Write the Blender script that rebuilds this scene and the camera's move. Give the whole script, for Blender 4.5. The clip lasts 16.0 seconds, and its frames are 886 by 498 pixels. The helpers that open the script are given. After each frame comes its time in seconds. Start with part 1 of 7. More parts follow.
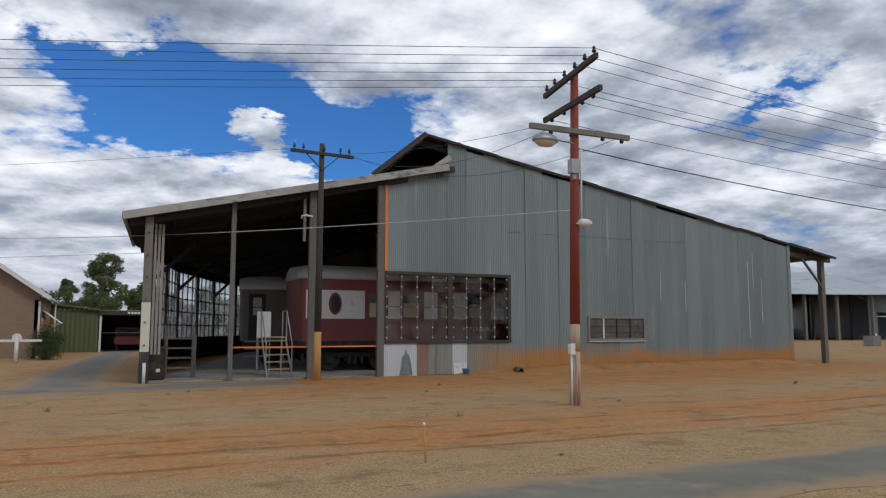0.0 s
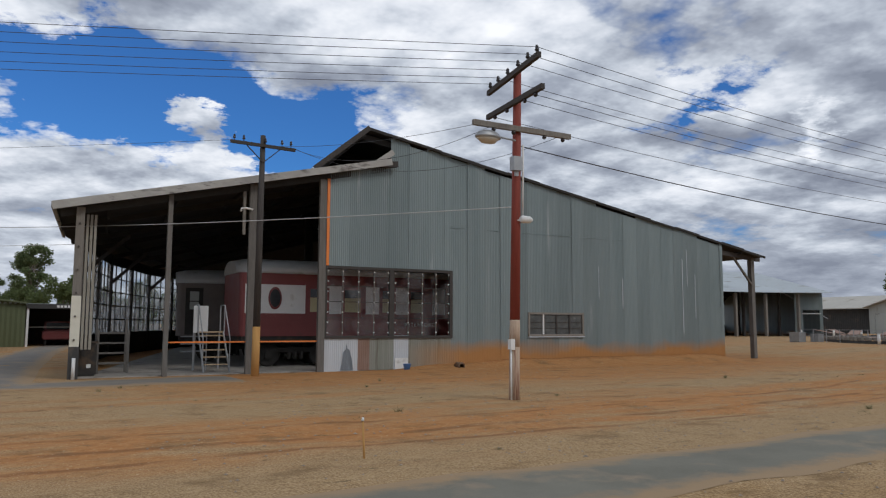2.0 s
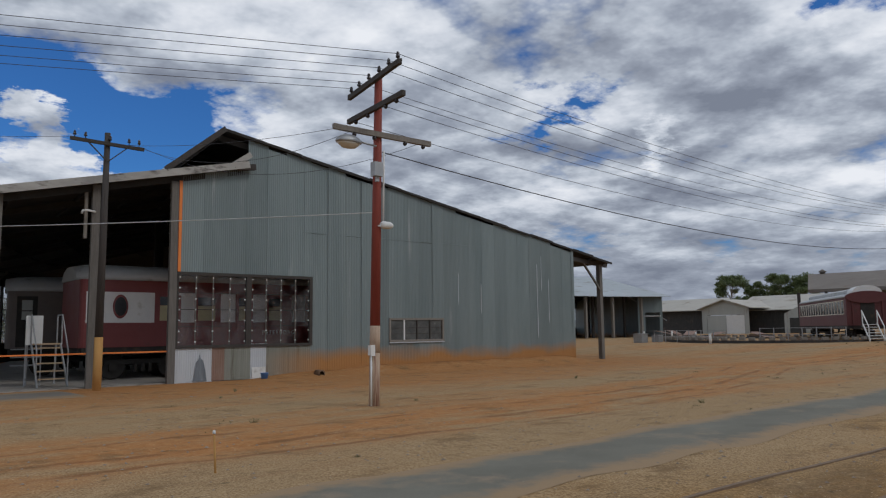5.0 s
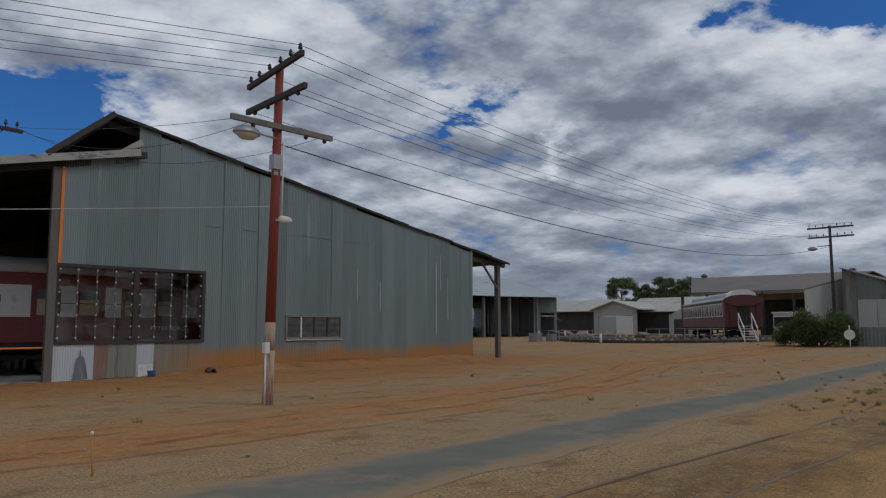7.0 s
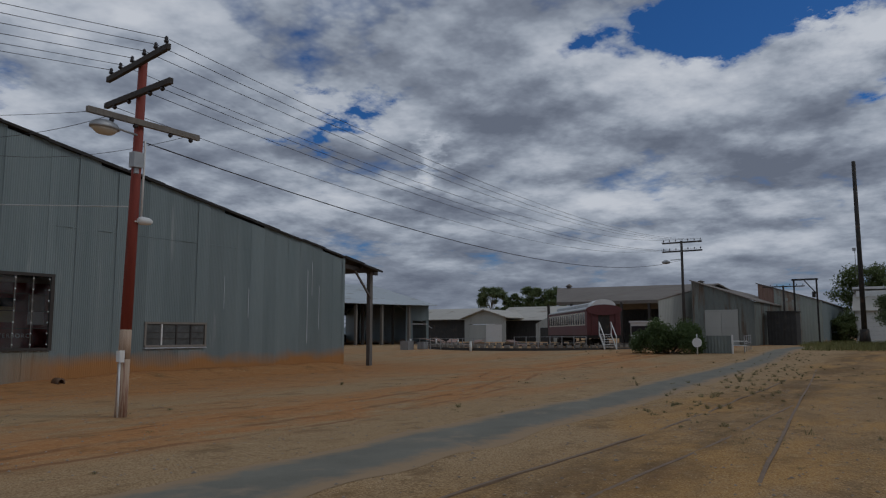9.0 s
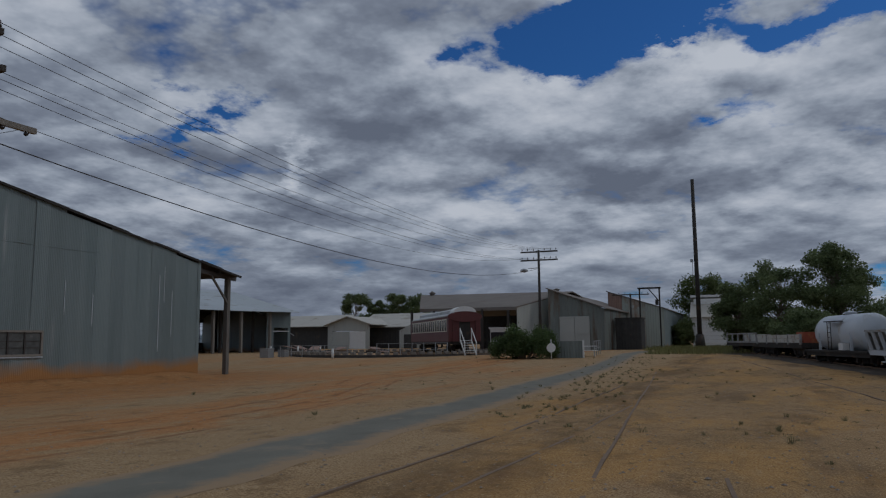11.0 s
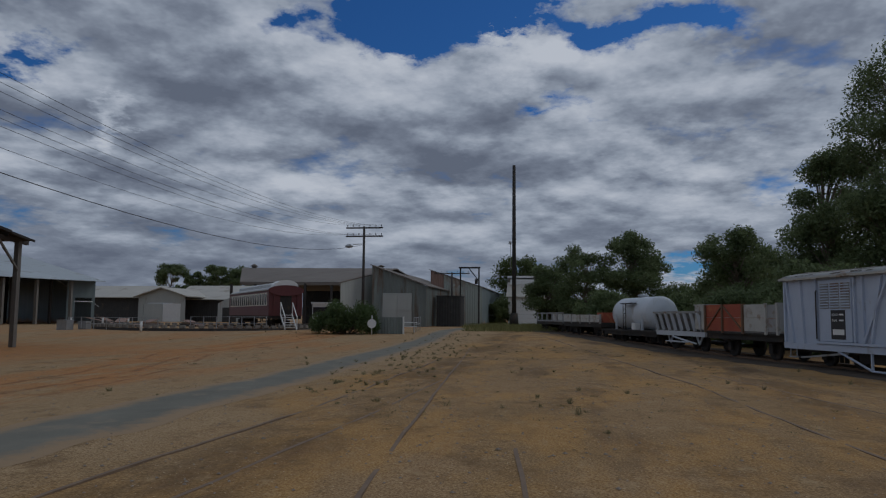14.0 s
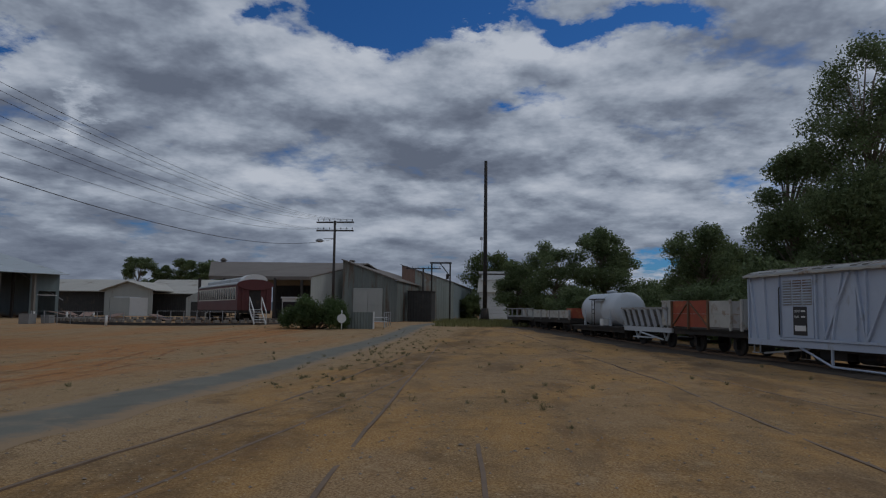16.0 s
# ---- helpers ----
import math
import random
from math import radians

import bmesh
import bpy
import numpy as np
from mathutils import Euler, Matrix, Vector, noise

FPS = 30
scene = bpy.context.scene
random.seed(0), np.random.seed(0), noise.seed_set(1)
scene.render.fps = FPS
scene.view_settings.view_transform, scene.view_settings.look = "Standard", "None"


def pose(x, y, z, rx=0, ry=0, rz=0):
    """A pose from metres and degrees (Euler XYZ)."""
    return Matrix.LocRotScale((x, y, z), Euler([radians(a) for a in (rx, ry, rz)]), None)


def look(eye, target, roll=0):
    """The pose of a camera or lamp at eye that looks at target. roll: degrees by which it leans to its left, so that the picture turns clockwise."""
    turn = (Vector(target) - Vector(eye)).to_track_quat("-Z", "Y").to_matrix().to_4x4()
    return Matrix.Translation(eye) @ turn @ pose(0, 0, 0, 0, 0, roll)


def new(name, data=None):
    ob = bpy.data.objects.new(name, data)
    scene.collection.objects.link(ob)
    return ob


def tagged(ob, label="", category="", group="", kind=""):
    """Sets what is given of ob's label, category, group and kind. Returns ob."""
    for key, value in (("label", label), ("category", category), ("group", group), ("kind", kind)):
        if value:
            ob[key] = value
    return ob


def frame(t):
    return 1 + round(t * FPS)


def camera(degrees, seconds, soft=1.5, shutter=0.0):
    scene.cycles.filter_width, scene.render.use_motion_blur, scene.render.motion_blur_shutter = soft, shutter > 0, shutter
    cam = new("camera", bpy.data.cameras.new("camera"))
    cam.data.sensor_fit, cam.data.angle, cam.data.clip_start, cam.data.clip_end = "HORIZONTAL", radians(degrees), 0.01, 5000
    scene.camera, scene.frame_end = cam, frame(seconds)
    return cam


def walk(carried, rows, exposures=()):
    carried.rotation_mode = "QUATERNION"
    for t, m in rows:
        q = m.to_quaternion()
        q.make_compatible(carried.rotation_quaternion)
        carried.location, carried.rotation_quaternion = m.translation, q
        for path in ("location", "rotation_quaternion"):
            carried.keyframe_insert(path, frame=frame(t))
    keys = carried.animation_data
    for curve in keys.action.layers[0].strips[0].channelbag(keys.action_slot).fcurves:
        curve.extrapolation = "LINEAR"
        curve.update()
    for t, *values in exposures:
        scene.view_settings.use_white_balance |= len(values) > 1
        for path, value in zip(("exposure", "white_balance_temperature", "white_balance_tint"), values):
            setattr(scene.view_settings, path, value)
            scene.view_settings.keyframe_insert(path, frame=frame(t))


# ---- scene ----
cam = camera(61.8, 16.0, 1.2)
PATH = [
    (0, (0.592, -0.413, 1.652), (1.416, 1.397, 1.866), -0.0),
    (0.5, (0.603, -0.416, 1.652), (1.444, 1.386, 1.861), -0.1),
    (1, (0.611, -0.419, 1.652), (1.488, 1.367, 1.857), -0.0),
    (1.5, (0.614, -0.419, 1.651), (1.532, 1.346, 1.853), 0.2),
    (2, (0.617, -0.417, 1.65), (1.579, 1.325, 1.852), 0.2),
    (2.5, (0.621, -0.414, 1.648), (1.632, 1.3, 1.851), 0.4),
    (3, (0.629, -0.411, 1.648), (1.693, 1.271, 1.851), 0.3),
    (3.5, (0.642, -0.409, 1.646), (1.756, 1.24, 1.849), 0.0),
    (4, (0.656, -0.406, 1.646), (1.82, 1.208, 1.847), -0.3),
    (6.3, (0.706, -0.383, 1.638), (2.101, 1.034, 1.856), -0.3),
    (6.5, (0.712, -0.381, 1.637), (2.125, 1.019, 1.848), -0.1),
    (7, (0.73, -0.376, 1.636), (2.192, 0.973, 1.846), -0.2),
    (7.5, (0.753, -0.37, 1.635), (2.263, 0.924, 1.846), -0.1),
    (8, (0.772, -0.366, 1.634), (2.327, 0.873, 1.849), -0.1),
    (8.5, (0.789, -0.373, 1.635), (2.394, 0.798, 1.856), -0.1),
    (9, (0.794, -0.389, 1.635), (2.462, 0.691, 1.865), -0.1),
    (9.2, (0.795, -0.401, 1.635), (2.488, 0.638, 1.868), -0.0),
    (11.3, (0.807, -0.582, 1.616), (2.659, 0.134, 1.853), -0.3),
    (11.5, (0.811, -0.599, 1.615), (2.676, 0.086, 1.844), -0.1),
    (12, (0.829, -0.642, 1.613), (2.725, -0.044, 1.835), -0.1),
    (12.5, (0.857, -0.679, 1.612), (2.777, -0.161, 1.823), 0.1),
    (13, (0.887, -0.713, 1.611), (2.827, -0.271, 1.812), 0.2),
    (13.5, (0.918, -0.744, 1.611), (2.874, -0.374, 1.801), 0.3),
    (14, (0.947, -0.771, 1.611), (2.913, -0.453, 1.793), 0.5),
    (14.5, (0.971, -0.795, 1.611), (2.942, -0.507, 1.786), 0.5),
    (15, (0.989, -0.819, 1.611), (2.964, -0.551, 1.782), 0.5),
    (15.5, (1.004, -0.842, 1.61), (2.98, -0.588, 1.781), 0.5),
    (16, (1.016, -0.866, 1.611), (2.994, -0.622, 1.781), 0.7),
]
EXPOSURES = [(0.0, 0.0, 6450, 10), (4.0, -0.15, 6400, 10), (6.5, -0.52, 6270, 10), (9.0, -0.95, 6100, 10), (12.5, -1.08, 5950, 10), (16.0, -1.07, 5950, 10)]
walk(cam, [(t, look(eye, target, roll)) for t, eye, target, roll in PATH], EXPOSURES)

# ---- light: a broken cloud deck under a blue sky, sun veiled ----
SUN_EL, SUN_AZ = radians(42), radians(150)


def nodes_of(tree):
    tree.nodes.clear()
    return tree.nodes, tree.links


def make_world():
    w = bpy.data.worlds.new("sky")
    scene.world = w
    w.use_nodes = True
    n, l = nodes_of(w.node_tree)

    def math_node(op, a, b=None, clamp=False):
        m = n.new("ShaderNodeMath")
        m.operation, m.use_clamp = op, clamp
        for i, v in enumerate((a, b)):
            if v is None:
                continue
            if isinstance(v, (int, float)):
                m.inputs[i].default_value = v
            else:
                l.new(v, m.inputs[i])
        return m.outputs[0]

    tc = n.new("ShaderNodeTexCoord")
    sep = n.new("ShaderNodeSeparateXYZ")
    l.new(tc.outputs["Generated"], sep.inputs[0])
    azimuth = math_node("ARCTAN2", sep.outputs[1], sep.outputs[0])
    elevation = math_node("ARCSINE", sep.outputs[2])
    flat = math_node("ADD", math_node("MAXIMUM", sep.outputs[2], 0.0), 0.19)
    deck = n.new("ShaderNodeCombineXYZ")
    l.new(math_node("DIVIDE", sep.outputs[0], flat), deck.inputs[0]), l.new(math_node("DIVIDE", sep.outputs[1], flat), deck.inputs[1])

    def shifted(source, factor):
        v = n.new("ShaderNodeVectorMath")
        v.operation = "SCALE"
        v.inputs["Scale"].default_value = factor
        l.new(source.outputs[0], v.inputs[0])
        return v

    def cloud_noise(scale, detail, rough, shift, dist=0.0, at=deck):
        m = n.new("ShaderNodeMapping")
        m.inputs["Location"].default_value = shift
        l.new(at.outputs[0], m.inputs[0])
        t = n.new("ShaderNodeTexNoise")
        t.inputs["Scale"].default_value, t.inputs["Detail"].default_value = scale, detail
        t.inputs["Roughness"].default_value, t.inputs["Distortion"].default_value = rough, dist
        l.new(m.outputs[0], t.inputs["Vector"])
        return t.outputs["Fac"]

    def billows(scale, shift, at=deck):
        """Rounded heads, like cauliflower, broken up by finer ones."""
        m = n.new("ShaderNodeMapping")
        m.inputs["Location"].default_value = shift
        l.new(at.outputs[0], m.inputs[0])
        t = n.new("ShaderNodeTexVoronoi")
        t.feature = "SMOOTH_F1"
        t.inputs["Scale"].default_value, t.inputs["Detail"].default_value, t.inputs["Roughness"].default_value = scale, 5.0, 0.62
        t.inputs["Smoothness"].default_value = 0.45
        l.new(m.outputs[0], t.inputs["Vector"])
        return math_node("SUBTRACT", 1.0, t.outputs["Distance"])

    def ramp(value, stops):
        r = n.new("ShaderNodeValToRGB")
        l.new(value, r.inputs[0])
        while len(r.color_ramp.elements) < len(stops):
            r.color_ramp.elements.new(0.5)
        for e, (p, c) in zip(r.color_ramp.elements, stops):
            e.position, e.color = p, (*c, 1)
        return r.outputs[0]

    # ragged outlines: directions stirred by coarse and fine eddies
    stir = [math_node("ADD", math_node("MULTIPLY", math_node("SUBTRACT", cloud_noise(2.6, 10, 0.66, q), 0.5), k), c)
            for q, k, c in (((1.0, 9.0, 0), radians(17), azimuth), ((6.0, 2.0, 3.0), radians(11), elevation))]

    def lobe(az, el, wide, high):
        """Falls from one to nothing round a direction in the sky."""
        a = math_node("POWER", math_node("DIVIDE", math_node("SUBTRACT", stir[0], radians(az)), radians(wide)), 2.0)
        b = math_node("POWER", math_node("DIVIDE", math_node("SUBTRACT", stir[1], radians(el)), radians(high)), 2.0)
        return math_node("SUBTRACT", 1.0, math_node("SQRT", math_node("ADD", a, b)), clamp=True)

    def summed(table):
        total = 0.0
        for az, el, wide, high, weight in table:
            total = math_node("ADD", math_node("MULTIPLY", lobe(az, el, wide, high), weight), total)
        return total

    def density(at, detail):
        d = math_node("ADD", math_node("MULTIPLY", cloud_noise(1.3, 3, 0.5, (3.1, 1.7, 0), 0.0, at), 0.34),
                      math_node("MULTIPLY", cloud_noise(2.4, detail, 0.56, (0.4, 5.2, 0), 0.15, at), 0.44))
        return math_node("ADD", d, math_node("MULTIPLY", billows(2.6, (2.0, 7.0, 0), at), 0.24))

    here, above = density(deck, 10), density(shifted(deck, 0.945), 10)
    gaps = summed(GAPS)
    cover = math_node("SUBTRACT", here, gaps)
    mask = ramp(cover, [(0.11, (0, 0, 0)), (0.165, (0.55, 0.55, 0.55)), (0.24, (1, 1, 1))])
    # heads lit from above, bellies grey, thin rims bright
    lit = math_node("MULTIPLY", math_node("SUBTRACT", here, above), 1.7)
    belly = math_node("MULTIPLY", math_node("SUBTRACT", cloud_noise(1.5, 6, 0.52, (7.0, 2.0, 0), 0.2), 0.5), 1.2)
    calm = n.new("ShaderNodeMapRange")
    calm.inputs["From Min"].default_value, calm.inputs["From Max"].default_value = radians(1), radians(10)
    calm.inputs["To Min"].default_value, calm.inputs["To Max"].default_value = 0.4, 1.0
    l.new(elevation, calm.inputs[0])
    tone = math_node("ADD", math_node("MULTIPLY", math_node("ADD", belly, lit), calm.outputs[0]), 0.485)
    tone = math_node("ADD", tone, math_node("ADD", math_node("MULTIPLY", gaps, 0.3), summed(SHADES)))
    cloud = ramp(tone, CLOUD_TONES)
    sky = n.new("ShaderNodeTexSky")
    sky.sky_type, sky.sun_disc = "NISHITA", False
    sky.sun_elevation, sky.sun_rotation = SUN_EL, SUN_AZ
    sky.dust_density, sky.ozone_density = 0.6, 3.0
    gain = n.new("ShaderNodeVectorMath")
    gain.operation = "MULTIPLY"
    gain.inputs[1].default_value = SKY_GAIN
    l.new(sky.outputs[0], gain.inputs[0])
    mix = n.new("ShaderNodeMix")
    mix.data_type = "RGBA"
    l.new(mask, mix.inputs["Factor"]), l.new(gain.outputs[0], mix.inputs["A"]), l.new(cloud, mix.inputs["B"])
    bg = n.new("ShaderNodeBackground")
    bg.inputs["Strength"].default_value = 1.0
    l.new(mix.outputs["Result"], bg.inputs["Color"])
    out = n.new("ShaderNodeOutputWorld")
    l.new(bg.outputs[0], out.inputs[0])


# openings in the cloud deck and broad lighter or darker banks: azimuth, elevation, half-width, half-height in degrees, depth
GAPS = ((86, 16.8, 13, 5.5, 0.5), (75, 14.2, 14, 5.0, 0.5), (93, 19.5, 10, 4, 0.35), (79, 13.7, 3.2, 2.0, -0.5), (41.6, 15.8, 3.6, 2.2, 0.34), (46, 15.2, 3.0, 1.6, 0.26),
        (9.6, 22.8, 7.5, 4.6, 0.55), (3.2, 25, 8, 4, 0.55), (-1.5, 20.4, 4.0, 3.2, 0.3), (-8.5, 21, 8, 2.4, 0.34), (21, 21.6, 4.5, 2.2, 0.24), (1.5, 15.9, 6, 1.8, 0.25), (-10, 3.6, 6, 2.4, 0.25))
SHADES = ((60, 24, 26, 12, 0.14), (34.8, 12.8, 1.6, 2.6, 0.5), (26, 16.6, 9, 3.2, -0.18), (8, 11.5, 8, 2.8, -0.16), (33, 9.1, 8, 2.2, -0.2), (-9, 12.4, 8, 2.2, -0.22), (13, 18.4, 6, 2.6, 0.3),
          (3, 20.3, 5, 3.2, 0.45), (40, 19, 15, 9, -0.1), (28, 2, 34, 7, -0.24), (96, 12, 16, 6, 0.15), (20, 22.5, 9, 4, 0.15))
SKY_GAIN = (0.028, 0.062, 0.105)
CLOUD_TONES = [(0.12, (0.24, 0.27, 0.34)), (0.34, (0.37, 0.41, 0.49)), (0.50, (0.55, 0.60, 0.68)), (0.68, (0.77, 0.81, 0.88)), (0.92, (1.0, 1.02, 1.06))]
make_world()
sun = new("sun", bpy.data.lights.new("sun", "SUN"))
sun.data.energy, sun.data.angle, sun.data.color = 0.85, radians(14), (1.0, 0.95, 0.87)
sun.rotation_euler = (radians(90) - SUN_EL, 0, radians(180) - SUN_AZ)


# ---- materials ----
def mat(name, a, b, rough=0.8, metal=0.0, scale=6.0, fine=60.0, bump=0.15, stretch=(1, 1, 1), vary=0.0, stain=None, stain_cut=0.6,
        stain_scale=1.5, spec=0.4, world_space=True):
    """Two colours mixed by coarse and fine grain, with an optional third as stains, and relief."""
    m = bpy.data.materials.new(name)
    m.use_nodes = True
    n, l = nodes_of(m.node_tree)
    out, bsdf = n.new("ShaderNodeOutputMaterial"), n.new("ShaderNodeBsdfPrincipled")
    l.new(bsdf.outputs[0], out.inputs[0])
    tc, mp = n.new("ShaderNodeTexCoord"), n.new("ShaderNodeMapping")
    mp.inputs["Scale"].default_value = stretch
    if world_space:
        geo = n.new("ShaderNodeNewGeometry")
        l.new(geo.outputs["Position"], mp.inputs[0])
    else:
        l.new(tc.outputs["Object"], mp.inputs[0])

    def nz(s, d, r=0.6):
        t = n.new("ShaderNodeTexNoise")
        t.inputs["Scale"].default_value, t.inputs["Detail"].default_value, t.inputs["Roughness"].default_value = s, d, r
        l.new(mp.outputs[0], t.inputs["Vector"])
        return t.outputs["Fac"]

    coarse, grain = nz(scale, 5), nz(fine, 3)
    add = n.new("ShaderNodeMath")
    add.operation = "MULTIPLY_ADD"
    l.new(grain, add.inputs[0])
    add.inputs[1].default_value = 0.45
    sc = n.new("ShaderNodeMath")
    sc.operation = "MULTIPLY_ADD"
    l.new(coarse, sc.inputs[0])
    sc.inputs[1].default_value, sc.inputs[2].default_value = 1.5, -0.475
    l.new(sc.outputs[0], add.inputs[2])
    mix = n.new("ShaderNodeMix")
    mix.data_type, mix.clamp_factor = "RGBA", True
    mix.inputs["A"].default_value, mix.inputs["B"].default_value = (*a, 1), (*b, 1)
    l.new(add.outputs[0], mix.inputs["Factor"])
    col = mix.outputs["Result"]
    if stain:
        st = nz(stain_scale, 7, 0.65)
        r = n.new("ShaderNodeValToRGB")
        r.color_ramp.elements[0].position, r.color_ramp.elements[1].position = stain_cut - 0.06, stain_cut + 0.06
        l.new(st, r.inputs[0])
        m2 = n.new("ShaderNodeMix")
        m2.data_type = "RGBA"
        m2.inputs["B"].default_value = (*stain, 1)
        l.new(r.outputs[0], m2.inputs["Factor"]), l.new(col, m2.inputs["A"])
        col = m2.outputs["Result"]
    if vary:
        oi, hsv, k = n.new("ShaderNodeObjectInfo"), n.new("ShaderNodeHueSaturation"), n.new("ShaderNodeMapRange")
        k.inputs["To Min"].default_value, k.inputs["To Max"].default_value = 1 - vary, 1 + vary
        l.new(oi.outputs["Random"], k.inputs[0]), l.new(k.outputs[0], hsv.inputs["Value"]), l.new(col, hsv.inputs["Color"])
        col = hsv.outputs[0]
    l.new(col, bsdf.inputs["Base Color"])
    bsdf.inputs["Metallic"].default_value, bsdf.inputs["Specular IOR Level"].default_value = metal, spec
    rr = n.new("ShaderNodeMapRange")
    rr.inputs["To Min"].default_value, rr.inputs["To Max"].default_value = max(0.05, rough - 0.12), min(1, rough + 0.1)
    l.new(coarse, rr.inputs[0]), l.new(rr.outputs[0], bsdf.inputs["Roughness"])
    if bump:
        bp = n.new("ShaderNodeBump")
        bp.inputs["Strength"].default_value, bp.inputs["Distance"].default_value = bump, 0.02
        l.new(add.outputs[0], bp.inputs["Height"]), l.new(bp.outputs[0], bsdf.inputs["Normal"])
    return m


def glass(name, tint=(0.8, 0.85, 0.85), clear=0.75, rough=0.05, sheen_base=0.12):
    m = bpy.data.materials.new(name)
    m.use_nodes = True
    n, l = nodes_of(m.node_tree)
    out, mix = n.new("ShaderNodeOutputMaterial"), n.new("ShaderNodeMixShader")
    tr, gl = n.new("ShaderNodeBsdfTransparent"), n.new("ShaderNodeBsdfPrincipled")
    tr.inputs[0].default_value = (*tint, 1)
    # pale base colour stands for the milky reflection on the sheet
    gl.inputs["Base Color"].default_value, gl.inputs["Roughness"].default_value = (sheen_base, sheen_base, sheen_base, 1), rough
    nz = n.new("ShaderNodeTexNoise")
    nz.inputs["Scale"].default_value, nz.inputs["Detail"].default_value = 1.3, 5
    geo = n.new("ShaderNodeNewGeometry")
    l.new(geo.outputs["Position"], nz.inputs["Vector"])
    k = n.new("ShaderNodeMapRange")
    k.inputs["From Min"].default_value, k.inputs["From Max"].default_value = 0.3, 0.75
    k.inputs["To Min"].default_value, k.inputs["To Max"].default_value = 1 - clear - 0.12, 1 - clear + 0.2
    l.new(nz.outputs["Fac"], k.inputs[0]), l.new(k.outputs[0], mix.inputs[0])
    bp = n.new("ShaderNodeBump")
    bp.inputs["Strength"].default_value = 0.08
    l.new(nz.outputs["Fac"], bp.inputs["Height"]), l.new(bp.outputs[0], gl.inputs["Normal"])
    l.new(tr.outputs[0], mix.inputs[1]), l.new(gl.outputs[0], mix.inputs[2]), l.new(mix.outputs[0], out.inputs[0])
    return m


GALV = mat("galvanised_iron", (0.155, 0.2, 0.205), (0.255, 0.302, 0.305), 0.55, 0.25, 1.3, 30, 0.05, (1, 1, 0.07), 0.15, (0.36, 0.39, 0.39), 0.68, 1.9)


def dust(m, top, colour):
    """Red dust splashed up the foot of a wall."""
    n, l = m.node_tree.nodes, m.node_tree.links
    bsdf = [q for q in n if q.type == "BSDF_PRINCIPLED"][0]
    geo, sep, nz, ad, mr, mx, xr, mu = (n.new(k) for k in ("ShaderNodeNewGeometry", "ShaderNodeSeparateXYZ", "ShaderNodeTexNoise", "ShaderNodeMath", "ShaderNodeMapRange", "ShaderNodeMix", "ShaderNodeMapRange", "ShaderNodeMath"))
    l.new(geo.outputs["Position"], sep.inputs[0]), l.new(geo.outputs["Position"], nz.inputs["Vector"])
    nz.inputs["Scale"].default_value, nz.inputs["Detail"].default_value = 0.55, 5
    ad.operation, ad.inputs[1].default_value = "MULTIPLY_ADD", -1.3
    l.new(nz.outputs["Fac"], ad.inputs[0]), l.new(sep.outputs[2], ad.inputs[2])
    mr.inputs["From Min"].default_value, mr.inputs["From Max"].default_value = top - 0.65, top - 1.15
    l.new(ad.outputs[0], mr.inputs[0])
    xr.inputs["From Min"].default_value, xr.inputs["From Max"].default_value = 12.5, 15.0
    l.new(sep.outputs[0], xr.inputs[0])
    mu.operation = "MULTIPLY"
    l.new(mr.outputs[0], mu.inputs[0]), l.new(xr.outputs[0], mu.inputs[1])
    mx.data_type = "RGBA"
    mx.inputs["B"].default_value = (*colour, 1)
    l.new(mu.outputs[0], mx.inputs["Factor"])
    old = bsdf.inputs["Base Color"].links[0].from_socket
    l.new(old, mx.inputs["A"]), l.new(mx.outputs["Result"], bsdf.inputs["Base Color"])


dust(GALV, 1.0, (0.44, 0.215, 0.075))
GALV_OLD = mat("stained_old_iron", (0.12, 0.14, 0.135), (0.27, 0.30, 0.275), 0.7, 0.1, 1.1, 20, 0.06, (1, 1, 0.12), 0.1, (0.13, 0.09, 0.06), 0.57, 0.9)
OLIVE_IRON = mat("olive_grey_iron", (0.19, 0.20, 0.17), (0.32, 0.335, 0.295), 0.6, 0.15, 1.5, 30, 0.06, (3, 3, 0.15), 0.12, (0.14, 0.13, 0.10), 0.62, 1.8)
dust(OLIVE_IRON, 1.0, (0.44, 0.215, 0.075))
SMEAR = mat("dark_smear", (0.10, 0.12, 0.14), (0.24, 0.27, 0.30), 0.6, 0, 5, 30, 0.05, (4, 4, 0.5))
GALV_PALE = mat("pale_galvanised_iron", (0.48, 0.52, 0.56), (0.62, 0.65, 0.68), 0.5, 0.2, 1.5, 40, 0.06, (1, 1, 0.2), 0.08, (0.2, 0.22, 0.25), 0.66, 1.1)
GALV_RUST = mat("rusty_iron", (0.22, 0.12, 0.08), (0.34, 0.24, 0.2), 0.75, 0.1, 3, 40, 0.15, (3, 3, 0.4), 0.1)
ROOF_IRON = mat("roof_iron", (0.36, 0.40, 0.42), (0.47, 0.51, 0.53), 0.6, 0.1, 0.5, 12, 0.08, (1, 1, 1), 0.05, (0.23, 0.22, 0.2), 0.62, 0.5, spec=0.2)
ROOF_BROWN = mat("weathered_roof_iron", (0.15, 0.128, 0.11), (0.225, 0.2, 0.175), 0.9, 0.0, 0.4, 9, 0.08, (1, 1, 1), 0.05, (0.16, 0.10, 0.07), 0.64, 0.6)
ROOF_PALE = mat("pale_roof_iron", (0.40, 0.38, 0.33), (0.52, 0.49, 0.43), 0.6, 0.1, 0.5, 9, 0.08, (1, 1, 1), 0.05, (0.3, 0.26, 0.2), 0.63, 0.4)
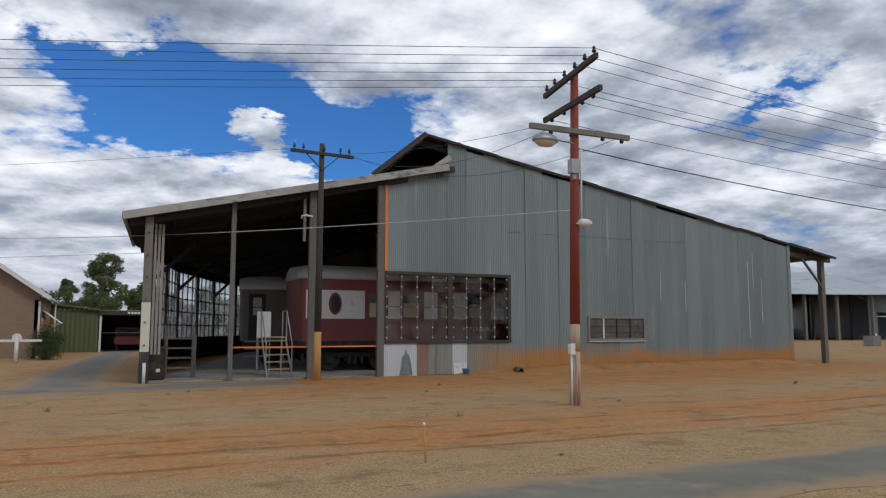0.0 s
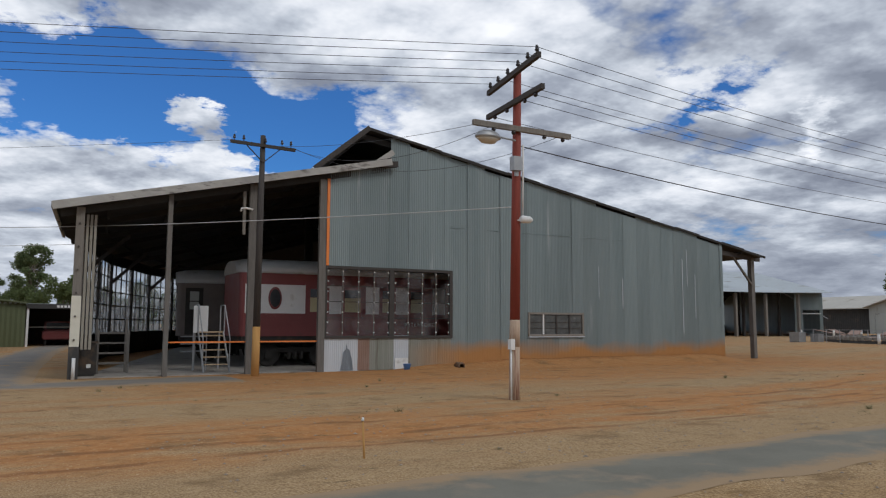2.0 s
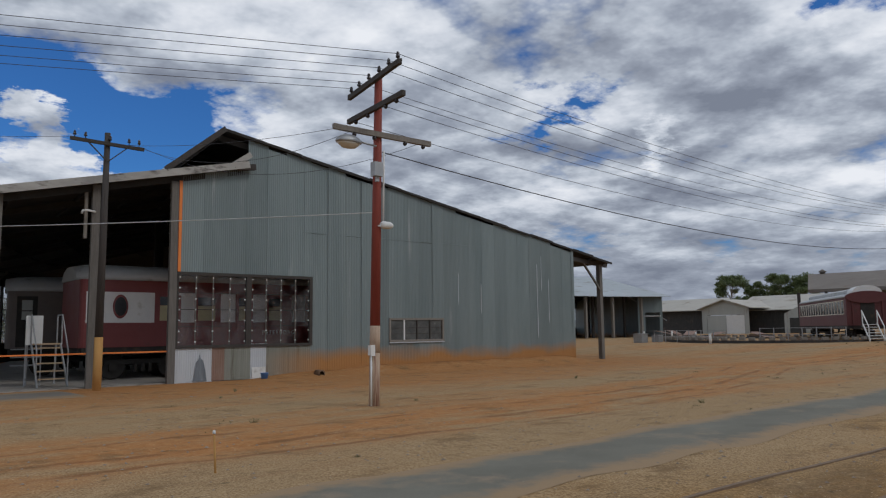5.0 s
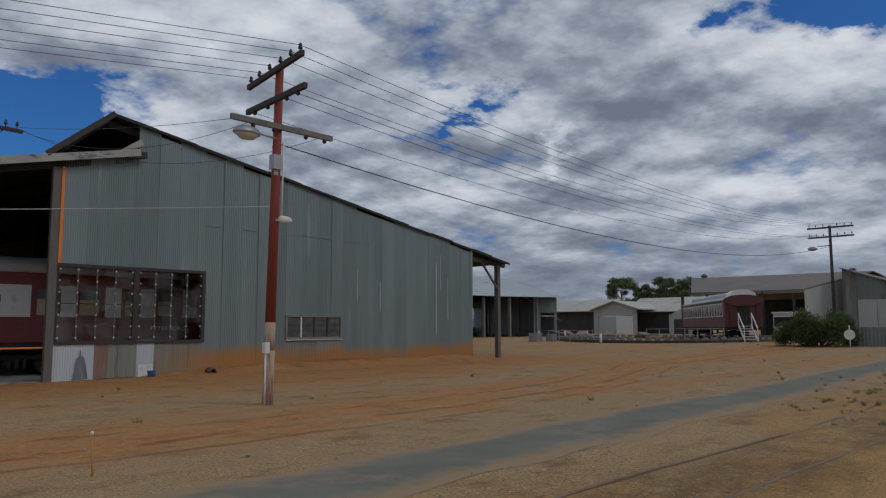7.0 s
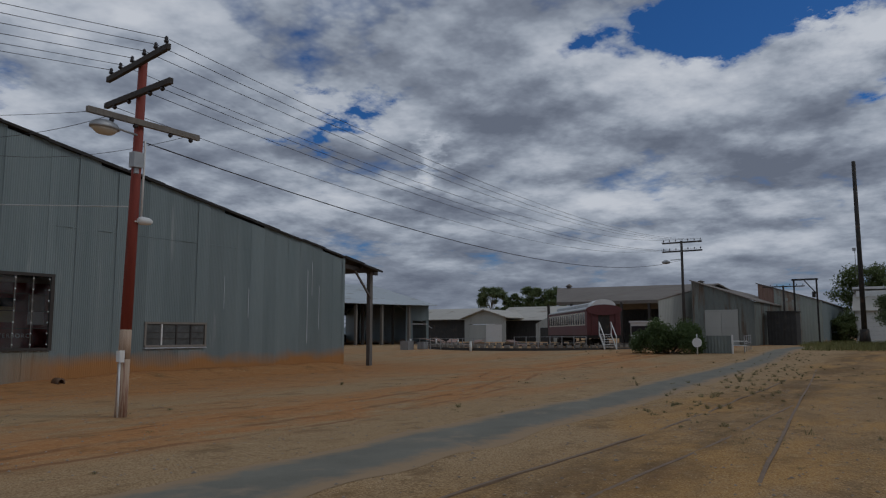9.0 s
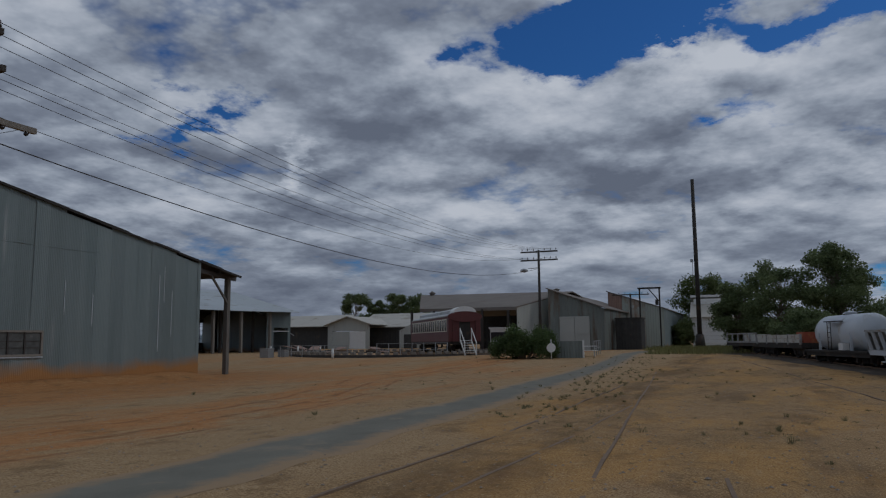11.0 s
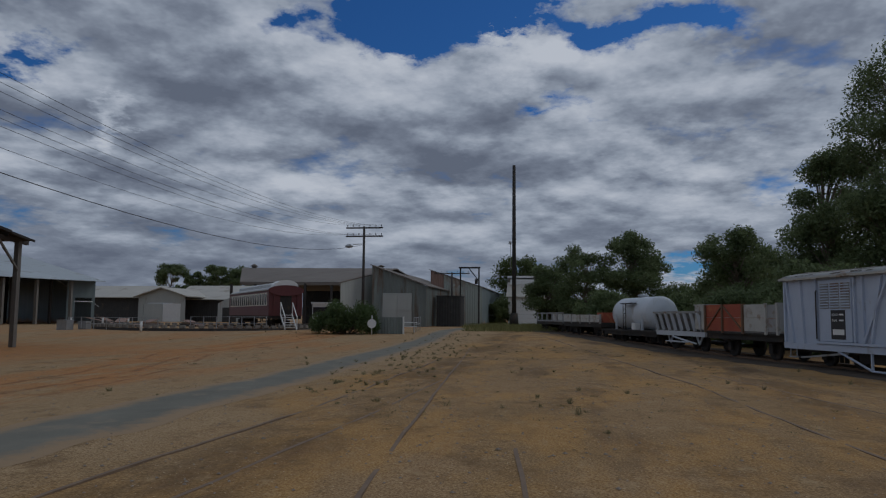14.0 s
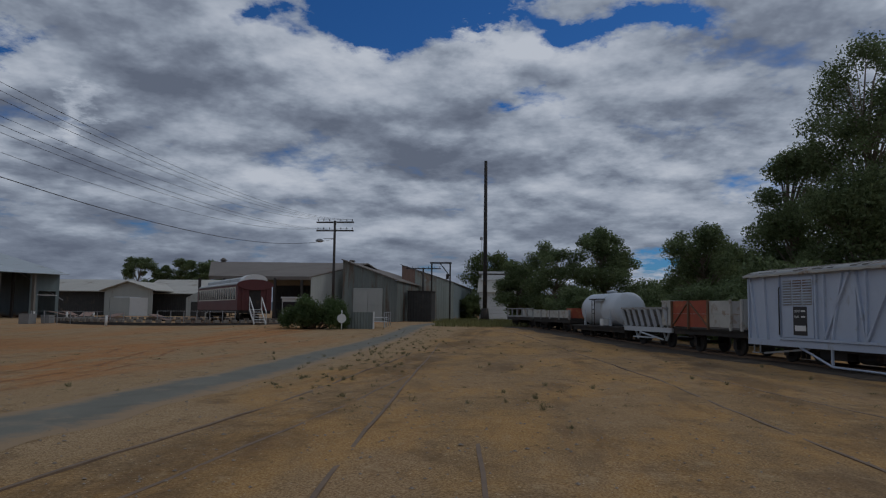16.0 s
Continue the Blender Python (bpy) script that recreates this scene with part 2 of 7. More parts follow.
WALL_PALE = mat("pale_wall", (0.36, 0.38, 0.36), (0.46, 0.47, 0.44), 0.7, 0.05, 0.8, 20, 0.08, (1, 1, 0.25), 0.06, (0.25, 0.2, 0.16), 0.66, 0.7)
DARK_IRON = mat("near_black_iron", (0.035, 0.035, 0.035), (0.07, 0.068, 0.065), 0.8, 0.0, 2, 30, 0.1, stain=(0.11, 0.09, 0.07), stain_cut=0.64)
NEAR_BLACK = mat("near_black_roof_parts", (0.022, 0.021, 0.02), (0.05, 0.047, 0.044), 0.9, 0, 2, 30, 0.1)
TIMBER = mat("grey_timber", (0.16, 0.145, 0.125), (0.28, 0.255, 0.225), 0.85, 0, 5, 40, 0.3, (6, 6, 0.5), 0.12)
TIMBER_MID = mat("grey_brown_timber", (0.10, 0.092, 0.083), (0.185, 0.173, 0.157), 0.85, 0, 5, 40, 0.3, (6, 6, 0.5), 0.1)
TIMBER_DARK = mat("dark_timber", (0.035, 0.03, 0.028), (0.08, 0.072, 0.065), 0.85, 0, 5, 40, 0.3, (6, 6, 0.5), 0.1)
BOARD_PALE = mat("pale_weathered_board", (0.25, 0.235, 0.2), (0.37, 0.35, 0.3), 0.85, 0, 4, 40, 0.2, (6, 6, 0.4), 0.1)
BARGE = mat("weathered_fascia", (0.30, 0.29, 0.27), (0.48, 0.47, 0.44), 0.8, 0, 2, 30, 0.15, (1, 1, 3), 0.08, (0.12, 0.11, 0.1), 0.6, 1.5)
RED_POLE = mat("red_paint", (0.19, 0.035, 0.025), (0.30, 0.065, 0.045), 0.7, 0, 4, 40, 0.2, (6, 6, 0.6), 0, (0.12, 0.06, 0.05), 0.66)
BARE_POLE = mat("bare_pole_wood", (0.36, 0.25, 0.17), (0.52, 0.40, 0.30), 0.85, 0, 4, 40, 0.3, (8, 8, 0.5), 0, (0.24, 0.11, 0.07), 0.58)
YELLOW_POLE = mat("worn_yellow_paint", (0.40, 0.20, 0.06), (0.52, 0.30, 0.10), 0.8, 0, 3, 40, 0.2, (4, 4, 0.7))
WHITE = mat("white_paint", (0.66, 0.67, 0.66), (0.78, 0.78, 0.76), 0.6, 0, 3, 40, 0.05, stain=(0.5, 0.48, 0.44), stain_cut=0.68)
CREAM = mat("cream_paint", (0.62, 0.60, 0.50), (0.72, 0.69, 0.58), 0.6, 0, 3, 40, 0.05, stain=(0.4, 0.36, 0.3), stain_cut=0.66)
ORANGE = mat("orange_paint", (0.75, 0.20, 0.04), (0.85, 0.26, 0.06), 0.5, 0, 3, 30, 0.05)
MAROON = mat("maroon_paint", (0.175, 0.04, 0.04), (0.225, 0.058, 0.054), 0.4, 0, 1.5, 40, 0.04, stain=(0.11, 0.05, 0.04), stain_cut=0.7)
MAROON_OLD = mat("faded_dark_maroon", (0.095, 0.026, 0.027), (0.145, 0.042, 0.04), 0.5, 0, 1.5, 40, 0.04, stain=(0.06, 0.035, 0.03), stain_cut=0.66)
CAR_ROOF = mat("carriage_roof_canvas", (0.40, 0.42, 0.43), (0.52, 0.53, 0.53), 0.75, 0, 1.2, 30, 0.1, stain=(0.3, 0.3, 0.29), stain_cut=0.63)
UNDER = mat("black_underframe", (0.018, 0.017, 0.016), (0.05, 0.045, 0.04), 0.8, 0, 4, 40, 0.2, stain=(0.09, 0.06, 0.04), stain_cut=0.62)
STEEL = mat("dull_steel", (0.30, 0.31, 0.32), (0.42, 0.43, 0.44), 0.45, 0.5, 4, 40, 0.05)
TREAD = mat("worn_tread_wood", (0.42, 0.30, 0.18), (0.55, 0.42, 0.27), 0.8, 0, 5, 40, 0.2)
BLIND = mat("cream_window_blind", (0.42, 0.38, 0.22), (0.52, 0.47, 0.30), 0.7, 0, 3, 30, 0.05)
DARK_GLASS = mat("dark_window_glass", (0.02, 0.022, 0.024), (0.05, 0.052, 0.055), 0.15, 0, 2, 20, 0.0, spec=0.5)
# reflections in the low window are put into a mottled grey colour
SHEEN_GLASS = mat("reflection_grey_glass", (0.05, 0.054, 0.055), (0.15, 0.155, 0.15), 0.25, 0, 3, 20, 0.0, spec=0.5)
RAIL = mat("rusty_rail", (0.13, 0.078, 0.048), (0.22, 0.14, 0.088), 0.7, 0.3, 4, 40, 0.2)
SUNK_RAIL = mat("dusty_sunken_rail", (0.14, 0.093, 0.063), (0.27, 0.19, 0.125), 0.8, 0.1, 3, 40, 0.2)
CERAMIC = mat("dark_insulator", (0.02, 0.018, 0.018), (0.05, 0.04, 0.04), 0.2, 0, 4, 30, 0)
WIRE = mat("wire", (0.05, 0.05, 0.055), (0.10, 0.10, 0.105), 0.6, 0.3, 5, 30, 0)
WIRE_PALE = mat("pale_cable", (0.45, 0.46, 0.46), (0.55, 0.55, 0.55), 0.6, 0, 5, 30, 0)
BRICK_WALL = mat("brown_render", (0.22, 0.155, 0.11), (0.31, 0.225, 0.165), 0.9, 0, 1.2, 40, 0.2, (1, 1, 3), 0, (0.22, 0.15, 0.11), 0.62, 2)
GREEN_IRON = mat("green_painted_iron", (0.085, 0.105, 0.052), (0.14, 0.16, 0.085), 0.7, 0.05, 0.8, 30, 0.08, (1, 1, 0.3), 0.05)
CONCRETE = mat("concrete_floor", (0.27, 0.25, 0.225), (0.37, 0.345, 0.31), 0.9, 0, 1.2, 40, 0.2, stain=(0.17, 0.155, 0.14), stain_cut=0.6)
LAMP_GLASS = mat("lamp_bowl", (0.55, 0.52, 0.45), (0.65, 0.6, 0.5), 0.25, 0, 6, 30, 0)
VAN_GREY = mat("van_grey_paint", (0.40, 0.46, 0.57), (0.52, 0.58, 0.68), 0.65, 0, 1.2, 30, 0.06, (1, 1, 0.6), 0, (0.28, 0.27, 0.26), 0.66, 1.4)
TANK_PAINT = mat("tank_paint", (0.48, 0.52, 0.56), (0.58, 0.62, 0.66), 0.5, 0, 0.8, 30, 0.04, (1, 1, 0.5), 0, (0.40, 0.40, 0.38), 0.66, 1.4)
WAGON_RED = mat("oxide_red_boards", (0.25, 0.055, 0.035), (0.40, 0.10, 0.05), 0.8, 0, 1.4, 40, 0.12, stain=(0.46, 0.20, 0.07), stain_cut=0.62, stain_scale=1.2)
WAGON_WHITE = mat("weathered_white_boards", (0.38, 0.38, 0.35), (0.54, 0.53, 0.49), 0.8, 0, 1.6, 40, 0.12, stain=(0.28, 0.22, 0.16), stain_cut=0.6, stain_scale=2)
ROOF_BOARD = mat("weathered_roof_board", (0.11, 0.10, 0.09), (0.24, 0.225, 0.20), 0.9, 0, 2, 40, 0.3, (4, 1, 1), 0.3)
WAGON_GREY = mat("weathered_grey_steel", (0.24, 0.25, 0.25), (0.36, 0.36, 0.35), 0.75, 0.05, 1.6, 40, 0.12, stain=(0.2, 0.13, 0.09), stain_cut=0.6, stain_scale=2)
BLACK_PLATE = mat("black_plate", (0.02, 0.02, 0.022), (0.035, 0.035, 0.037), 0.5, 0, 4, 30, 0)
BLUE_PAIL = mat("blue_plastic", (0.08, 0.2, 0.5), (0.12, 0.27, 0.6), 0.5, 0, 4, 30, 0)
BARK = mat("gum_bark", (0.13, 0.10, 0.075), (0.27, 0.22, 0.17), 0.9, 0, 3, 30, 0.4, (1, 1, 0.4))


def leaf_mat(name, a, b, scale):
    """Leaves: half of the light goes through; colour drifts from clump to clump and leaf to leaf."""
    m = mat(name, a, b, 0.6, 0, scale, scale * 7, 0, spec=0.2)
    n, l = m.node_tree.nodes, m.node_tree.links
    bsdf = [q for q in n if q.type == "BSDF_PRINCIPLED"][0]
    out = [q for q in n if q.type == "OUTPUT_MATERIAL"][0]
    tl, mx, isl, hs, mr = (n.new(k) for k in ("ShaderNodeBsdfTranslucent", "ShaderNodeMixShader", "ShaderNodeNewGeometry", "ShaderNodeHueSaturation", "ShaderNodeMapRange"))
    mr.inputs["To Min"].default_value, mr.inputs["To Max"].default_value = 0.7, 1.35
    l.new(isl.outputs["Random Per Island"], mr.inputs[0]), l.new(mr.outputs[0], hs.inputs["Value"])
    l.new(bsdf.inputs["Base Color"].links[0].from_socket, hs.inputs["Color"])
    l.new(hs.outputs[0], bsdf.inputs["Base Color"]), l.new(hs.outputs[0], tl.inputs[0])
    mx.inputs[0].default_value = 0.45
    l.new(bsdf.outputs[0], mx.inputs[1]), l.new(tl.outputs[0], mx.inputs[2]), l.new(mx.outputs[0], out.inputs[0])
    return m


LEAF_DARK = leaf_mat("dark_gum_leaves", (0.10, 0.14, 0.06), (0.20, 0.24, 0.115), 0.7)
LEAF_LIGHT = leaf_mat("light_gum_leaves", (0.075, 0.105, 0.035), (0.15, 0.18, 0.075), 0.7)
LEAF_BUSH = leaf_mat("shrub_leaves", (0.06, 0.10, 0.035), (0.13, 0.175, 0.07), 1.5)
WEED = mat("dry_weed", (0.14, 0.13, 0.065), (0.29, 0.25, 0.13), 0.9, 0, 2, 9, 0)
CLEAR_SHEET = glass("clear_plastic_sheet", (0.98, 0.97, 0.97), 0.95, 0.12, 0.24)
PANE = glass("window_glass", (0.8, 0.84, 0.84), 0.8, 0.05)


def milky(name):
    """Dusty old glass: part clear, part scattering the daylight behind it."""
    m = bpy.data.materials.new(name)
    m.use_nodes = True
    n, l = nodes_of(m.node_tree)
    out, mix, tr, tl, nz, k, geo = (n.new(q) for q in ("ShaderNodeOutputMaterial", "ShaderNodeMixShader", "ShaderNodeBsdfTransparent", "ShaderNodeBsdfTranslucent", "ShaderNodeTexNoise", "ShaderNodeMapRange", "ShaderNodeNewGeometry"))
    tr.inputs[0].default_value, tl.inputs[0].default_value = (0.85, 0.88, 0.9, 1), (0.85, 0.87, 0.88, 1)
    nz.inputs["Scale"].default_value, nz.inputs["Detail"].default_value = 1.1, 4
    k.inputs["From Min"].default_value, k.inputs["From Max"].default_value = 0.35, 0.65
    k.inputs["To Min"].default_value, k.inputs["To Max"].default_value = 0.06, 0.34
    l.new(geo.outputs["Position"], nz.inputs["Vector"]), l.new(nz.outputs["Fac"], k.inputs[0]), l.new(k.outputs[0], mix.inputs[0])
    l.new(tr.outputs[0], mix.inputs[1]), l.new(tl.outputs[0], mix.inputs[2]), l.new(mix.outputs[0], out.inputs[0])
    return m


DUSTY_PANE = milky("dusty_glass")


def ground_material():
    """Sand, red dust and pale gravel in drifts drawn out along the tracks, with dark oily ballast on the rail side."""
    m = bpy.data.materials.new("sandy_ground")
    m.use_nodes = True
    n, l = nodes_of(m.node_tree)
    out, bsdf = n.new("ShaderNodeOutputMaterial"), n.new("ShaderNodeBsdfPrincipled")
    l.new(bsdf.outputs[0], out.inputs[0])
    geo = n.new("ShaderNodeNewGeometry")

    def nz(scale, detail, stretch, shift=(0, 0, 0), turn=0.0, rough=0.6):
        mp, t = n.new("ShaderNodeMapping"), n.new("ShaderNodeTexNoise")
        mp.inputs["Scale"].default_value, mp.inputs["Location"].default_value, mp.inputs["Rotation"].default_value = stretch, shift, (0, 0, turn)
        l.new(geo.outputs["Position"], mp.inputs[0]), l.new(mp.outputs[0], t.inputs["Vector"])
        t.inputs["Scale"].default_value, t.inputs["Detail"].default_value, t.inputs["Roughness"].default_value = scale, detail, rough
        return t.outputs["Fac"]

    def ramp(v, lo, hi):
        r = n.new("ShaderNodeMapRange")
        r.interpolation_type = "SMOOTHSTEP"
        r.inputs["From Min"].default_value, r.inputs["From Max"].default_value = lo, hi
        l.new(v, r.inputs[0])
        return r.outputs[0]

    def mixc(f, a, b):
        x = n.new("ShaderNodeMix")
        x.data_type = "RGBA"
        l.new(f, x.inputs["Factor"])
        for k, c in (("A", a), ("B", b)):
            if isinstance(c, tuple):
                x.inputs[k].default_value = (*c, 1)
            else:
                l.new(c, x.inputs[k])
        return x.outputs["Result"]

    def mul(a, b):
        x = n.new("ShaderNodeMath")
        x.operation = "MULTIPLY"
        for i, q in enumerate((a, b)):
            if isinstance(q, float):
                x.inputs[i].default_value = q
            else:
                l.new(q, x.inputs[i])
        return x.outputs[0]

    def abs_of(v, mid):
        x, a = n.new("ShaderNodeMath"), n.new("ShaderNodeMath")
        x.operation, a.operation, x.inputs[1].default_value = "SUBTRACT", "ABSOLUTE", mid
        l.new(v, x.inputs[0]), l.new(x.outputs[0], a.inputs[0])
        return a.outputs[0]

    sep = n.new("ShaderNodeSeparateXYZ")
    l.new(geo.outputs["Position"], sep.inputs[0])
    wob = n.new("ShaderNodeMath")
    wob.operation = "MULTIPLY_ADD"
    l.new(nz(0.16, 4, (0.6, 1, 1)), wob.inputs[0])
    wob.inputs[1].default_value = 9.0
    l.new(sep.outputs[1], wob.inputs[2])
    y = wob.outputs[0]
    grains = nz(38, 3, (1, 1, 1))
    coarse = nz(7.5, 4, (1, 1, 1))
    pale = mixc(ramp(grains, 0.35, 0.65), (0.245, 0.17, 0.098), (0.45, 0.345, 0.225))
    red = mixc(ramp(coarse, 0.3, 0.7), (0.365, 0.162, 0.058), (0.45, 0.232, 0.098))
    brown = mixc(ramp(grains, 0.35, 0.65), (0.185, 0.122, 0.06), (0.37, 0.255, 0.14))
    drift = mul(ramp(nz(0.55, 6, (0.16, 1, 1), (3, 1, 0), -0.10), 0.42, 0.66), ramp(y, 12.0, 15.0))
    near_wall = mul(ramp(y, 19.5, 24.5), mul(ramp(sep.outputs[0], 40.0, 29.0), ramp(sep.outputs[0], 0.0, 8.0)))
    col = mixc(mul(drift, 0.6), pale, red)
    col = mixc(mul(near_wall, 0.75), col, red)
    west = ramp(nz(0.35, 5, (0.35, 1, 1), (9, 4, 0)), 0.40, 0.62)
    yard = n.new("ShaderNodeMapRange")
    yard.interpolation_type = "SMOOTHSTEP"
    yard.inputs["From Min"].default_value, yard.inputs["From Max"].default_value = 10.0, 7.5
    yard.inputs["To Min"].default_value, yard.inputs["To Max"].default_value = 0.0, 0.85
    l.new(y, yard.inputs[0])
    col = mixc(yard.outputs[0], col, mixc(west, brown, mixc(ramp(grains, 0.35, 0.65), (0.24, 0.155, 0.08), (0.43, 0.31, 0.19))))
    tawny = mul(ramp(nz(0.5, 6, (0.45, 1, 1), (2, 7, 0), 0, 0.65), 0.44, 0.6), 0.9)
    col = mixc(mul(tawny, yard.outputs[0]), col, mixc(ramp(grains, 0.35, 0.65), (0.32, 0.18, 0.062), (0.50, 0.33, 0.15)))
    oily = mul(ramp(nz(0.7, 6, (0.3, 1, 1), (5, 5, 0), -0.05), 0.52, 0.68), 0.6)
    side = n.new("ShaderNodeMapRange")
    side.inputs["From Min"].default_value, side.inputs["From Max"].default_value = 9.0, 6.5
    l.new(y, side.inputs[0])
    col = mixc(mul(oily, side.outputs[0]), col, (0.13, 0.09, 0.06))
    seep = ramp(abs_of(sep.outputs[1], 2.9), 1.25, 0.35)
    col = mixc(mul(mul(seep, ramp(nz(0.6, 6, (0.3, 1, 1), (4, 2, 1), -0.03, 0.65), 0.42, 0.58)), 0.7), col, (0.125, 0.085, 0.05))
    verge = ramp(abs_of(sep.outputs[1], -6.0), 1.3, 0.3)
    col = mixc(mul(mul(verge, ramp(nz(0.8, 6, (0.3, 1, 1), (8, 2, 1), -0.12, 0.65), 0.42, 0.58)), 0.6), col, (0.11, 0.075, 0.048))
    tyre = ramp(nz(2.6, 3, (0.05, 1, 1), (1, 8, 0), -0.13), 0.60, 0.67)
    col = mixc(mul(tyre, 0.2), col, (0.25, 0.14, 0.075))
    def op(kind, a, b):
        x = n.new("ShaderNodeMath")
        x.operation = kind
        for i, q in enumerate((a, b)):
            if isinstance(q, float):
                x.inputs[i].default_value = q
            else:
                l.new(q, x.inputs[i])
        return x.outputs[0]

    # wheel ruts that swing away beyond the pole, with red dust spread between and beside them
    bend = op("POWER", op("MAXIMUM", op("MINIMUM", op("SUBTRACT", sep.outputs[0], 10.0), 20.0), 0.0), 2.0)
    rut = op("SUBTRACT", sep.outputs[1], op("ADD", mul(bend, 0.0115), 10.1))
    rut = op("ADD", rut, mul(op("SUBTRACT", nz(0.5, 3, (1, 1, 1), (1, 1, 5)), 0.5), 0.5))
    spread = ramp(op("ABSOLUTE", op("SUBTRACT", rut, 0.6), 0.0), 2.4, 0.9)
    col = mixc(mul(mul(spread, ramp(nz(0.9, 6, (0.35, 1, 1), (2, 9, 0)), 0.36, 0.55)), 0.8), col, red)
    for k, (mid_, half_) in enumerate(((0.0, 0.16), (-0.95, 0.13), (1.35, 0.12))):
        line = ramp(op("ABSOLUTE", op("SUBTRACT", rut, mid_), 0.0), half_, half_ * 0.3)
        col = mixc(mul(mul(line, ramp(nz(1.1, 4, (0.5, 1, 1), (k * 3, 2, 0)), 0.38, 0.55)), 0.7), col, (0.21, 0.10, 0.05))
    mott = ramp(nz(1.1, 8, (0.8, 1, 1), (4, 1, 0), 0, 0.7), 0.50, 0.70)
    col = mixc(mul(mott, 0.68), col, (0.16, 0.105, 0.058))
    light = ramp(nz(2.3, 8, (0.6, 1, 1), (8, 3, 0), 0, 0.7), 0.55, 0.70)
    col = mixc(mul(light, 0.4), col, (0.50, 0.395, 0.26))
    litter = mul(ramp(nz(4.2, 6, (0.6, 1, 1), (6, 6, 0), 0, 0.75), 0.60, 0.66), ramp(nz(0.45, 4, (1, 1, 1), (3, 8, 1)), 0.36, 0.52))
    col = mixc(mul(litter, 0.7), col, (0.10, 0.08, 0.048))
    speck = ramp(nz(15, 4, (1, 1, 1), (2, 2, 2), 0, 0.75), 0.60, 0.68)
    col = mixc(mul(speck, 0.6), col, (0.13, 0.09, 0.06))
    chips = ramp(nz(21, 3, (1, 1, 1), (7, 2, 4), 0, 0.75), 0.62, 0.70)
    col = mixc(mul(chips, 0.7), col, (0.62, 0.54, 0.42))
    iron = n.new("ShaderNodeMix")
    iron.data_type, iron.blend_type = "RGBA", "MULTIPLY"
    iron.inputs["Factor"].default_value, iron.inputs["B"].default_value = 1.0, (1.03, 0.945, 0.80, 1)
    l.new(col, iron.inputs["A"]), l.new(iron.outputs["Result"], bsdf.inputs["Base Color"])
    bsdf.inputs["Roughness"].default_value, bsdf.inputs["Specular IOR Level"].default_value = 0.95, 0.15
    bp = n.new("ShaderNodeBump")
    bp.inputs["Strength"].default_value, bp.inputs["Distance"].default_value = 0.6, 0.05
    l.new(op("ADD", coarse, mul(nz(2.0, 6, (1, 1, 1), (5, 1, 2)), 2.5)), bp.inputs["Height"]), l.new(bp.outputs[0], bsdf.inputs["Normal"])
    return m


GROUND = ground_material()
GRAVEL = mat("blue_grey_gravel", (0.125, 0.12, 0.094), (0.215, 0.205, 0.165), 0.95, 0, 1.0, 45, 0.4, stain=(0.26, 0.21, 0.15), stain_cut=0.62, stain_scale=0.9)


def fray(m):
    """Sand blown over the rim of a gravel strip."""
    n, l = m.node_tree.nodes, m.node_tree.links
    bsdf = [q for q in n if q.type == "BSDF_PRINCIPLED"][0]
    at, nz, ad, mr, mx = (n.new(k) for k in ("ShaderNodeAttribute", "ShaderNodeTexNoise", "ShaderNodeMath", "ShaderNodeMapRange", "ShaderNodeMix"))
    at.attribute_name = "edge"
    geo = n.new("ShaderNodeNewGeometry")
    l.new(geo.outputs["Position"], nz.inputs["Vector"])
    nz.inputs["Scale"].default_value, nz.inputs["Detail"].default_value, nz.inputs["Roughness"].default_value = 2.2, 8, 0.7
    l.new(at.outputs["Fac"], ad.inputs[0]), l.new(nz.outputs["Fac"], ad.inputs[1])
    mr.inputs["From Min"].default_value, mr.inputs["From Max"].default_value = 0.92, 1.3
    l.new(ad.outputs[0], mr.inputs[0]), l.new(mr.outputs[0], mx.inputs["Factor"])
    mx.data_type = "RGBA"
    mx.inputs["B"].default_value = (0.32, 0.22, 0.125, 1)
    old = bsdf.inputs["Base Color"].links[0].from_socket
    l.new(old, mx.inputs["A"]), l.new(mx.outputs["Result"], bsdf.inputs["Base Color"])


fray(GRAVEL)
# dark ballast whose colour also carries the shade beneath the wagons
BALLAST = mat("shaded_oily_ballast", (0.045, 0.034, 0.025), (0.105, 0.08, 0.058), 0.95, 0, 1.4, 30, 0.5, stain=(0.16, 0.115, 0.07), stain_cut=0.6, stain_scale=1.1)
SEAL = mat("worn_brown_seal", (0.15, 0.135, 0.115), (0.24, 0.215, 0.185), 0.95, 0, 1.0, 45, 0.3, stain=(0.29, 0.22, 0.15), stain_cut=0.6, stain_scale=0.7)
fray(SEAL)


# ---- mesh helpers ----
def box(bm, x0, x1, y0, y1, z0, z1, m=None):
    vs = [bm.verts.new((x, y, z)) for z in (z0, z1) for y in (y0, y1) for x in (x0, x1)]
    if m is not None:
        for v in vs:
            v.co = m @ v.co
    for f in ((0, 2, 3, 1), (4, 5, 7, 6), (0, 1, 5, 4), (2, 6, 7, 3), (0, 4, 6, 2), (1, 3, 7, 5)):
        bm.faces.new([vs[i] for i in f])
    return vs


def beam(bm, p, q, w, h):
    """A rectangular bar from p to q, w wide and h deep."""
    p, q = Vector(p), Vector(q)
    d = q - p
    m = Matrix.Translation(p) @ d.to_track_quat("X", "Z").to_matrix().to_4x4()
    return box(bm, 0, d.length, -w / 2, w / 2, -h / 2, h / 2, m)


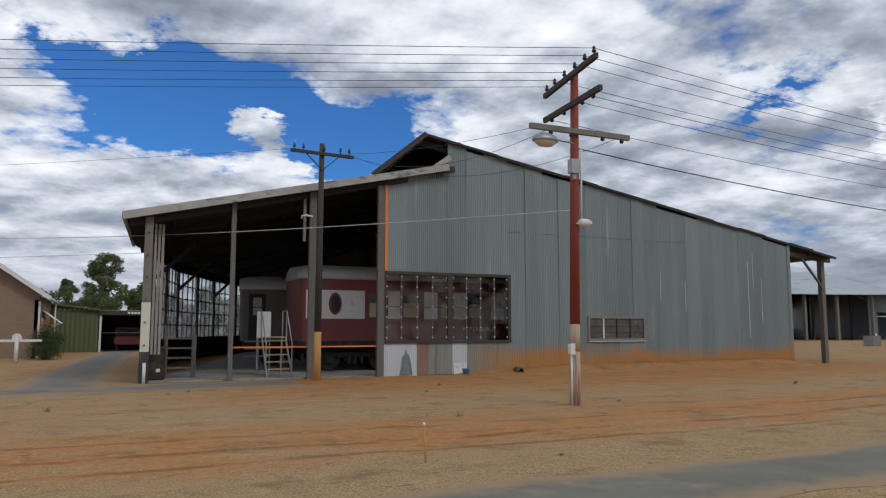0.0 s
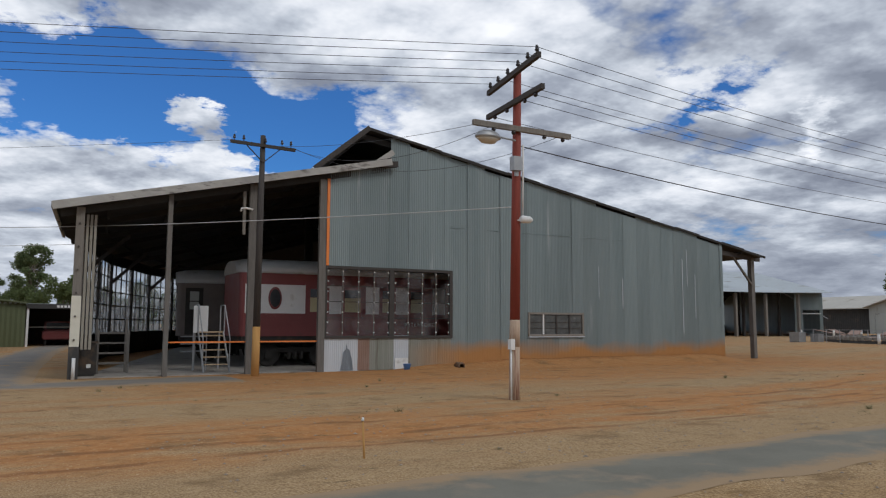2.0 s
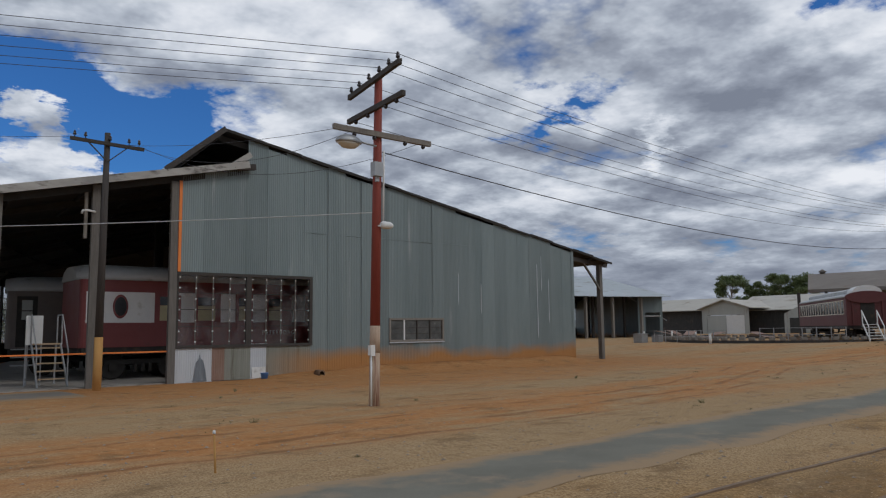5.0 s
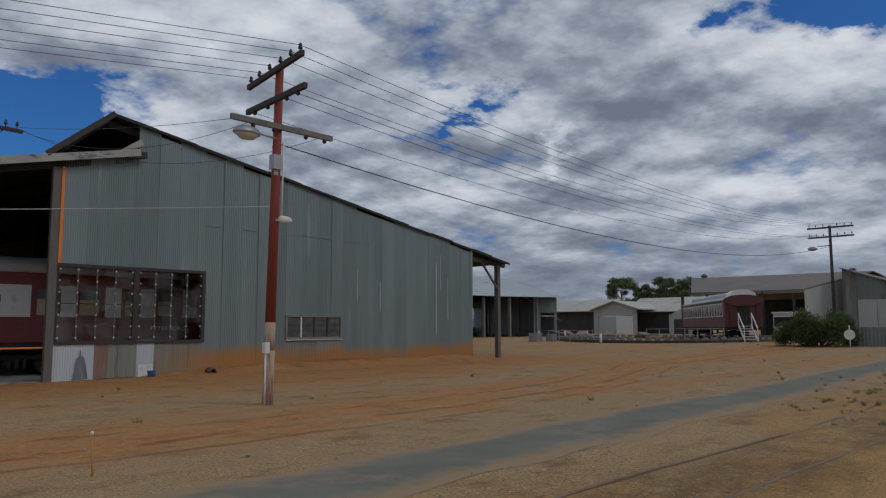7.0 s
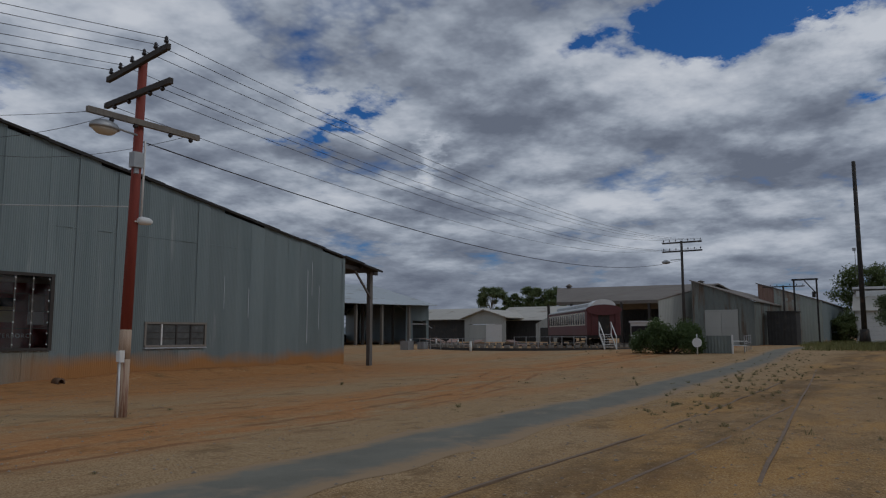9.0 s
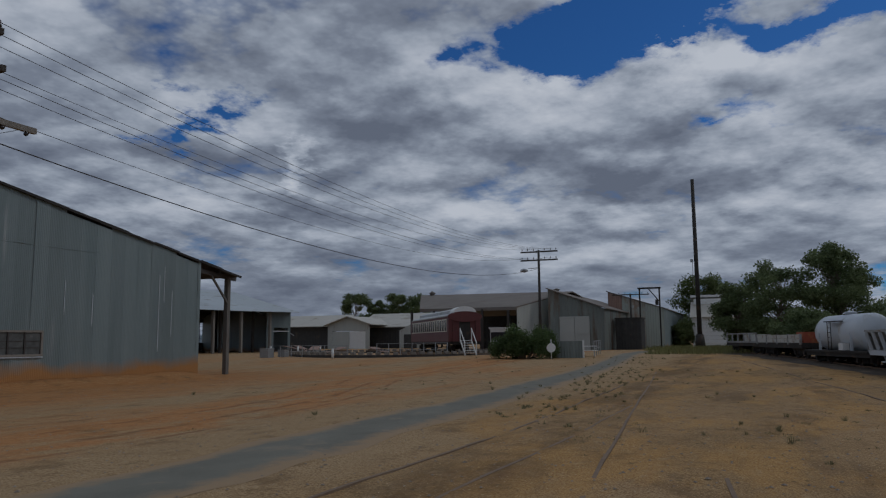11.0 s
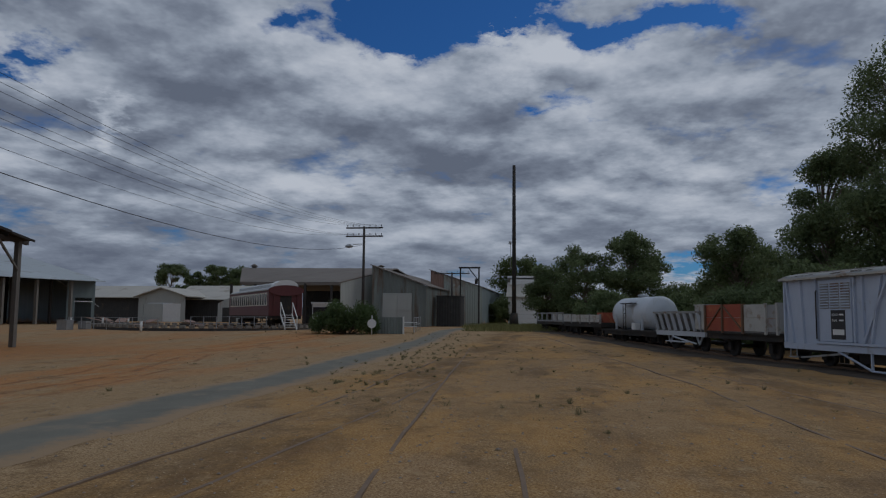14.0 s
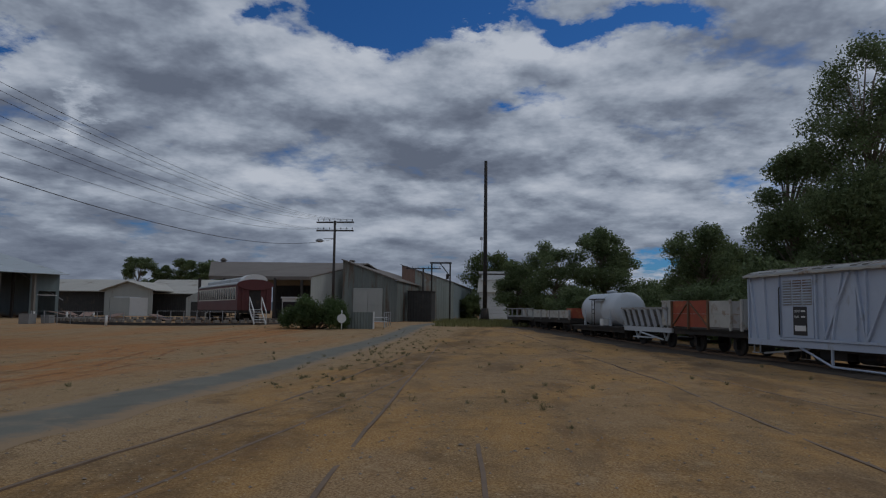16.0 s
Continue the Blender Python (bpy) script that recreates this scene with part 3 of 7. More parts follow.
def tube(bm, p, q, r0, r1=None, n=10, caps=True):
    p, q = Vector(p), Vector(q)
    r1 = r0 if r1 is None else r1
    m = (q - p).to_track_quat("Z", "Y").to_matrix()
    rings = []
    for c, r in ((p, r0), (q, r1)):
        rings.append([bm.verts.new(c + m @ Vector((r * math.cos(2 * math.pi * i / n), r * math.sin(2 * math.pi * i / n), 0))) for i in range(n)])
    for i in range(n):
        f = bm.faces.new((rings[0][i], rings[0][(i + 1) % n], rings[1][(i + 1) % n], rings[1][i]))
        f.smooth = True
    if caps:
        bm.faces.new(rings[0][::-1]), bm.faces.new(rings[1])


def sweep(bm, pts, r, n=6):
    """One continuous round bar through the points."""
    pts = [Vector(p) for p in pts]
    rings = []
    for i, p in enumerate(pts):
        d = (pts[min(i + 1, len(pts) - 1)] - pts[max(i - 1, 0)]).normalized()
        m = d.to_track_quat("Z", "Y").to_matrix()
        rings.append([bm.verts.new(p + m @ Vector((r * math.cos(2 * math.pi * k / n), r * math.sin(2 * math.pi * k / n), 0))) for k in range(n)])
    for a, b in zip(rings, rings[1:]):
        for k in range(n):
            bm.faces.new((a[k], a[(k + 1) % n], b[(k + 1) % n], b[k])).smooth = True
    bm.faces.new(rings[0][::-1]), bm.faces.new(rings[-1])


def lathe(bm, c, prof, n=14, axis="z", cap=True):
    """A turned form round c: prof is pairs of radius and height along the axis."""
    c = Vector(c)
    rings = []
    for r, h in prof:
        ring = []
        for i in range(n):
            a = 2 * math.pi * i / n
            u, v = r * math.cos(a), r * math.sin(a)
            ring.append(bm.verts.new(c + Vector({"z": (u, v, h), "x": (h, u, v), "y": (v, h, u)}[axis])))
        rings.append(ring)
    for a, b in zip(rings, rings[1:]):
        for i in range(n):
            bm.faces.new((a[i], a[(i + 1) % n], b[(i + 1) % n], b[i])).smooth = True
    if cap:
        bm.faces.new(rings[0][::-1]), bm.faces.new(rings[-1])


def extrude_poly(bm, poly, depth, m=None):
    """A flat outline (x, z) pushed from y = 0 to y = depth."""
    a = [bm.verts.new((x, 0, z)) for x, z in poly]
    b = [bm.verts.new((x, depth, z)) for x, z in poly]
    if m is not None:
        for v in a + b:
            v.co = m @ v.co
    bm.faces.new(a), bm.faces.new(b[::-1])
    for i in range(len(poly)):
        j = (i + 1) % len(poly)
        bm.faces.new((a[j], a[i], b[i], b[j]))


def slab(bm, pts, thick):
    """A plate under four or more corner points."""
    top = [bm.verts.new(p) for p in pts]
    bot = [bm.verts.new((p[0], p[1], p[2] - thick)) for p in pts]
    bm.faces.new(top), bm.faces.new(bot[::-1])
    for i in range(len(pts)):
        j = (i + 1) % len(pts)
        bm.faces.new((top[j], top[i], bot[i], bot[j]))


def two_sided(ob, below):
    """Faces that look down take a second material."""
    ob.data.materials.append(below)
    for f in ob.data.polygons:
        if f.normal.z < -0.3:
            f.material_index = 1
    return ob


def mesh_of(bm, name, material):
    bmesh.ops.recalc_face_normals(bm, faces=bm.faces)
    me = bpy.data.meshes.new(name)
    bm.to_mesh(me)
    bm.free()
    me.materials.append(material)
    return me


def part(name, bm, material, parent=None, label=""):
    ob = new(name, mesh_of(bm, name, material))
    if parent:
        ob.parent = parent
    return tagged(ob, label)


def thing(name, m, label, category, group="", kind=""):
    ob = new(name)
    ob.matrix_world = m
    ob.empty_display_size = 0.3
    return tagged(ob, label, category, group, kind)


def pbox(name, dims, material, parent, label=""):
    bm = bmesh.new()
    box(bm, *dims)
    return part(name, bm, material, parent, label)


def pbeam(name, p, q, w, h, material, parent, label=""):
    bm = bmesh.new()
    beam(bm, p, q, w, h)
    return part(name, bm, material, parent, label)


def ptube(name, p, q, r0, r1, material, parent, label="", n=12):
    bm = bmesh.new()
    tube(bm, p, q, r0, r1, n)
    return part(name, bm, material, parent, label)


def sheet_mesh(width, low, top0, top1, material, pitch=0.076, depth=0.009):
    """One corrugated sheet in the x-z plane, facing -y; its top runs from top0 to top1."""
    k = max(2, int(width / (pitch / 4)))
    vs, fs = [], []
    for i in range(k + 1):
        x = width * i / k
        y = -depth * math.sin(2 * math.pi * x / pitch)
        t = top0 + (top1 - top0) * i / k
        vs += [(x, y, low), (x, y, t)]
        if i:
            fs.append((2 * i - 2, 2 * i, 2 * i + 1, 2 * i - 1))
    me = bpy.data.meshes.new("sheet")
    me.from_pydata(vs, [], fs)
    me.polygons.foreach_set("use_smooth", [True] * len(fs))
    me.materials.append(material)
    return me


def rise(x):
    u = min(1.0, max(0.0, (x - 30) / 30))
    return 0.5 * u * u * (3 - 2 * u)


def bank(x, y):
    """Sand heaped against the end wall."""
    if not 12 < x < 31 or y > 24.6:
        return 0.0
    along = min(1, (x - 12) / 4) * min(1, (31 - x) / 2)
    return 0.42 * along * max(0.0, 1 - (24.15 - y) / 1.7) ** 1.5 * (0.75 + 0.5 * noise.noise((x * 0.35, 3, 0))) if y < 24.15 else 0.0


def height(x, y):
    near = math.exp(-((x - 5) ** 2 + (y - 5) ** 2) / 3000)
    rough = 0.05 * near * noise.noise((x * 0.22, y * 0.5, 0.3)) + 0.022 * near * noise.noise((x * 0.9, y * 1.4, 7.1))
    flat = 1.0 if not (1 < x < 31 and 23 < y < 60) else 0.0
    return rise(x) + bank(x, y) + rough * flat * min(1, max(0, (24.5 - y) / 3) if x > 0 else 1)


# ---- ground: one sheet to the horizon ----
def axis_steps(fine0, fine1, step, far):
    a = list(np.arange(fine0, fine1 + 1e-6, step))
    s, lo, hi = step, fine0, fine1
    while hi < far:
        s *= 1.35
        hi, lo = hi + s, lo - s
        a = [lo] + a + [hi]
    return a


def build_ground():
    xs, ys = axis_steps(-8, 70, 0.42, 2400), axis_steps(-14, 26, 0.3, 2400)
    vs = [(x, y, height(x, y)) for y in ys for x in xs]
    w = len(xs)
    fs = [(j * w + i, j * w + i + 1, (j + 1) * w + i + 1, (j + 1) * w + i) for j in range(len(ys) - 1) for i in range(w - 1)]
    me = bpy.data.meshes.new("ground")
    me.from_pydata(vs, [], fs)
    me.polygons.foreach_set("use_smooth", [True] * len(fs))
    me.materials.append(GROUND)
    tagged(new("ground", me), "dry sandy yard of red dust and pale gravel", "ground", kind="structure")


build_ground()


def strip(name, line, half, lift, material, label, category, step=0.4, wobble=0.25):
    """A ribbon laid on the ground along a line of (x, y) points, with frayed edges."""
    pts = []
    for (ax, ay), (bx, by) in zip(line, line[1:]):
        k = max(1, int(math.hypot(bx - ax, by - ay) / step))
        pts += [(ax + (bx - ax) * i / k, ay + (by - ay) * i / k) for i in range(k)]
    pts.append(line[-1])
    vs, fs = [], []
    for i, (x, y) in enumerate(pts):
        a, b = pts[max(0, i - 1)], pts[min(len(pts) - 1, i + 1)]
        d = Vector((b[0] - a[0], b[1] - a[1])).normalized()
        l, r = (half + wobble * noise.noise((x * 0.5, y * 0.5, s)) for s in (1.0, 5.0))
        row = [(x - d.y * o, y + d.x * o) for o in (l, l * 0.5, 0, -r * 0.5, -r)]
        vs += [(px, py, height(px, py) + lift * (0.15 if k in (0, 4) else 1)) for k, (px, py) in enumerate(row)]
        if i:
            for k in range(4):
                fs.append((5 * i - 5 + k, 5 * i - 4 + k, 5 * i + 1 + k, 5 * i + k))
    me = bpy.data.meshes.new(name)
    me.from_pydata(vs, [], fs)
    me.polygons.foreach_set("use_smooth", [True] * len(fs))
    me.materials.append(material)
    edge = me.attributes.new("edge", "FLOAT", "POINT")
    edge.data.foreach_set("value", [(1.0, 0.45, 0.0, 0.45, 1.0)[k % 5] for k in range(len(vs))])
    tagged(new(name, me), label, category, kind="structure")


strip("road", [(-14, 6.6), (-4, 6.0), (4, 5.75), (10, 6.0), (14, 6.2), (20, 6.35), (28, 6.85), (36, 7.1), (44, 7.2), (52, 7.7), (60, 8.3), (72, 8.6)], 0.95, 0.022,
      GRAVEL, "blue-grey crushed gravel path across the sandy yard", "path")
strip("driveway", [(-20, 21.5), (-8, 21.6), (-1, 21.8), (3.0, 22.2), (6.0, 22.4)], 1.3, 0.02, SEAL, "grey sealed apron before the open shed bays", "driveway", wobble=0.35)
strip("driveway", [(-0.6, 22.0), (-0.3, 30), (0.6, 45), (2.0, 58), (3, 66)], 1.25, 0.026, SEAL, "narrow sealed drive between the house and the shed", "driveway", wobble=0.05)


def buried_rail(name, line, head=0.035, label="rusty rail sunk almost level with the sand"):
    bm = bmesh.new()
    pts = []
    for (ax, ay), (bx, by) in zip(line, line[1:]):
        k = max(1, int(math.hypot(bx - ax, by - ay) / 0.8))
        pts += [(ax + (bx - ax) * i / k, ay + (by - ay) * i / k) for i in range(k)]
    pts.append(line[-1])
    rows = []
    for i, (x, y) in enumerate(pts):
        (ax, ay), (bx, by) = pts[max(0, i - 1)], pts[min(len(pts) - 1, i + 1)]
        d = Vector((bx - ax, by - ay, 0)).normalized()
        c = Vector((x, y, height(x, y) + head * (0.42 + 1.2 * noise.noise((x * 0.6, y, 2)))))
        s = Vector((-d.y, d.x, 0)) * 0.026
        rows.append([bm.verts.new(q) for q in (c - s - Vector((0, 0, 0.1)), c - s, c + s, c + s - Vector((0, 0, 0.1)))])
    for a, b in zip(rows, rows[1:]):
        for k in range(3):
            bm.faces.new((a[k], a[k + 1], b[k + 1], b[k]))
    tagged(part(name, bm, SUNK_RAIL), label, "rail", "rails sunk in the yard", "structure")


buried_rail("sunken_rail", [(-12, 3.9), (7.1, 3.75), (18, 3.55), (30, 3.9)], 0.03)
buried_rail("sunken_rail", [(3, 2.9), (8.7, 2.5), (12, 2.38), (20, 2.3)], 0.012)
buried_rail("sunken_rail", [(-10, -0.75), (8.37, 1.12), (17.74, 2.01), (37, 3.7)], 0.024)
buried_rail("sunken_rail", [(-10, -2.1), (8.64, -0.36), (9.7, -0.24), (10.8, -0.13)], 0.012)
buried_rail("sunken_rail", [(-5, -5.2), (9.65, -4.52), (19.9, -3.95), (26.1, -3.3), (34, -2.4), (52, 0.8)], 0.02)
# a ridge of dark dirt, drawn with the sunken rail's shape and label
buried_rail("sunken_rail", [(-5, -8.6), (14, -6.4), (18, -5.8), (30, -4.1)], 0.008)


# ---- roundhouse: bays turned round the turntable ----
CX, CY, STEP, BAYS = 60.0, 24.15, 8.0, 15
R_OUT, R_LOW, R_RIDGE, R_DROP, R_WALL, R_EAVE = 59.0, 48.2, 49.05, 51.0, 30.5, 27.5
Z_OUT, Z_LOW, Z_RIDGE, Z_DROP, Z_EAVE = 5.15, 7.64, 8.77, 7.10, 5.08


def polar(r, a, z=0.0):
    return Vector((CX + r * math.cos(radians(a)), CY + r * math.sin(radians(a)), z))


def inner_z(r):
    return Z_EAVE + (Z_RIDGE - Z_EAVE) * (r - R_EAVE) / (R_RIDGE - R_EAVE)


def outer_z(r):
    return Z_OUT + (Z_LOW - Z_OUT) * (R_OUT - r) / (R_OUT - R_LOW)


house = thing("roundhouse", pose(0, 0, 0), "long corrugated-iron locomotive roundhouse with a stepped roof and open end bays", "building")


def radial_wall(x0, x1, low, top, material, parent, name="sheet", width=0.762):
    """Corrugated sheets side by side along the end wall's line, each a piece of its own."""
    x = x0
    k = 0
    while x < x1 - 0.02:
        w = min(width, x1 - x)
        cut = random.choice((0.0, 0.0, 0.0, 0.05, 0.11)) if low > 3 or top(x) > 4 else 0.0
        me = sheet_mesh(w + 0.02, low, top(x) - cut, top(x + w) - cut, material)
        ob = new(name, me)
        ob.parent = parent
        ob.matrix_local = pose(x, CY - 0.006 * (k % 2), 0, 0.15 * random.uniform(-1, 1), 0, 0.25 * random.uniform(-1, 1))
        x += w
        k += 1


def end_wall():
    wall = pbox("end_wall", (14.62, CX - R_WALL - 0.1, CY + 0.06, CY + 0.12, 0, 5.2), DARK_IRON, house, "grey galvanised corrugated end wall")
    top = lambda x: inner_z(CX - x) - 0.055
    # above the big window the cladding stands in two courses
    radial_wall(9.62, 11.96, 3.66, lambda x: outer_z(CX - x) - 0.06, GALV, wall)
    radial_wall(11.96, 14.5, 3.66, top, GALV, wall)
    radial_wall(14.5, 18.1, 0.02, top, GALV, wall)
    radial_wall(18.1, 20.95, 2.12, top, GALV, wall)
    radial_wall(18.1, 20.95, 0.02, lambda x: 1.2, GALV, wall)
    radial_wall(20.95, 29.5, 0.02, top, GALV, wall)
    for x0, x1, m, low, hi in ((9.5, 10.75, GALV_PALE, 0.0, 1.16), (10.75, 11.2, GALV_RUST, 0.02, 1.15), (11.2, 12.15, OLIVE_IRON, 0.02, 1.15),
                               (12.15, 12.75, GALV_PALE, -0.02, 1.24), (12.75, 14.5, OLIVE_IRON, 0.02, 1.16)):
        radial_wall(x0, x1, low, lambda x: hi, m, wall, "patch_sheet", 0.9)
    bm = bmesh.new()
    box(bm, 12.2, 12.72, CY - 0.03, CY - 0.02, 0.02, 0.42)
    part("patch_sheet", bm, WHITE, wall, "flat pale patch plate")
    bm = bmesh.new()
    extrude_poly(bm, [(10.1, 0.03), (10.58, 0.03), (10.52, 0.42), (10.44, 0.72), (10.36, 0.78), (10.33, 0.98), (10.29, 0.76), (10.2, 0.66), (10.16, 0.3)], 0.006, pose(0, CY - 0.03, 0))
    part("paint_smear", bm, SMEAR, wall, "dark paint smear on the pale patch")
    for x, z0, z1, w in ((23.13, 2.5, 3.55, 0.05), (26.79, 1.4, 4.6, 0.045), (27.6, 2.1, 3.9, 0.035), (27.1, 3.6, 5.0, 0.03), (21.8, 2.9, 4.0, 0.03)):
        bm = bmesh.new()
        extrude_poly(bm, [(x, z0), (x + w * 0.5, z0 - 0.2), (x + w, z0 + 0.1), (x + w * 0.8, (z0 + z1) / 2), (x + w, z1), (x + 0.2 * w, z1 + 0.15)], 0.004, pose(0, CY - 0.026, 0))
        part("pale_run", bm, GALV_PALE, wall, "pale dribble down the iron")
    # laps: nailed lines of the purlins
    for z in (5.35,):
        bm = bmesh.new()
        beam(bm, (14.2, CY - 0.012, z), (23.5, CY - 0.012, z), 0.012, 0.02)
        part("purlin_line", bm, GALV, wall)
    return wall


wall = end_wall()
for x, z0, z1, w in ((9.35, 0.0, 6.7, 0.24), (6.9, 0.0, 6.3, 0.23), (4.29, 0.0, 5.72, 0.14), (1.68, 0.0, 5.15, 0.30)):
    if x > 2:
        pbox("post", (x - w / 2, x + w / 2, CY - 0.1, CY + 0.06, z0, z1), TIMBER_MID, house, "weathered grey timber post")
p = pbox("post", (1.62, 1.85, CY - 0.15, CY + 0.15, 2.45, 5.1), TIMBER, house, "weathered grey timber corner post")
pbox("painted_band", (1.61, 1.86, CY - 0.16, CY + 0.16, 0.95, 2.45), CREAM, p, "cream-painted band")
pbox("post_foot", (1.6, 1.87, CY - 0.17, CY + 0.17, 0.0, 0.95), DARK_IRON, p, "dark-painted foot")
ptube("drain_pipe", (1.74, CY - 0.22, 0.0), (1.74, CY - 0.22, 0.62), 0.05, 0.05, WHITE, p, "short white standpipe")
pbox("orange_post", (9.5, 9.6, CY - 0.06, CY + 0.04, 3.66, 6.75), ORANGE, house, "bright orange strip beside the post")
pbox("inner_post", (6.6, 6.69, CY + 0.05, CY + 0.15, 4.6, 6.2), TIMBER, house)
bm = bmesh.new()
sweep(bm, [(6.86, CY - 0.16, 5.42), (6.62, CY - 0.2, 5.45), (6.48, CY - 0.2, 5.43), (6.46, CY - 0.2, 5.33)], 0.035)
part("bent_pipe", bm, WHITE, house, "white bent pipe")
pbox("barrier_rail", (4.37, 9.24, CY - 0.02, CY + 0.03, 1.03, 1.075), ORANGE, house, "orange barrier rail between the posts")

# roof, bay by bay: grey iron above, near-black undersides and framing
for i in range(BAYS):
    a0, a1 = 180 - STEP * i, 180 - STEP * (i + 1)
    if i == 0:
        a0 += 0.4
    if i == BAYS - 1:
        a1 -= 0.5
    bm = bmesh.new()
    slab(bm, [polar(R_OUT, a0, Z_OUT), polar(R_LOW, a0, Z_LOW), polar(R_LOW, a1, Z_LOW), polar(R_OUT, a1, Z_OUT)], 0.07)
    two_sided(part("outer_roof", bm, ROOF_IRON, house), NEAR_BLACK)
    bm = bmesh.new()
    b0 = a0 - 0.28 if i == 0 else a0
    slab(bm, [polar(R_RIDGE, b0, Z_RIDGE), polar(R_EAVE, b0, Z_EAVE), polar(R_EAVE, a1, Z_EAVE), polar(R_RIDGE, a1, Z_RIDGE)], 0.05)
    two_sided(part("inner_roof", bm, ROOF_IRON, house), NEAR_BLACK)
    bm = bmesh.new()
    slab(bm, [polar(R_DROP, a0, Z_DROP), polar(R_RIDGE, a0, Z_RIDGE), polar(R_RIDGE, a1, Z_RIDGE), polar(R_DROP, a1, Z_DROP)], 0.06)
    two_sided(part("ridge_roof", bm, ROOF_IRON, house), NEAR_BLACK)
    # purlins and rafters under the roof
    if i < 4 or i > 10:
        p0 = min(a0, 179.9)
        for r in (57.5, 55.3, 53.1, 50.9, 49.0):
            pbeam("purlin", polar(r, a0, outer_z(r) - 0.15), polar(r, a1, outer_z(r) - 0.15), 0.08, 0.14, NEAR_BLACK, house)
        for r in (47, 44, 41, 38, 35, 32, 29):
            pbeam("purlin", polar(r, p0, inner_z(r) - 0.15), polar(r, a1, inner_z(r) - 0.15), 0.08, 0.14, NEAR_BLACK, house)
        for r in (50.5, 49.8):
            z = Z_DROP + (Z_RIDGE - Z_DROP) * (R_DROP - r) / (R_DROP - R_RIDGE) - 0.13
            pbeam("purlin", polar(r, a0, z), polar(r, a1, z), 0.08, 0.12, NEAR_BLACK, house)
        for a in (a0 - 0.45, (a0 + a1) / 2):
            pbeam("rafter", polar(58.8, a, outer_z(58.8) - 0.3), polar(48.2, a, outer_z(48.2) - 0.3), 0.12, 0.2, NEAR_BLACK, house)
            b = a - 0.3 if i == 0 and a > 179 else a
            pbeam("rafter", polar(49.05, b, Z_RIDGE - 0.25), polar(30.6, b, inner_z(30.6) - 0.3), 0.12, 0.22, NEAR_BLACK, house)
            pbeam("rafter", polar(49.1, a, Z_RIDGE - 0.22), polar(50.9, a, Z_DROP - 0.15), 0.1, 0.14, NEAR_BLACK, house)
    # outer wall: posts, dado, glazing
    c0, c1 = polar(58.3, a0), polar(58.3, a1)
    d = (c1 - c0).normalized()
    ln = (c1 - c0).length
    m = Matrix.Translation(c0) @ d.to_track_quat("X", "Z").to_matrix().to_4x4()
    base = 0.0 if i < 10 else 0.5
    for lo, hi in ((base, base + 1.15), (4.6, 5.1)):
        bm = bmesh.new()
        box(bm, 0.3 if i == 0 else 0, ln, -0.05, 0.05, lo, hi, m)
        part("outer_wall", bm, DARK_IRON, house, "dark iron dado")
    win = new("window")
    win.parent = house
    tagged(win, "tall many-paned factory glazing")
    if i == 0:
        for x in (1.92, 2.03, 2.14):
            pbox("board", (x, x + 0.075, CY + 0.3, CY + 0.34, 0.85, 4.95), BOARD_PALE, house, "pale weathered upright board")
    k = 8
    for j in range(k + 1):
        big = j % 4 == 0
        x = ln * j / k
        if i == 0 and j == 0:
            continue
        bm = bmesh.new()
        hw, hd = (0.1, 0.1) if big else (0.035, 0.03)
        box(bm, x - hw, x + hw, -hd, hd, base if big else base + 1.15, 5.0, m)
        part("mullion", bm, TIMBER if i == 0 else TIMBER_DARK, win)
    for j in range(6):
        z = base + 1.15 + (3.45 - base) * j / 5
        bm = bmesh.new()
        box(bm, 0.2, ln, -0.022, 0.022, z - 0.025, z + 0.025, m)
        part("glazing_bar", bm, TIMBER_DARK, win)
    if i < 4:
        bm = bmesh.new()
        x0 = ln * 0.3 if i == 0 else 0.1
        box(bm, x0, ln - 0.1, -0.008, 0.008, base + 1.2, 4.58, m)
        part("pane", bm, DUSTY_PANE, win).visible_shadow = False
    if i < 4 or i > 10:
        for r, hw in ((48.6, 0.13), (39.0, 0.12), (30.5, 0.12)):
            if i == 0 and r < 48:
                continue
            q = polar(r, a1)
            z = (outer_z(r) if r > 49.05 else inner_z(r)) - 0.3
            pbeam("post", (q.x, q.y, base), (q.x, q.y, z), hw * 2, hw * 2, TIMBER_DARK, house)

        pbeam("brace", (c1.x, c1.y, 3.6), polar(56.6, a1, 5.2), 0.14, 0.14, TIMBER_DARK, house)

# fascias on the open end
bm = bmesh.new()
beam(bm, polar(R_OUT + 0.05, 180.42, Z_OUT - 0.09), polar(R_LOW - 0.05, 180.42, Z_LOW - 0.09), 0.05, 0.24)
part("fascia", bm, BARGE, house, "peeling pale fascia along the low roof")
bm = bmesh.new()
beam(bm, polar(48.75, 180.43, 7.45), polar(48.1, 180.43, 7.92), 0.05, 0.2)
part("fascia_end", bm, BARGE, house, "broken upturned end of the fascia")
bm = bmesh.new()
beam(bm, (11.45, CY - 0.25, 7.42), (12.1, CY - 0.25, 7.5), 0.2, 0.2)
part("beam_end", bm, TIMBER_DARK, house)
k = 14
for q in range(k):
    r0, r1 = (R_RIDGE + (R_EAVE - 0.05 - R_RIDGE) * f / k for f in (q, q + 1))
    dip = 0.02 * random.uniform(-1, 1)
    pbeam("bargeboard", polar(r0, 180.135, inner_z(r0) - 0.03 + dip), polar(r1, 180.16, inner_z(r1) - 0.03 + dip), 0.04, 0.09 + 0.03 * random.random(), NEAR_BLACK, house)
bm = bmesh.new()
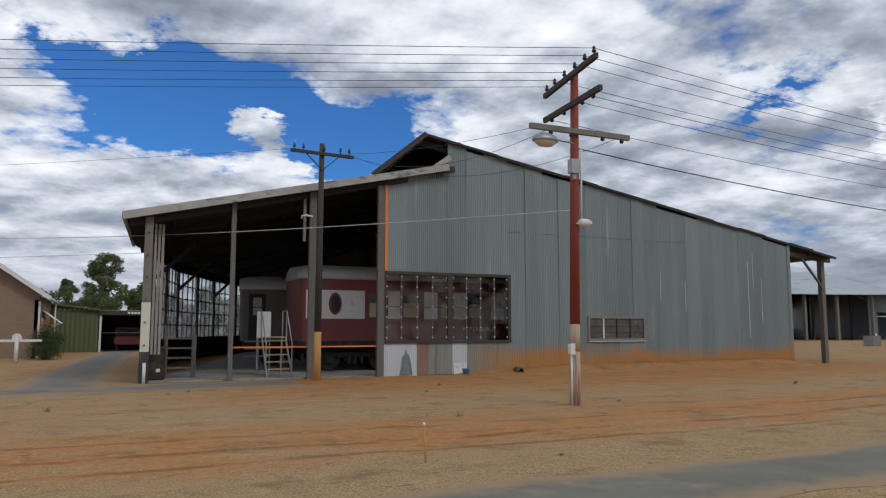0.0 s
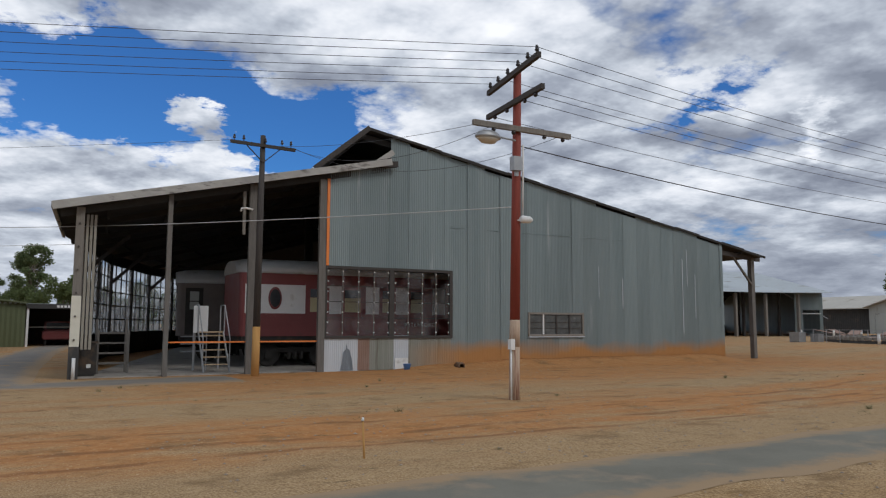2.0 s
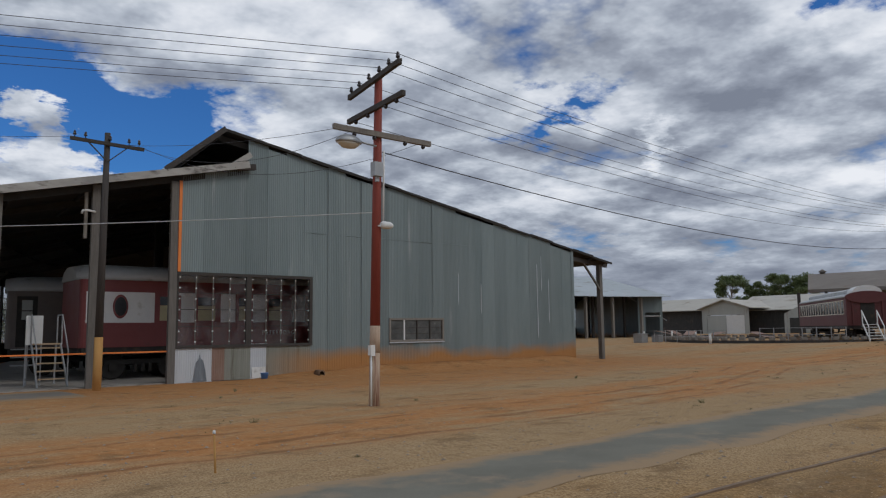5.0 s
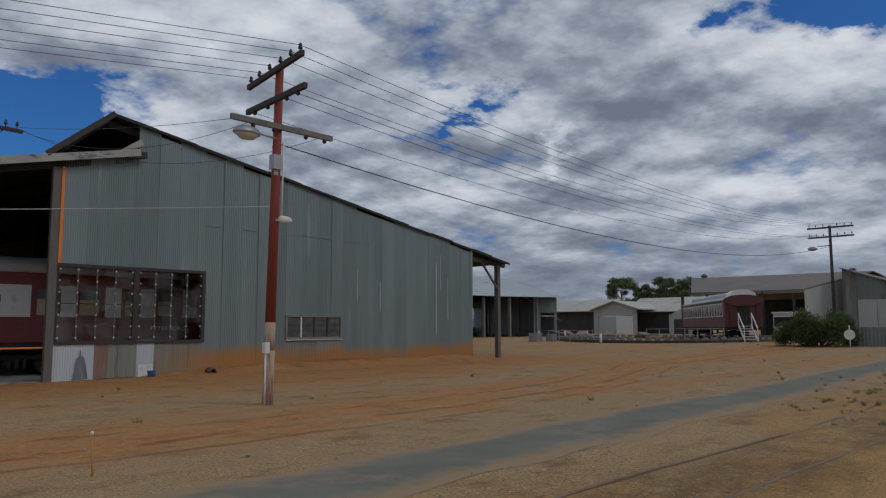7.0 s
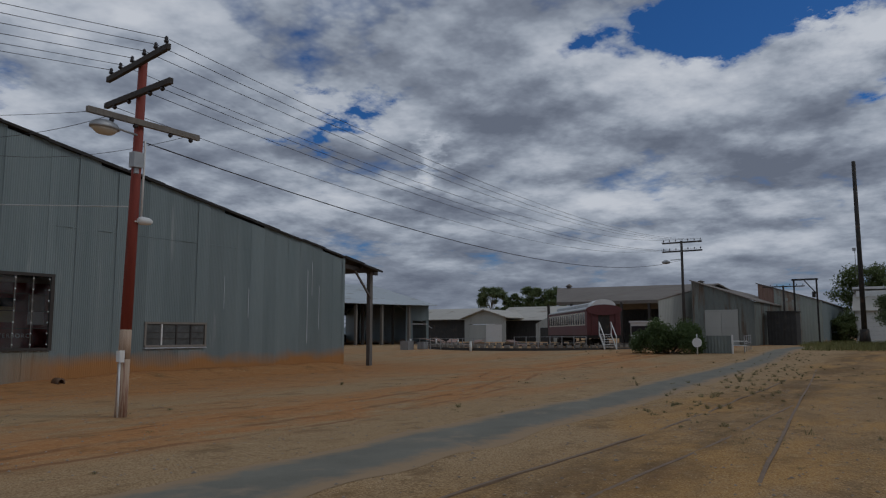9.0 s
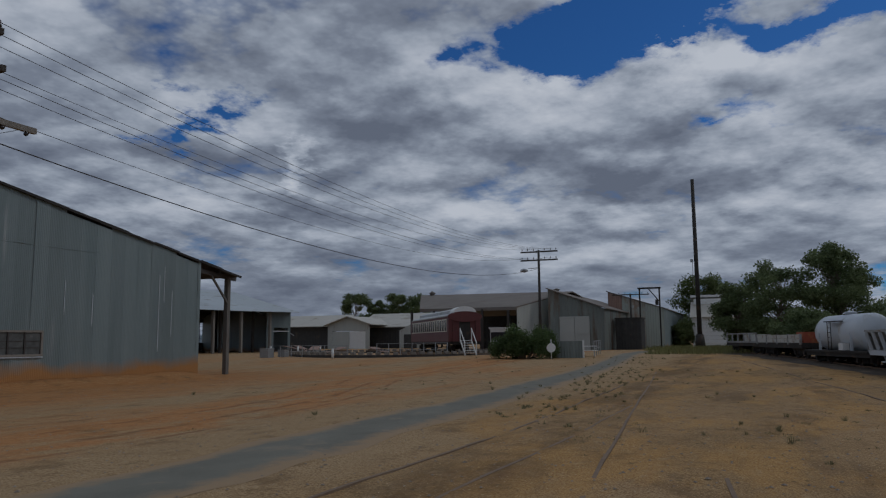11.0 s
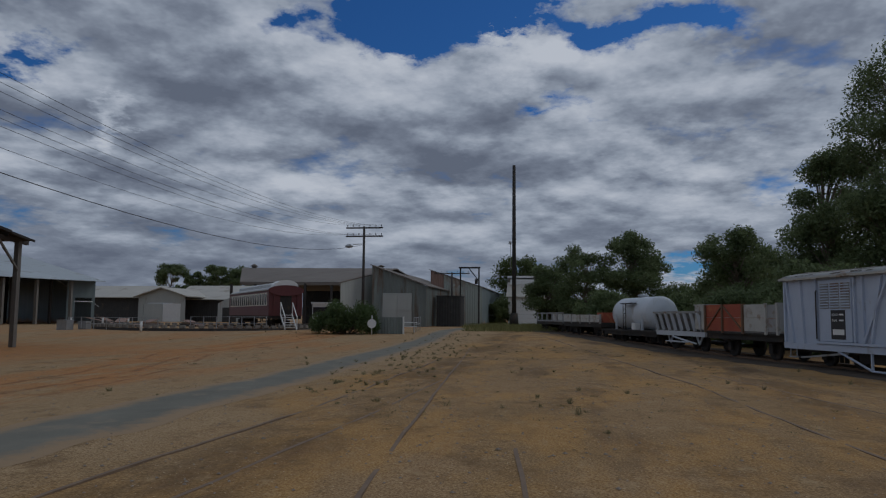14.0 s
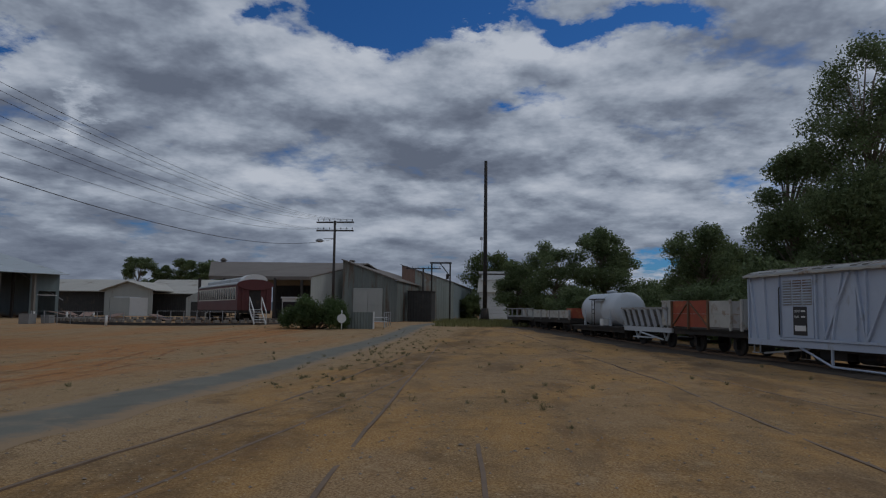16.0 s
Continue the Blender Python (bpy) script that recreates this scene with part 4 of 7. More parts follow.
beam(bm, polar(R_RIDGE, 180.42, Z_RIDGE - 0.06), polar(R_DROP + 0.1, 180.42, Z_DROP - 0.1), 0.05, 0.18)
part("bargeboard", bm, TIMBER_DARK, house)
bm = bmesh.new()
beam(bm, polar(R_OUT + 0.02, 180.4, Z_OUT - 0.08), polar(R_OUT + 0.02, 172, Z_OUT - 0.08), 0.1, 0.12)
part("gutter", bm, BARGE, house, "grey eaves gutter")
# canopy on the turntable side
pbox("canopy_post", (32.11, 32.34, 24.57, 24.8, 0.0, 5.0), TIMBER_MID, house, "stout grey canopy post")
pbeam("canopy_brace", (32.2, 24.6, 3.6), (30.6, 24.45, 5.05), 0.09, 0.09, TIMBER_MID, house)
pbeam("canopy_beam", (29.4, 24.3, 5.15), (32.9, 24.75, 4.98), 0.16, 0.22, TIMBER_DARK, house)
# inner side wall of the first bays, added dark wall closing the shown interior
for i in range(0, 9):
    a0, a1 = 180 - STEP * i, 180 - STEP * (i + 1)
    c0, c1 = polar(R_WALL, a0), polar(R_WALL, a1)
    bm = bmesh.new()
    m = Matrix.Translation(c0) @ (c1 - c0).to_track_quat("X", "Z").to_matrix().to_4x4()
    box(bm, 0.1 if i == 0 else 0, (c1 - c0).length, -0.05, 0.05, 0, 5.1, m)
    part("bay_door", bm, GALV, house, "closed corrugated bay doors")
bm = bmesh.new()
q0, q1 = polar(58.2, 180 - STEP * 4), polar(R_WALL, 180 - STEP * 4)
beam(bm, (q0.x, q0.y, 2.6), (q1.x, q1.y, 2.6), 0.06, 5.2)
part("cross_wall", bm, DARK_IRON, house, "dark cross wall added to close the shown interior")
# far end: radial wall, half of the last bay closed
m = Matrix.Translation(polar(0, 0)) @ pose(0, 0, 0, 0, 0, 180 - STEP * BAYS)
bm = bmesh.new()
extrude_poly(bm, [(29.4, 0.4), (58.5, 0.4), (58.5, 5.0), (49, 8.6), (29.4, 5.25)], 0.06, m)
part("far_end_wall", bm, GALV, house, "grey corrugated far end wall")
a0, a1 = 180 - STEP * (BAYS - 1), 180 - STEP * BAYS
c0, c1 = polar(R_WALL - 1.2, a0 - 2), polar(R_WALL - 1.2, a1)
m = Matrix.Translation(c0) @ (c1 - c0).to_track_quat("X", "Z").to_matrix().to_4x4()
bm = bmesh.new()
ln = (c1 - c0).length
box(bm, 0, 0.9, -0.04, 0.04, 0.4, 5.2, m), box(bm, 0.9, ln, -0.04, 0.04, 3.3, 5.2, m), box(bm, ln - 0.35, ln, -0.04, 0.04, 0.4, 3.3, m)
part("bay_door", bm, GALV, house)
bm = bmesh.new()
beam(bm, m @ Vector((0.8, 0.3, 2.9)), m @ Vector((ln - 0.2, 0.3, 2.9)), 0.7, 0.08)
part("small_awning", bm, WHITE, house)
pbeam("stay_pipe", m @ Vector((-0.8, 0.9, 5.2)), m @ Vector((ln + 1.0, 0.9, 2.4)), 0.08, 0.08, STEEL, house, "sloping pale stay pipe")
for k in range(5):
    a = 180 - STEP * (10.4 + k * 0.95)
    q = polar(R_EAVE + 0.7, a)
    pbox("canopy_post", (q.x - 0.14, q.x + 0.14, q.y - 0.14, q.y + 0.14, 0.45, 4.95), TIMBER, house)
bm = bmesh.new()
slab(bm, [polar(r, a, 0.035) for r, a in ((58.2, 179.9), (50.6, 179.9), (50.6, 150), (58.2, 150))], 0.2)
slab(bm, [polar(r, a, 0.03) for r, a in ((50.59, 179.95), (31, 179.95), (31, 150), (50.59, 150))], 0.2)
tagged(part("shed_floor", bm, CONCRETE), "worn stained concrete floor of the shed", "floor", kind="structure")

# big patched window: two plastic sheets behind battens
win = thing("patched_window", pose(0, CY, 0), "wide shed window patched with clear plastic sheeting under studded battens", "window")
bm = bmesh.new()
for dims in ((9.45, 14.58, -0.06, 0.05, 3.58, 3.68), (9.45, 14.58, -0.06, 0.05, 1.13, 1.23), (9.45, 9.55, -0.06, 0.05, 1.23, 3.58),
             (14.46, 14.58, -0.06, 0.05, 1.23, 3.58), (11.95, 12.14, -0.05, 0.05, 1.23, 3.58)):
    box(bm, *dims)
part("window_frame", bm, TIMBER_DARK, win)
for x0, x1 in ((9.55, 11.95), (12.14, 14.46)):
    pbox("pane", (x0, x1, 0.0, 0.006, 1.23, 3.58), CLEAR_SHEET, win, "crinkled clear plastic sheet").visible_shadow = False
    for f in (0.25, 0.5, 0.75):
        x = x0 + (x1 - x0) * f
        pbox("batten", (x - 0.016, x + 0.016, -0.02, 0.0, 1.23, 3.58), TIMBER_MID, win)
    for z in (1.86, 2.42, 2.98):
        pbox("batten", (x0, x1, -0.016, -0.001, z - 0.011, z + 0.011), TIMBER_DARK, win)
    bm = bmesh.new()
    for f in (0.02, 0.25, 0.5, 0.75, 0.98):
        for j in range(7):
            x, z = x0 + (x1 - x0) * f, 1.34 + 0.36 * j
            box(bm, x - 0.022, x + 0.022, -0.035, -0.02, z - 0.022, z + 0.022)
    tagged(part("studs", bm, WHITE, win, "white fixing washers"), kind="stuff")
win = thing("louvre_window", pose(0, CY, 0), "low four-pane window in the corrugated wall with a rusted sill", "window")
bm = bmesh.new()
for dims in ((18.1, 20.95, -0.05, 0.06, 2.06, 2.14), (18.1, 20.95, -0.08, 0.06, 1.18, 1.26), (18.1, 18.18, -0.05, 0.06, 1.26, 2.06), (20.87, 20.95, -0.05, 0.06, 1.26, 2.06)):
    box(bm, *dims)
part("window_frame", bm, TIMBER, win)
for j in range(4):
    x = 18.18 + j * 0.673
    pbox("pane", (x + 0.03, x + 0.64, 0.0, 0.01, 1.26, 2.06), SHEEN_GLASS, win)
    for z in (1.5, 1.74):
        pbox("glazing_bar", (x + 0.03, x + 0.64, -0.015, 0.0, z - 0.012, z + 0.012), TIMBER_DARK, win)
    if j:
        pbox("mullion", (x - 0.03, x + 0.03, -0.04, 0.05, 1.26, 2.06), TIMBER_DARK if j != 1 else WHITE, win)
pbox("window_sill", (18.1, 20.95, -0.08, -0.02, 1.13, 1.17), GALV_PALE, win, "streaked metal sill")


# ---- poles and wires ----
def insulator(bm, p):
    lathe(bm, p, [(0.012, -0.1), (0.012, 0.0), (0.045, 0.01), (0.05, 0.05), (0.03, 0.07), (0.04, 0.09), (0.03, 0.13), (0.008, 0.15)], 10)


pole = thing("telegraph_pole", pose(10.06, 13.4, 0), "red-painted timber telegraph pole with bare lower shaft and three crossarms", "pole")
LEAN_X = 0.02


def on_pole(z):
    return Vector((LEAN_X * z, 0, z))


ptube("lower_shaft", (0, 0, -0.3), on_pole(1.15), 0.125, 0.118, BARE_POLE, pole, "bare weathered timber foot")
ptube("middle_shaft", on_pole(1.15), on_pole(1.75), 0.118, 0.115, BARE_POLE, pole)
ptube("upper_shaft", on_pole(1.75), on_pole(7.5), 0.114, 0.09, RED_POLE, pole, "faded red paint")
ARMS = {}
for nm, z, a, b in (("top", 7.42, (-0.24, -1.36), (0.28, 1.5)), ("mid", 6.74, (-0.12, -1.34), (0.16, 1.32)), ("low", 6.1, (-1.26, 0.1), (1.44, 0.06))):
    a3, b3 = Vector((a[0] + LEAN_X * z, a[1], z)), Vector((b[0] + LEAN_X * z, b[1], z))
    if nm == "low":
        a3.y, b3.y = -0.13, -0.13
    else:
        a3.x, b3.x = a3.x - 0.13, b3.x - 0.13
    arm = pbeam("crossarm", a3, b3, 0.09, 0.12, TIMBER_DARK if nm != "low" else TIMBER, pole, "grey timber crossarm")
    ARMS[nm] = (a3, b3)
    for f in ((0.04, 0.2, 0.38, 0.58, 0.78, 0.95) if nm == "top" else (0.12, 0.3, 0.62, 0.85) if nm == "mid" else (0.2, 0.4, 0.72, 0.92)):
        q = a3.lerp(b3, f)
        bm = bmesh.new()
        if nm == "top":
            insulator(bm, q + Vector((0, 0, 0.1)))
        else:
            lathe(bm, q + Vector((0, 0, -0.06)), [(0.02, 0), (0.05, -0.02), (0.05, -0.06), (0.02, -0.09)], 8)
        part("insulator", bm, CERAMIC, arm, "dark ceramic insulator")
lamp = thing("street_lamp", pose(10.06, 13.4, 0), "old shallow-bowl street lamp bracketed to the telegraph pole", "lamp")
ptube("bracket", (0.0, -0.12, 5.82), (-0.5, -0.12, 5.86), 0.022, 0.022, STEEL, lamp)
bm = bmesh.new()
lathe(bm, (-0.74, -0.12, 5.78), [(0.30, 0.0), (0.31, 0.05), (0.26, 0.12), (0.16, 0.17), (0.06, 0.19)], 20)
bmesh.ops.scale(bm, vec=(1.05, 0.6, 1), verts=bm.verts, space=Matrix.Translation((0.74, 0.12, 0)))
part("hood", bm, STEEL, lamp, "dull metal hood")
bm = bmesh.new()
lathe(bm, (-0.74, -0.12, 5.78), [(0.05, -0.12), (0.17, -0.1), (0.26, -0.03), (0.29, 0.0)], 20)
bmesh.ops.scale(bm, vec=(1.0, 0.6, 1), verts=bm.verts, space=Matrix.Translation((0.74, 0.12, 0)))
part("bowl", bm, LAMP_GLASS, lamp, "yellowed glass bowl")
box_ob = thing("junction_box", pose(10.06, 13.4, 0), "small grey metal junction box on the pole", "electrical box")
pbox("case", (-0.16, 0.06, -0.3, -0.12, 5.1, 5.42), STEEL, box_ob)
pbox("gland", (-0.08, 0.0, -0.24, -0.18, 4.98, 5.1), STEEL, box_ob)
ptube("conduit", (0.2, -0.1, 4.1), (0.22, -0.1, 5.75), 0.022, 0.022, WHITE, box_ob, "white conduit")
fl = thing("flood_lamp", pose(10.06, 13.4, 0), "small pale floodlight on the pole", "lamp")
pbox("arm", (0.05, 0.3, -0.13, -0.1, 3.98, 4.01), WHITE, fl)
bm = bmesh.new()
lathe(bm, (0.27, -0.14, 4.02), [(0.05, -0.17), (0.09, -0.1), (0.08, 0.08), (0.04, 0.16)], 10, "x")
part("housing", bm, WHITE, fl)
tag = thing("meter_box", pose(10.06, 13.4, 0), "small white box fixed low on the pole", "electrical box")
pbox("case", (-0.17, -0.08, -0.14, -0.02, 1.1, 1.32), WHITE, tag)
pbox("lid", (-0.18, -0.07, -0.155, -0.14, 1.09, 1.33), WHITE, tag)
ptube("cable", (-0.13, -0.09, 0.0), (-0.13, -0.09, 1.1), 0.02, 0.02, WHITE, tag)

black = thing("service_pole", pose(6.86, 23.15, 0), "black tarred service pole with a worn yellow foot and one crossarm", "pole")
ptube("foot", (0, 0, -0.2), (0.01, 0, 1.55), 0.13, 0.125, YELLOW_POLE, black, "worn ochre-yellow foot")
ptube("shaft", (0.01, 0, 1.55), (0.05, 0, 7.75), 0.12, 0.085, TIMBER_DARK, black)
pbeam("crossarm", (-1.02, -0.12, 7.42), (1.1, -0.12, 7.36), 0.09, 0.1, TIMBER_DARK, black)
pbeam("strut", (-0.55, -0.12, 7.4), (0.03, -0.1, 6.85), 0.03, 0.03, TIMBER_DARK, black)
pbeam("strut", (0.65, -0.12, 7.38), (0.06, -0.1, 6.85), 0.03, 0.03, TIMBER_DARK, black)
for x in (-0.9, -0.6, 0.1, 0.65, 0.95):
    bm = bmesh.new()
    insulator(bm, (x, -0.12, 7.5 if x > -0.2 else 7.52))
    part("insulator", bm, CERAMIC, black)


def far_pole(x, y, z0, top, half, name, label, arms=2, yaw=90, r=0.14):
    ob = thing(name, pose(x, y, z0, 0, 0, yaw), label, "pole")
    ptube("shaft", (0, 0, -0.2), (0, 0, top), r, r * 0.7, TIMBER_DARK, ob)
    for k in range(arms):
        z = top - 0.12 - 0.72 * k
        arm = pbeam("crossarm", (-half, -0.1, z), (half, -0.1, z), 0.1, 0.12, TIMBER_DARK, ob)
        for f in (-0.92, -0.62, -0.3, 0.3, 0.62, 0.92):
            bm = bmesh.new()
            insulator(bm, (f * half, -0.1, z + 0.13))
            part("insulator", bm, CERAMIC, arm)
    return ob


fp = far_pole(62, 15.95, 0.5, 8.75, 1.62, "yard_pole", "dark timber yard pole with two crossarms of insulators")
l2 = thing("street_lamp", pose(62, 15.95, 0.5, 0, 0, 90), "bracket street lamp high on the yard pole", "lamp")
ptube("bracket", (0, 0, 7.25), (0.95, 0, 7.2), 0.03, 0.03, STEEL, l2)
bm = bmesh.new()
lathe(bm, (1.3, 0, 7.0), [(0.1, -0.1), (0.32, -0.03), (0.36, 0.06), (0.25, 0.17), (0.1, 0.22)], 14)
part("hood", bm, STEEL, l2)
far_pole(92, 10.9 + 1.9, 0.5, 6.6, 2.2, "yard_pole", "dark timber yard pole with one crossarm before the sawtooth shed", 1)


def wire(p, q, sag, r, material=WIRE, name="wire", label="thin overhead wire strung between poles"):
    p, q = Vector(p), Vector(q)
    bm = bmesh.new()
    k = 22
    pts = [p.lerp(q, i / k) - Vector((0, 0, 4 * sag * (i / k) * (1 - i / k))) for i in range(k + 1)]
    sweep(bm, pts, r, 5)
    tagged(part(name, bm, material), label, "wire", "overhead wires")


base = Vector((10.06, 13.4, 0))
for k, f in enumerate((0.04, 0.2, 0.38, 0.58, 0.78, 0.95)):
    q = base + ARMS["top"][0].lerp(ARMS["top"][1], f) + Vector((0, 0, 0.2))
    wire(q, (-44 + k * 0.5, 31 + k * 0.6, 8.0), 0.5, 0.007)
    if k % 2 == 0 or k == 1:
        wire(q, (62, 14.5 + 0.5 * k, 9.35), 1.2, 0.007)
for f, yy in ((0.12, 14.6), (0.3, 15.2), (0.85, 17.1)):
    q = base + ARMS["mid"][0].lerp(ARMS["mid"][1], f) - Vector((0, 0, 0.1))
    wire(q, (62, yy, 8.6), 1.3, 0.007)
wire(base + Vector((0.15, 0, 5.75)), (62, 15.9, 7.7), 1.5, 0.014, WIRE, "service_cable", "sagging black service cable")
wire(base + Vector((-1.1, -0.13, 6.05)), (7.5, 23.1, 7.45), 0.15, 0.006)
wire(base + Vector((-0.7, -0.13, 6.05)), (7.8, 23.1, 7.45), 0.6, 0.006)
wire(base + Vector((1.2, -0.13, 6.05)), (7.9, 23.1, 7.45), 0.8, 0.006)
wire(base + Vector((-0.05, 0, 4.3)), (-12.5, 50, 6.9), 0.45, 0.012, WIRE_PALE, "service_cable", "pale service cable slung across the shed front")
wire((6.0, 23.1, 7.5), (-40, 60, 9.5), 0.5, 0.006)
wire((-36, 58, 4.9), (1.7, 24.3, 4.0), 0.2, 0.008, WIRE_PALE)


# ---- rolling stock ----
def wheelset(name, parent, x, gauge, r, z0=0.0):
    for s in (-1, 1):
        bm = bmesh.new()
        lathe(bm, (x, s * gauge / 2, z0 + r), [(r * 0.25, -0.07), (r * 0.82, -0.05), (r, -0.055), (r, 0.055), (r * 0.82, 0.05), (r * 0.25, 0.07)], 20, "y")
        part("wheel", bm, UNDER, parent)
    ptube("axle", (x, -gauge / 2 - 0.2, z0 + r), (x, gauge / 2 + 0.2, z0 + r), 0.06, 0.06, UNDER, parent)


def bogie(parent, x, gauge, r=0.42, wb=1.7, z0=0.0):
    bm = bmesh.new()
    for s in (-1, 1):
        y = s * (gauge / 2 + 0.14)
        box(bm, x - wb / 2 - 0.3, x + wb / 2 + 0.3, y - 0.05, y + 0.05, z0 + r + 0.08, z0 + r + 0.24)
        for k in (-1, 1):
            box(bm, x + k * wb / 2 - 0.13, x + k * wb / 2 + 0.13, y - 0.08, y + 0.09, z0 + r - 0.14, z0 + r + 0.16)
        for k in (-0.25, 0, 0.25):
            tube(bm, (x + k, y, z0 + r - 0.2), (x + k, y, z0 + r + 0.1), 0.07, n=8)
    box(bm, x - 0.25, x + 0.25, -gauge / 2, gauge / 2, z0 + r, z0 + r + 0.28)
    part("bogie_frame", bm, UNDER, parent)
    for k in (-1, 1):
        wheelset("wheel", parent, x + k * wb / 2, gauge, r, z0)


def arched(y_half, z_side, z_top, n=12):
    pts = []
    for i in range(n + 1):
        a = math.pi * i / n
        pts.append((y_half * math.cos(a), z_side + (z_top - z_side) * math.sin(a) ** 0.8))
    return pts


def carriage_shell(ob, length, half, z0, z1, ztop, material, roof_mat, round_end=0.5):
    """Body with softened end corners, and an arched roof drawn in at the ends."""
    bm = bmesh.new()
    plan = []
    for sx, sy in ((1, 1), (-1, 1), (-1, -1), (1, -1)):
        cx_, cy_ = sx * (length / 2 - round_end), sy * (half - round_end)
        a0 = {(1, 1): 0, (-1, 1): 90, (-1, -1): 180, (1, -1): 270}[(sx, sy)]
        plan += [(cx_ + round_end * math.cos(radians(a0 + k * 22.5)), cy_ + round_end * math.sin(radians(a0 + k * 22.5))) for k in range(5)]
    rings = [[bm.verts.new((x, y, z)) for x, y in plan] for z in (z0, z1)]
    n = len(plan)
    for i in range(n):
        bm.faces.new((rings[0][i], rings[0][(i + 1) % n], rings[1][(i + 1) % n], rings[1][i]))
    bm.faces.new(rings[0][::-1]), bm.faces.new(rings[1])
    part("body", bm, material, ob)
    bm = bmesh.new()
    rows = []
    for x, k, dz in ((-length / 2 - 0.08, 0.72, -0.12), (-length / 2 + 0.35, 0.97, -0.03), (-length / 2 + 0.9, 1.0, 0.0), (length / 2 - 0.9, 1.0, 0.0), (length / 2 - 0.35, 0.97, -0.03), (length / 2 + 0.08, 0.72, -0.12)):
        rows.append([bm.verts.new((x, y * k, z + (dz if z > z1 + 0.01 else 0))) for y, z in arched(half + 0.08, z1, ztop)])
    for a, b in zip(rows, rows[1:]):
        for i in range(len(a) - 1):
            bm.faces.new((a[i], a[i + 1], b[i + 1], b[i])).smooth = True
    for r in (rows[0], rows[-1]):
        bm.faces.new(r)
    for a, b in zip(rows, rows[1:]):
        bm.faces.new((a[0], b[0], b[-1], a[-1]))
    part("roof", bm, roof_mat, ob)
    bm = bmesh.new()
    box(bm, -length / 2 + 0.1, length / 2 - 0.1, -half + 0.05, half - 0.05, z0 - 0.25, z0)
    for s in (-1, 1):
        box(bm, -length / 4, length / 4, s * (half - 0.35) - 0.03, s * (half - 0.35) + 0.03, z0 - 0.55, z0 - 0.48)
        for x in (-length / 4, -length / 12, length / 12, length / 4):
            box(bm, x - 0.04, x + 0.04, s * (half - 0.35) - 0.04, s * (half - 0.35) + 0.04, z0 - 0.55, z0 - 0.2)
    part("underframe", bm, UNDER, ob)


# maroon saloon in the first bay: side parallel to the end wall
saloon = thing("railway_carriage", pose(7.15 + 9, 28.35, 0.03), "maroon saloon carriage with white panels parked in the shed", "carriage")
carriage_shell(saloon, 17.8, 1.38, 1.15, 3.5, 4.12, MAROON, CAR_ROOF, 0.22)
for x in (-6.6, 6.6):
    bogie(saloon, x, 1.435, 0.46, 2.1)
S = -1.385
pbox("panel", (-8.72, -6.42, S - 0.012, S + 0.01, 2.0, 3.08), WHITE, saloon, "white panel round the oval window")
bm = bmesh.new()
lathe(bm, (-7.6, S - 0.012, 2.57), [(0.29, 0.0), (0.29, -0.02), (0.24, -0.025)], 28, "y")
bmesh.ops.scale(bm, vec=(0.88, 1, 1.45), verts=bm.verts, space=Matrix.Translation((7.6, 0, -2.57)))
ov = part("oval_window", bm, MAROON, saloon, "oval window in a maroon rim")
bm = bmesh.new()
lathe(bm, (-7.6, S - 0.03, 2.57), [(0.235, 0.0), (0.23, -0.012)], 28, "y")
bmesh.ops.scale(bm, vec=(0.88, 1, 1.45), verts=bm.verts, space=Matrix.Translation((7.6, 0, -2.57)))
part("pane", bm, DARK_GLASS, ov, "patterned dark glass")
for x, w in ((-6.28, 0.62), (-4.87, 0.62), (-3.25, 0.42), (-1.98, 0.5), (0.3, 0.72), (2.4, 0.72), (4.5, 0.72)):
    wn = pbox("window", (x, x + w + 0.2, S - 0.015, S + 0.01, 2.0, 3.0), MAROON, saloon)
    pbox("blind", (x + 0.05, x + w + 0.1, S - 0.022, S - 0.012, 2.07, 2.62), BLIND, wn, "cream roller blind")
    pbox("pane", (x + 0.05, x + w + 0.1, S - 0.022, S - 0.012, 2.63, 2.94), DARK_GLASS, wn)
for x in (-5.53, -3.92, -2.6, -0.9, 1.5, 3.6, 5.7):
    pbox("panel", (x, x + 0.58, S - 0.012, S + 0.01, 2.0, 3.08), WHITE, saloon, "white panel between windows")
pbox("waist_rail", (-8.6, 8.6, S - 0.02, S + 0.01, 1.86, 1.9), MAROON, saloon)


def stencil(word, size, m, parent, material, gap=1.0):
    """Painted letters as a thin mesh."""
    f = bpy.data.curves.new("lettering", "FONT")
    f.body, f.size, f.extrude, f.space_character = word, size, 0.002, gap
    f.materials.append(material)
    tmp = new("lettering", f)
    me = bpy.data.meshes.new_from_object(tmp.evaluated_get(bpy.context.evaluated_depsgraph_get()))
    bpy.data.objects.remove(tmp)
    ob = new("lettering", me)
    ob.parent, ob.matrix_local = parent, m
    return ob


stencil("PETERBORO", 0.22, pose(-2.2, S - 0.014, 1.52, 90), saloon, WHITE, 1.25)

# dark carriage in the second bay, end-on to the open side
m = Matrix.Translation(polar(46.2, 170.3, 0.03)) @ pose(0, 0, 0, 0, 0, -9.6)
dark = thing("railway_carriage", m, "dark grey-brown carriage with a glazed end door inside the shed", "carriage")
CAR_DARK = mat("dark_carriage_paint", (0.11, 0.09, 0.08), (0.17, 0.14, 0.125), 0.5, 0, 1.5, 30, 0.05)
carriage_shell(dark, 17.0, 1.35, 1.1, 3.3, 3.95, CAR_DARK, CAR_ROOF, 0.3)
for x in (-6.2, 6.2):
    bogie(dark, x, 1.435, 0.45, 2.0)
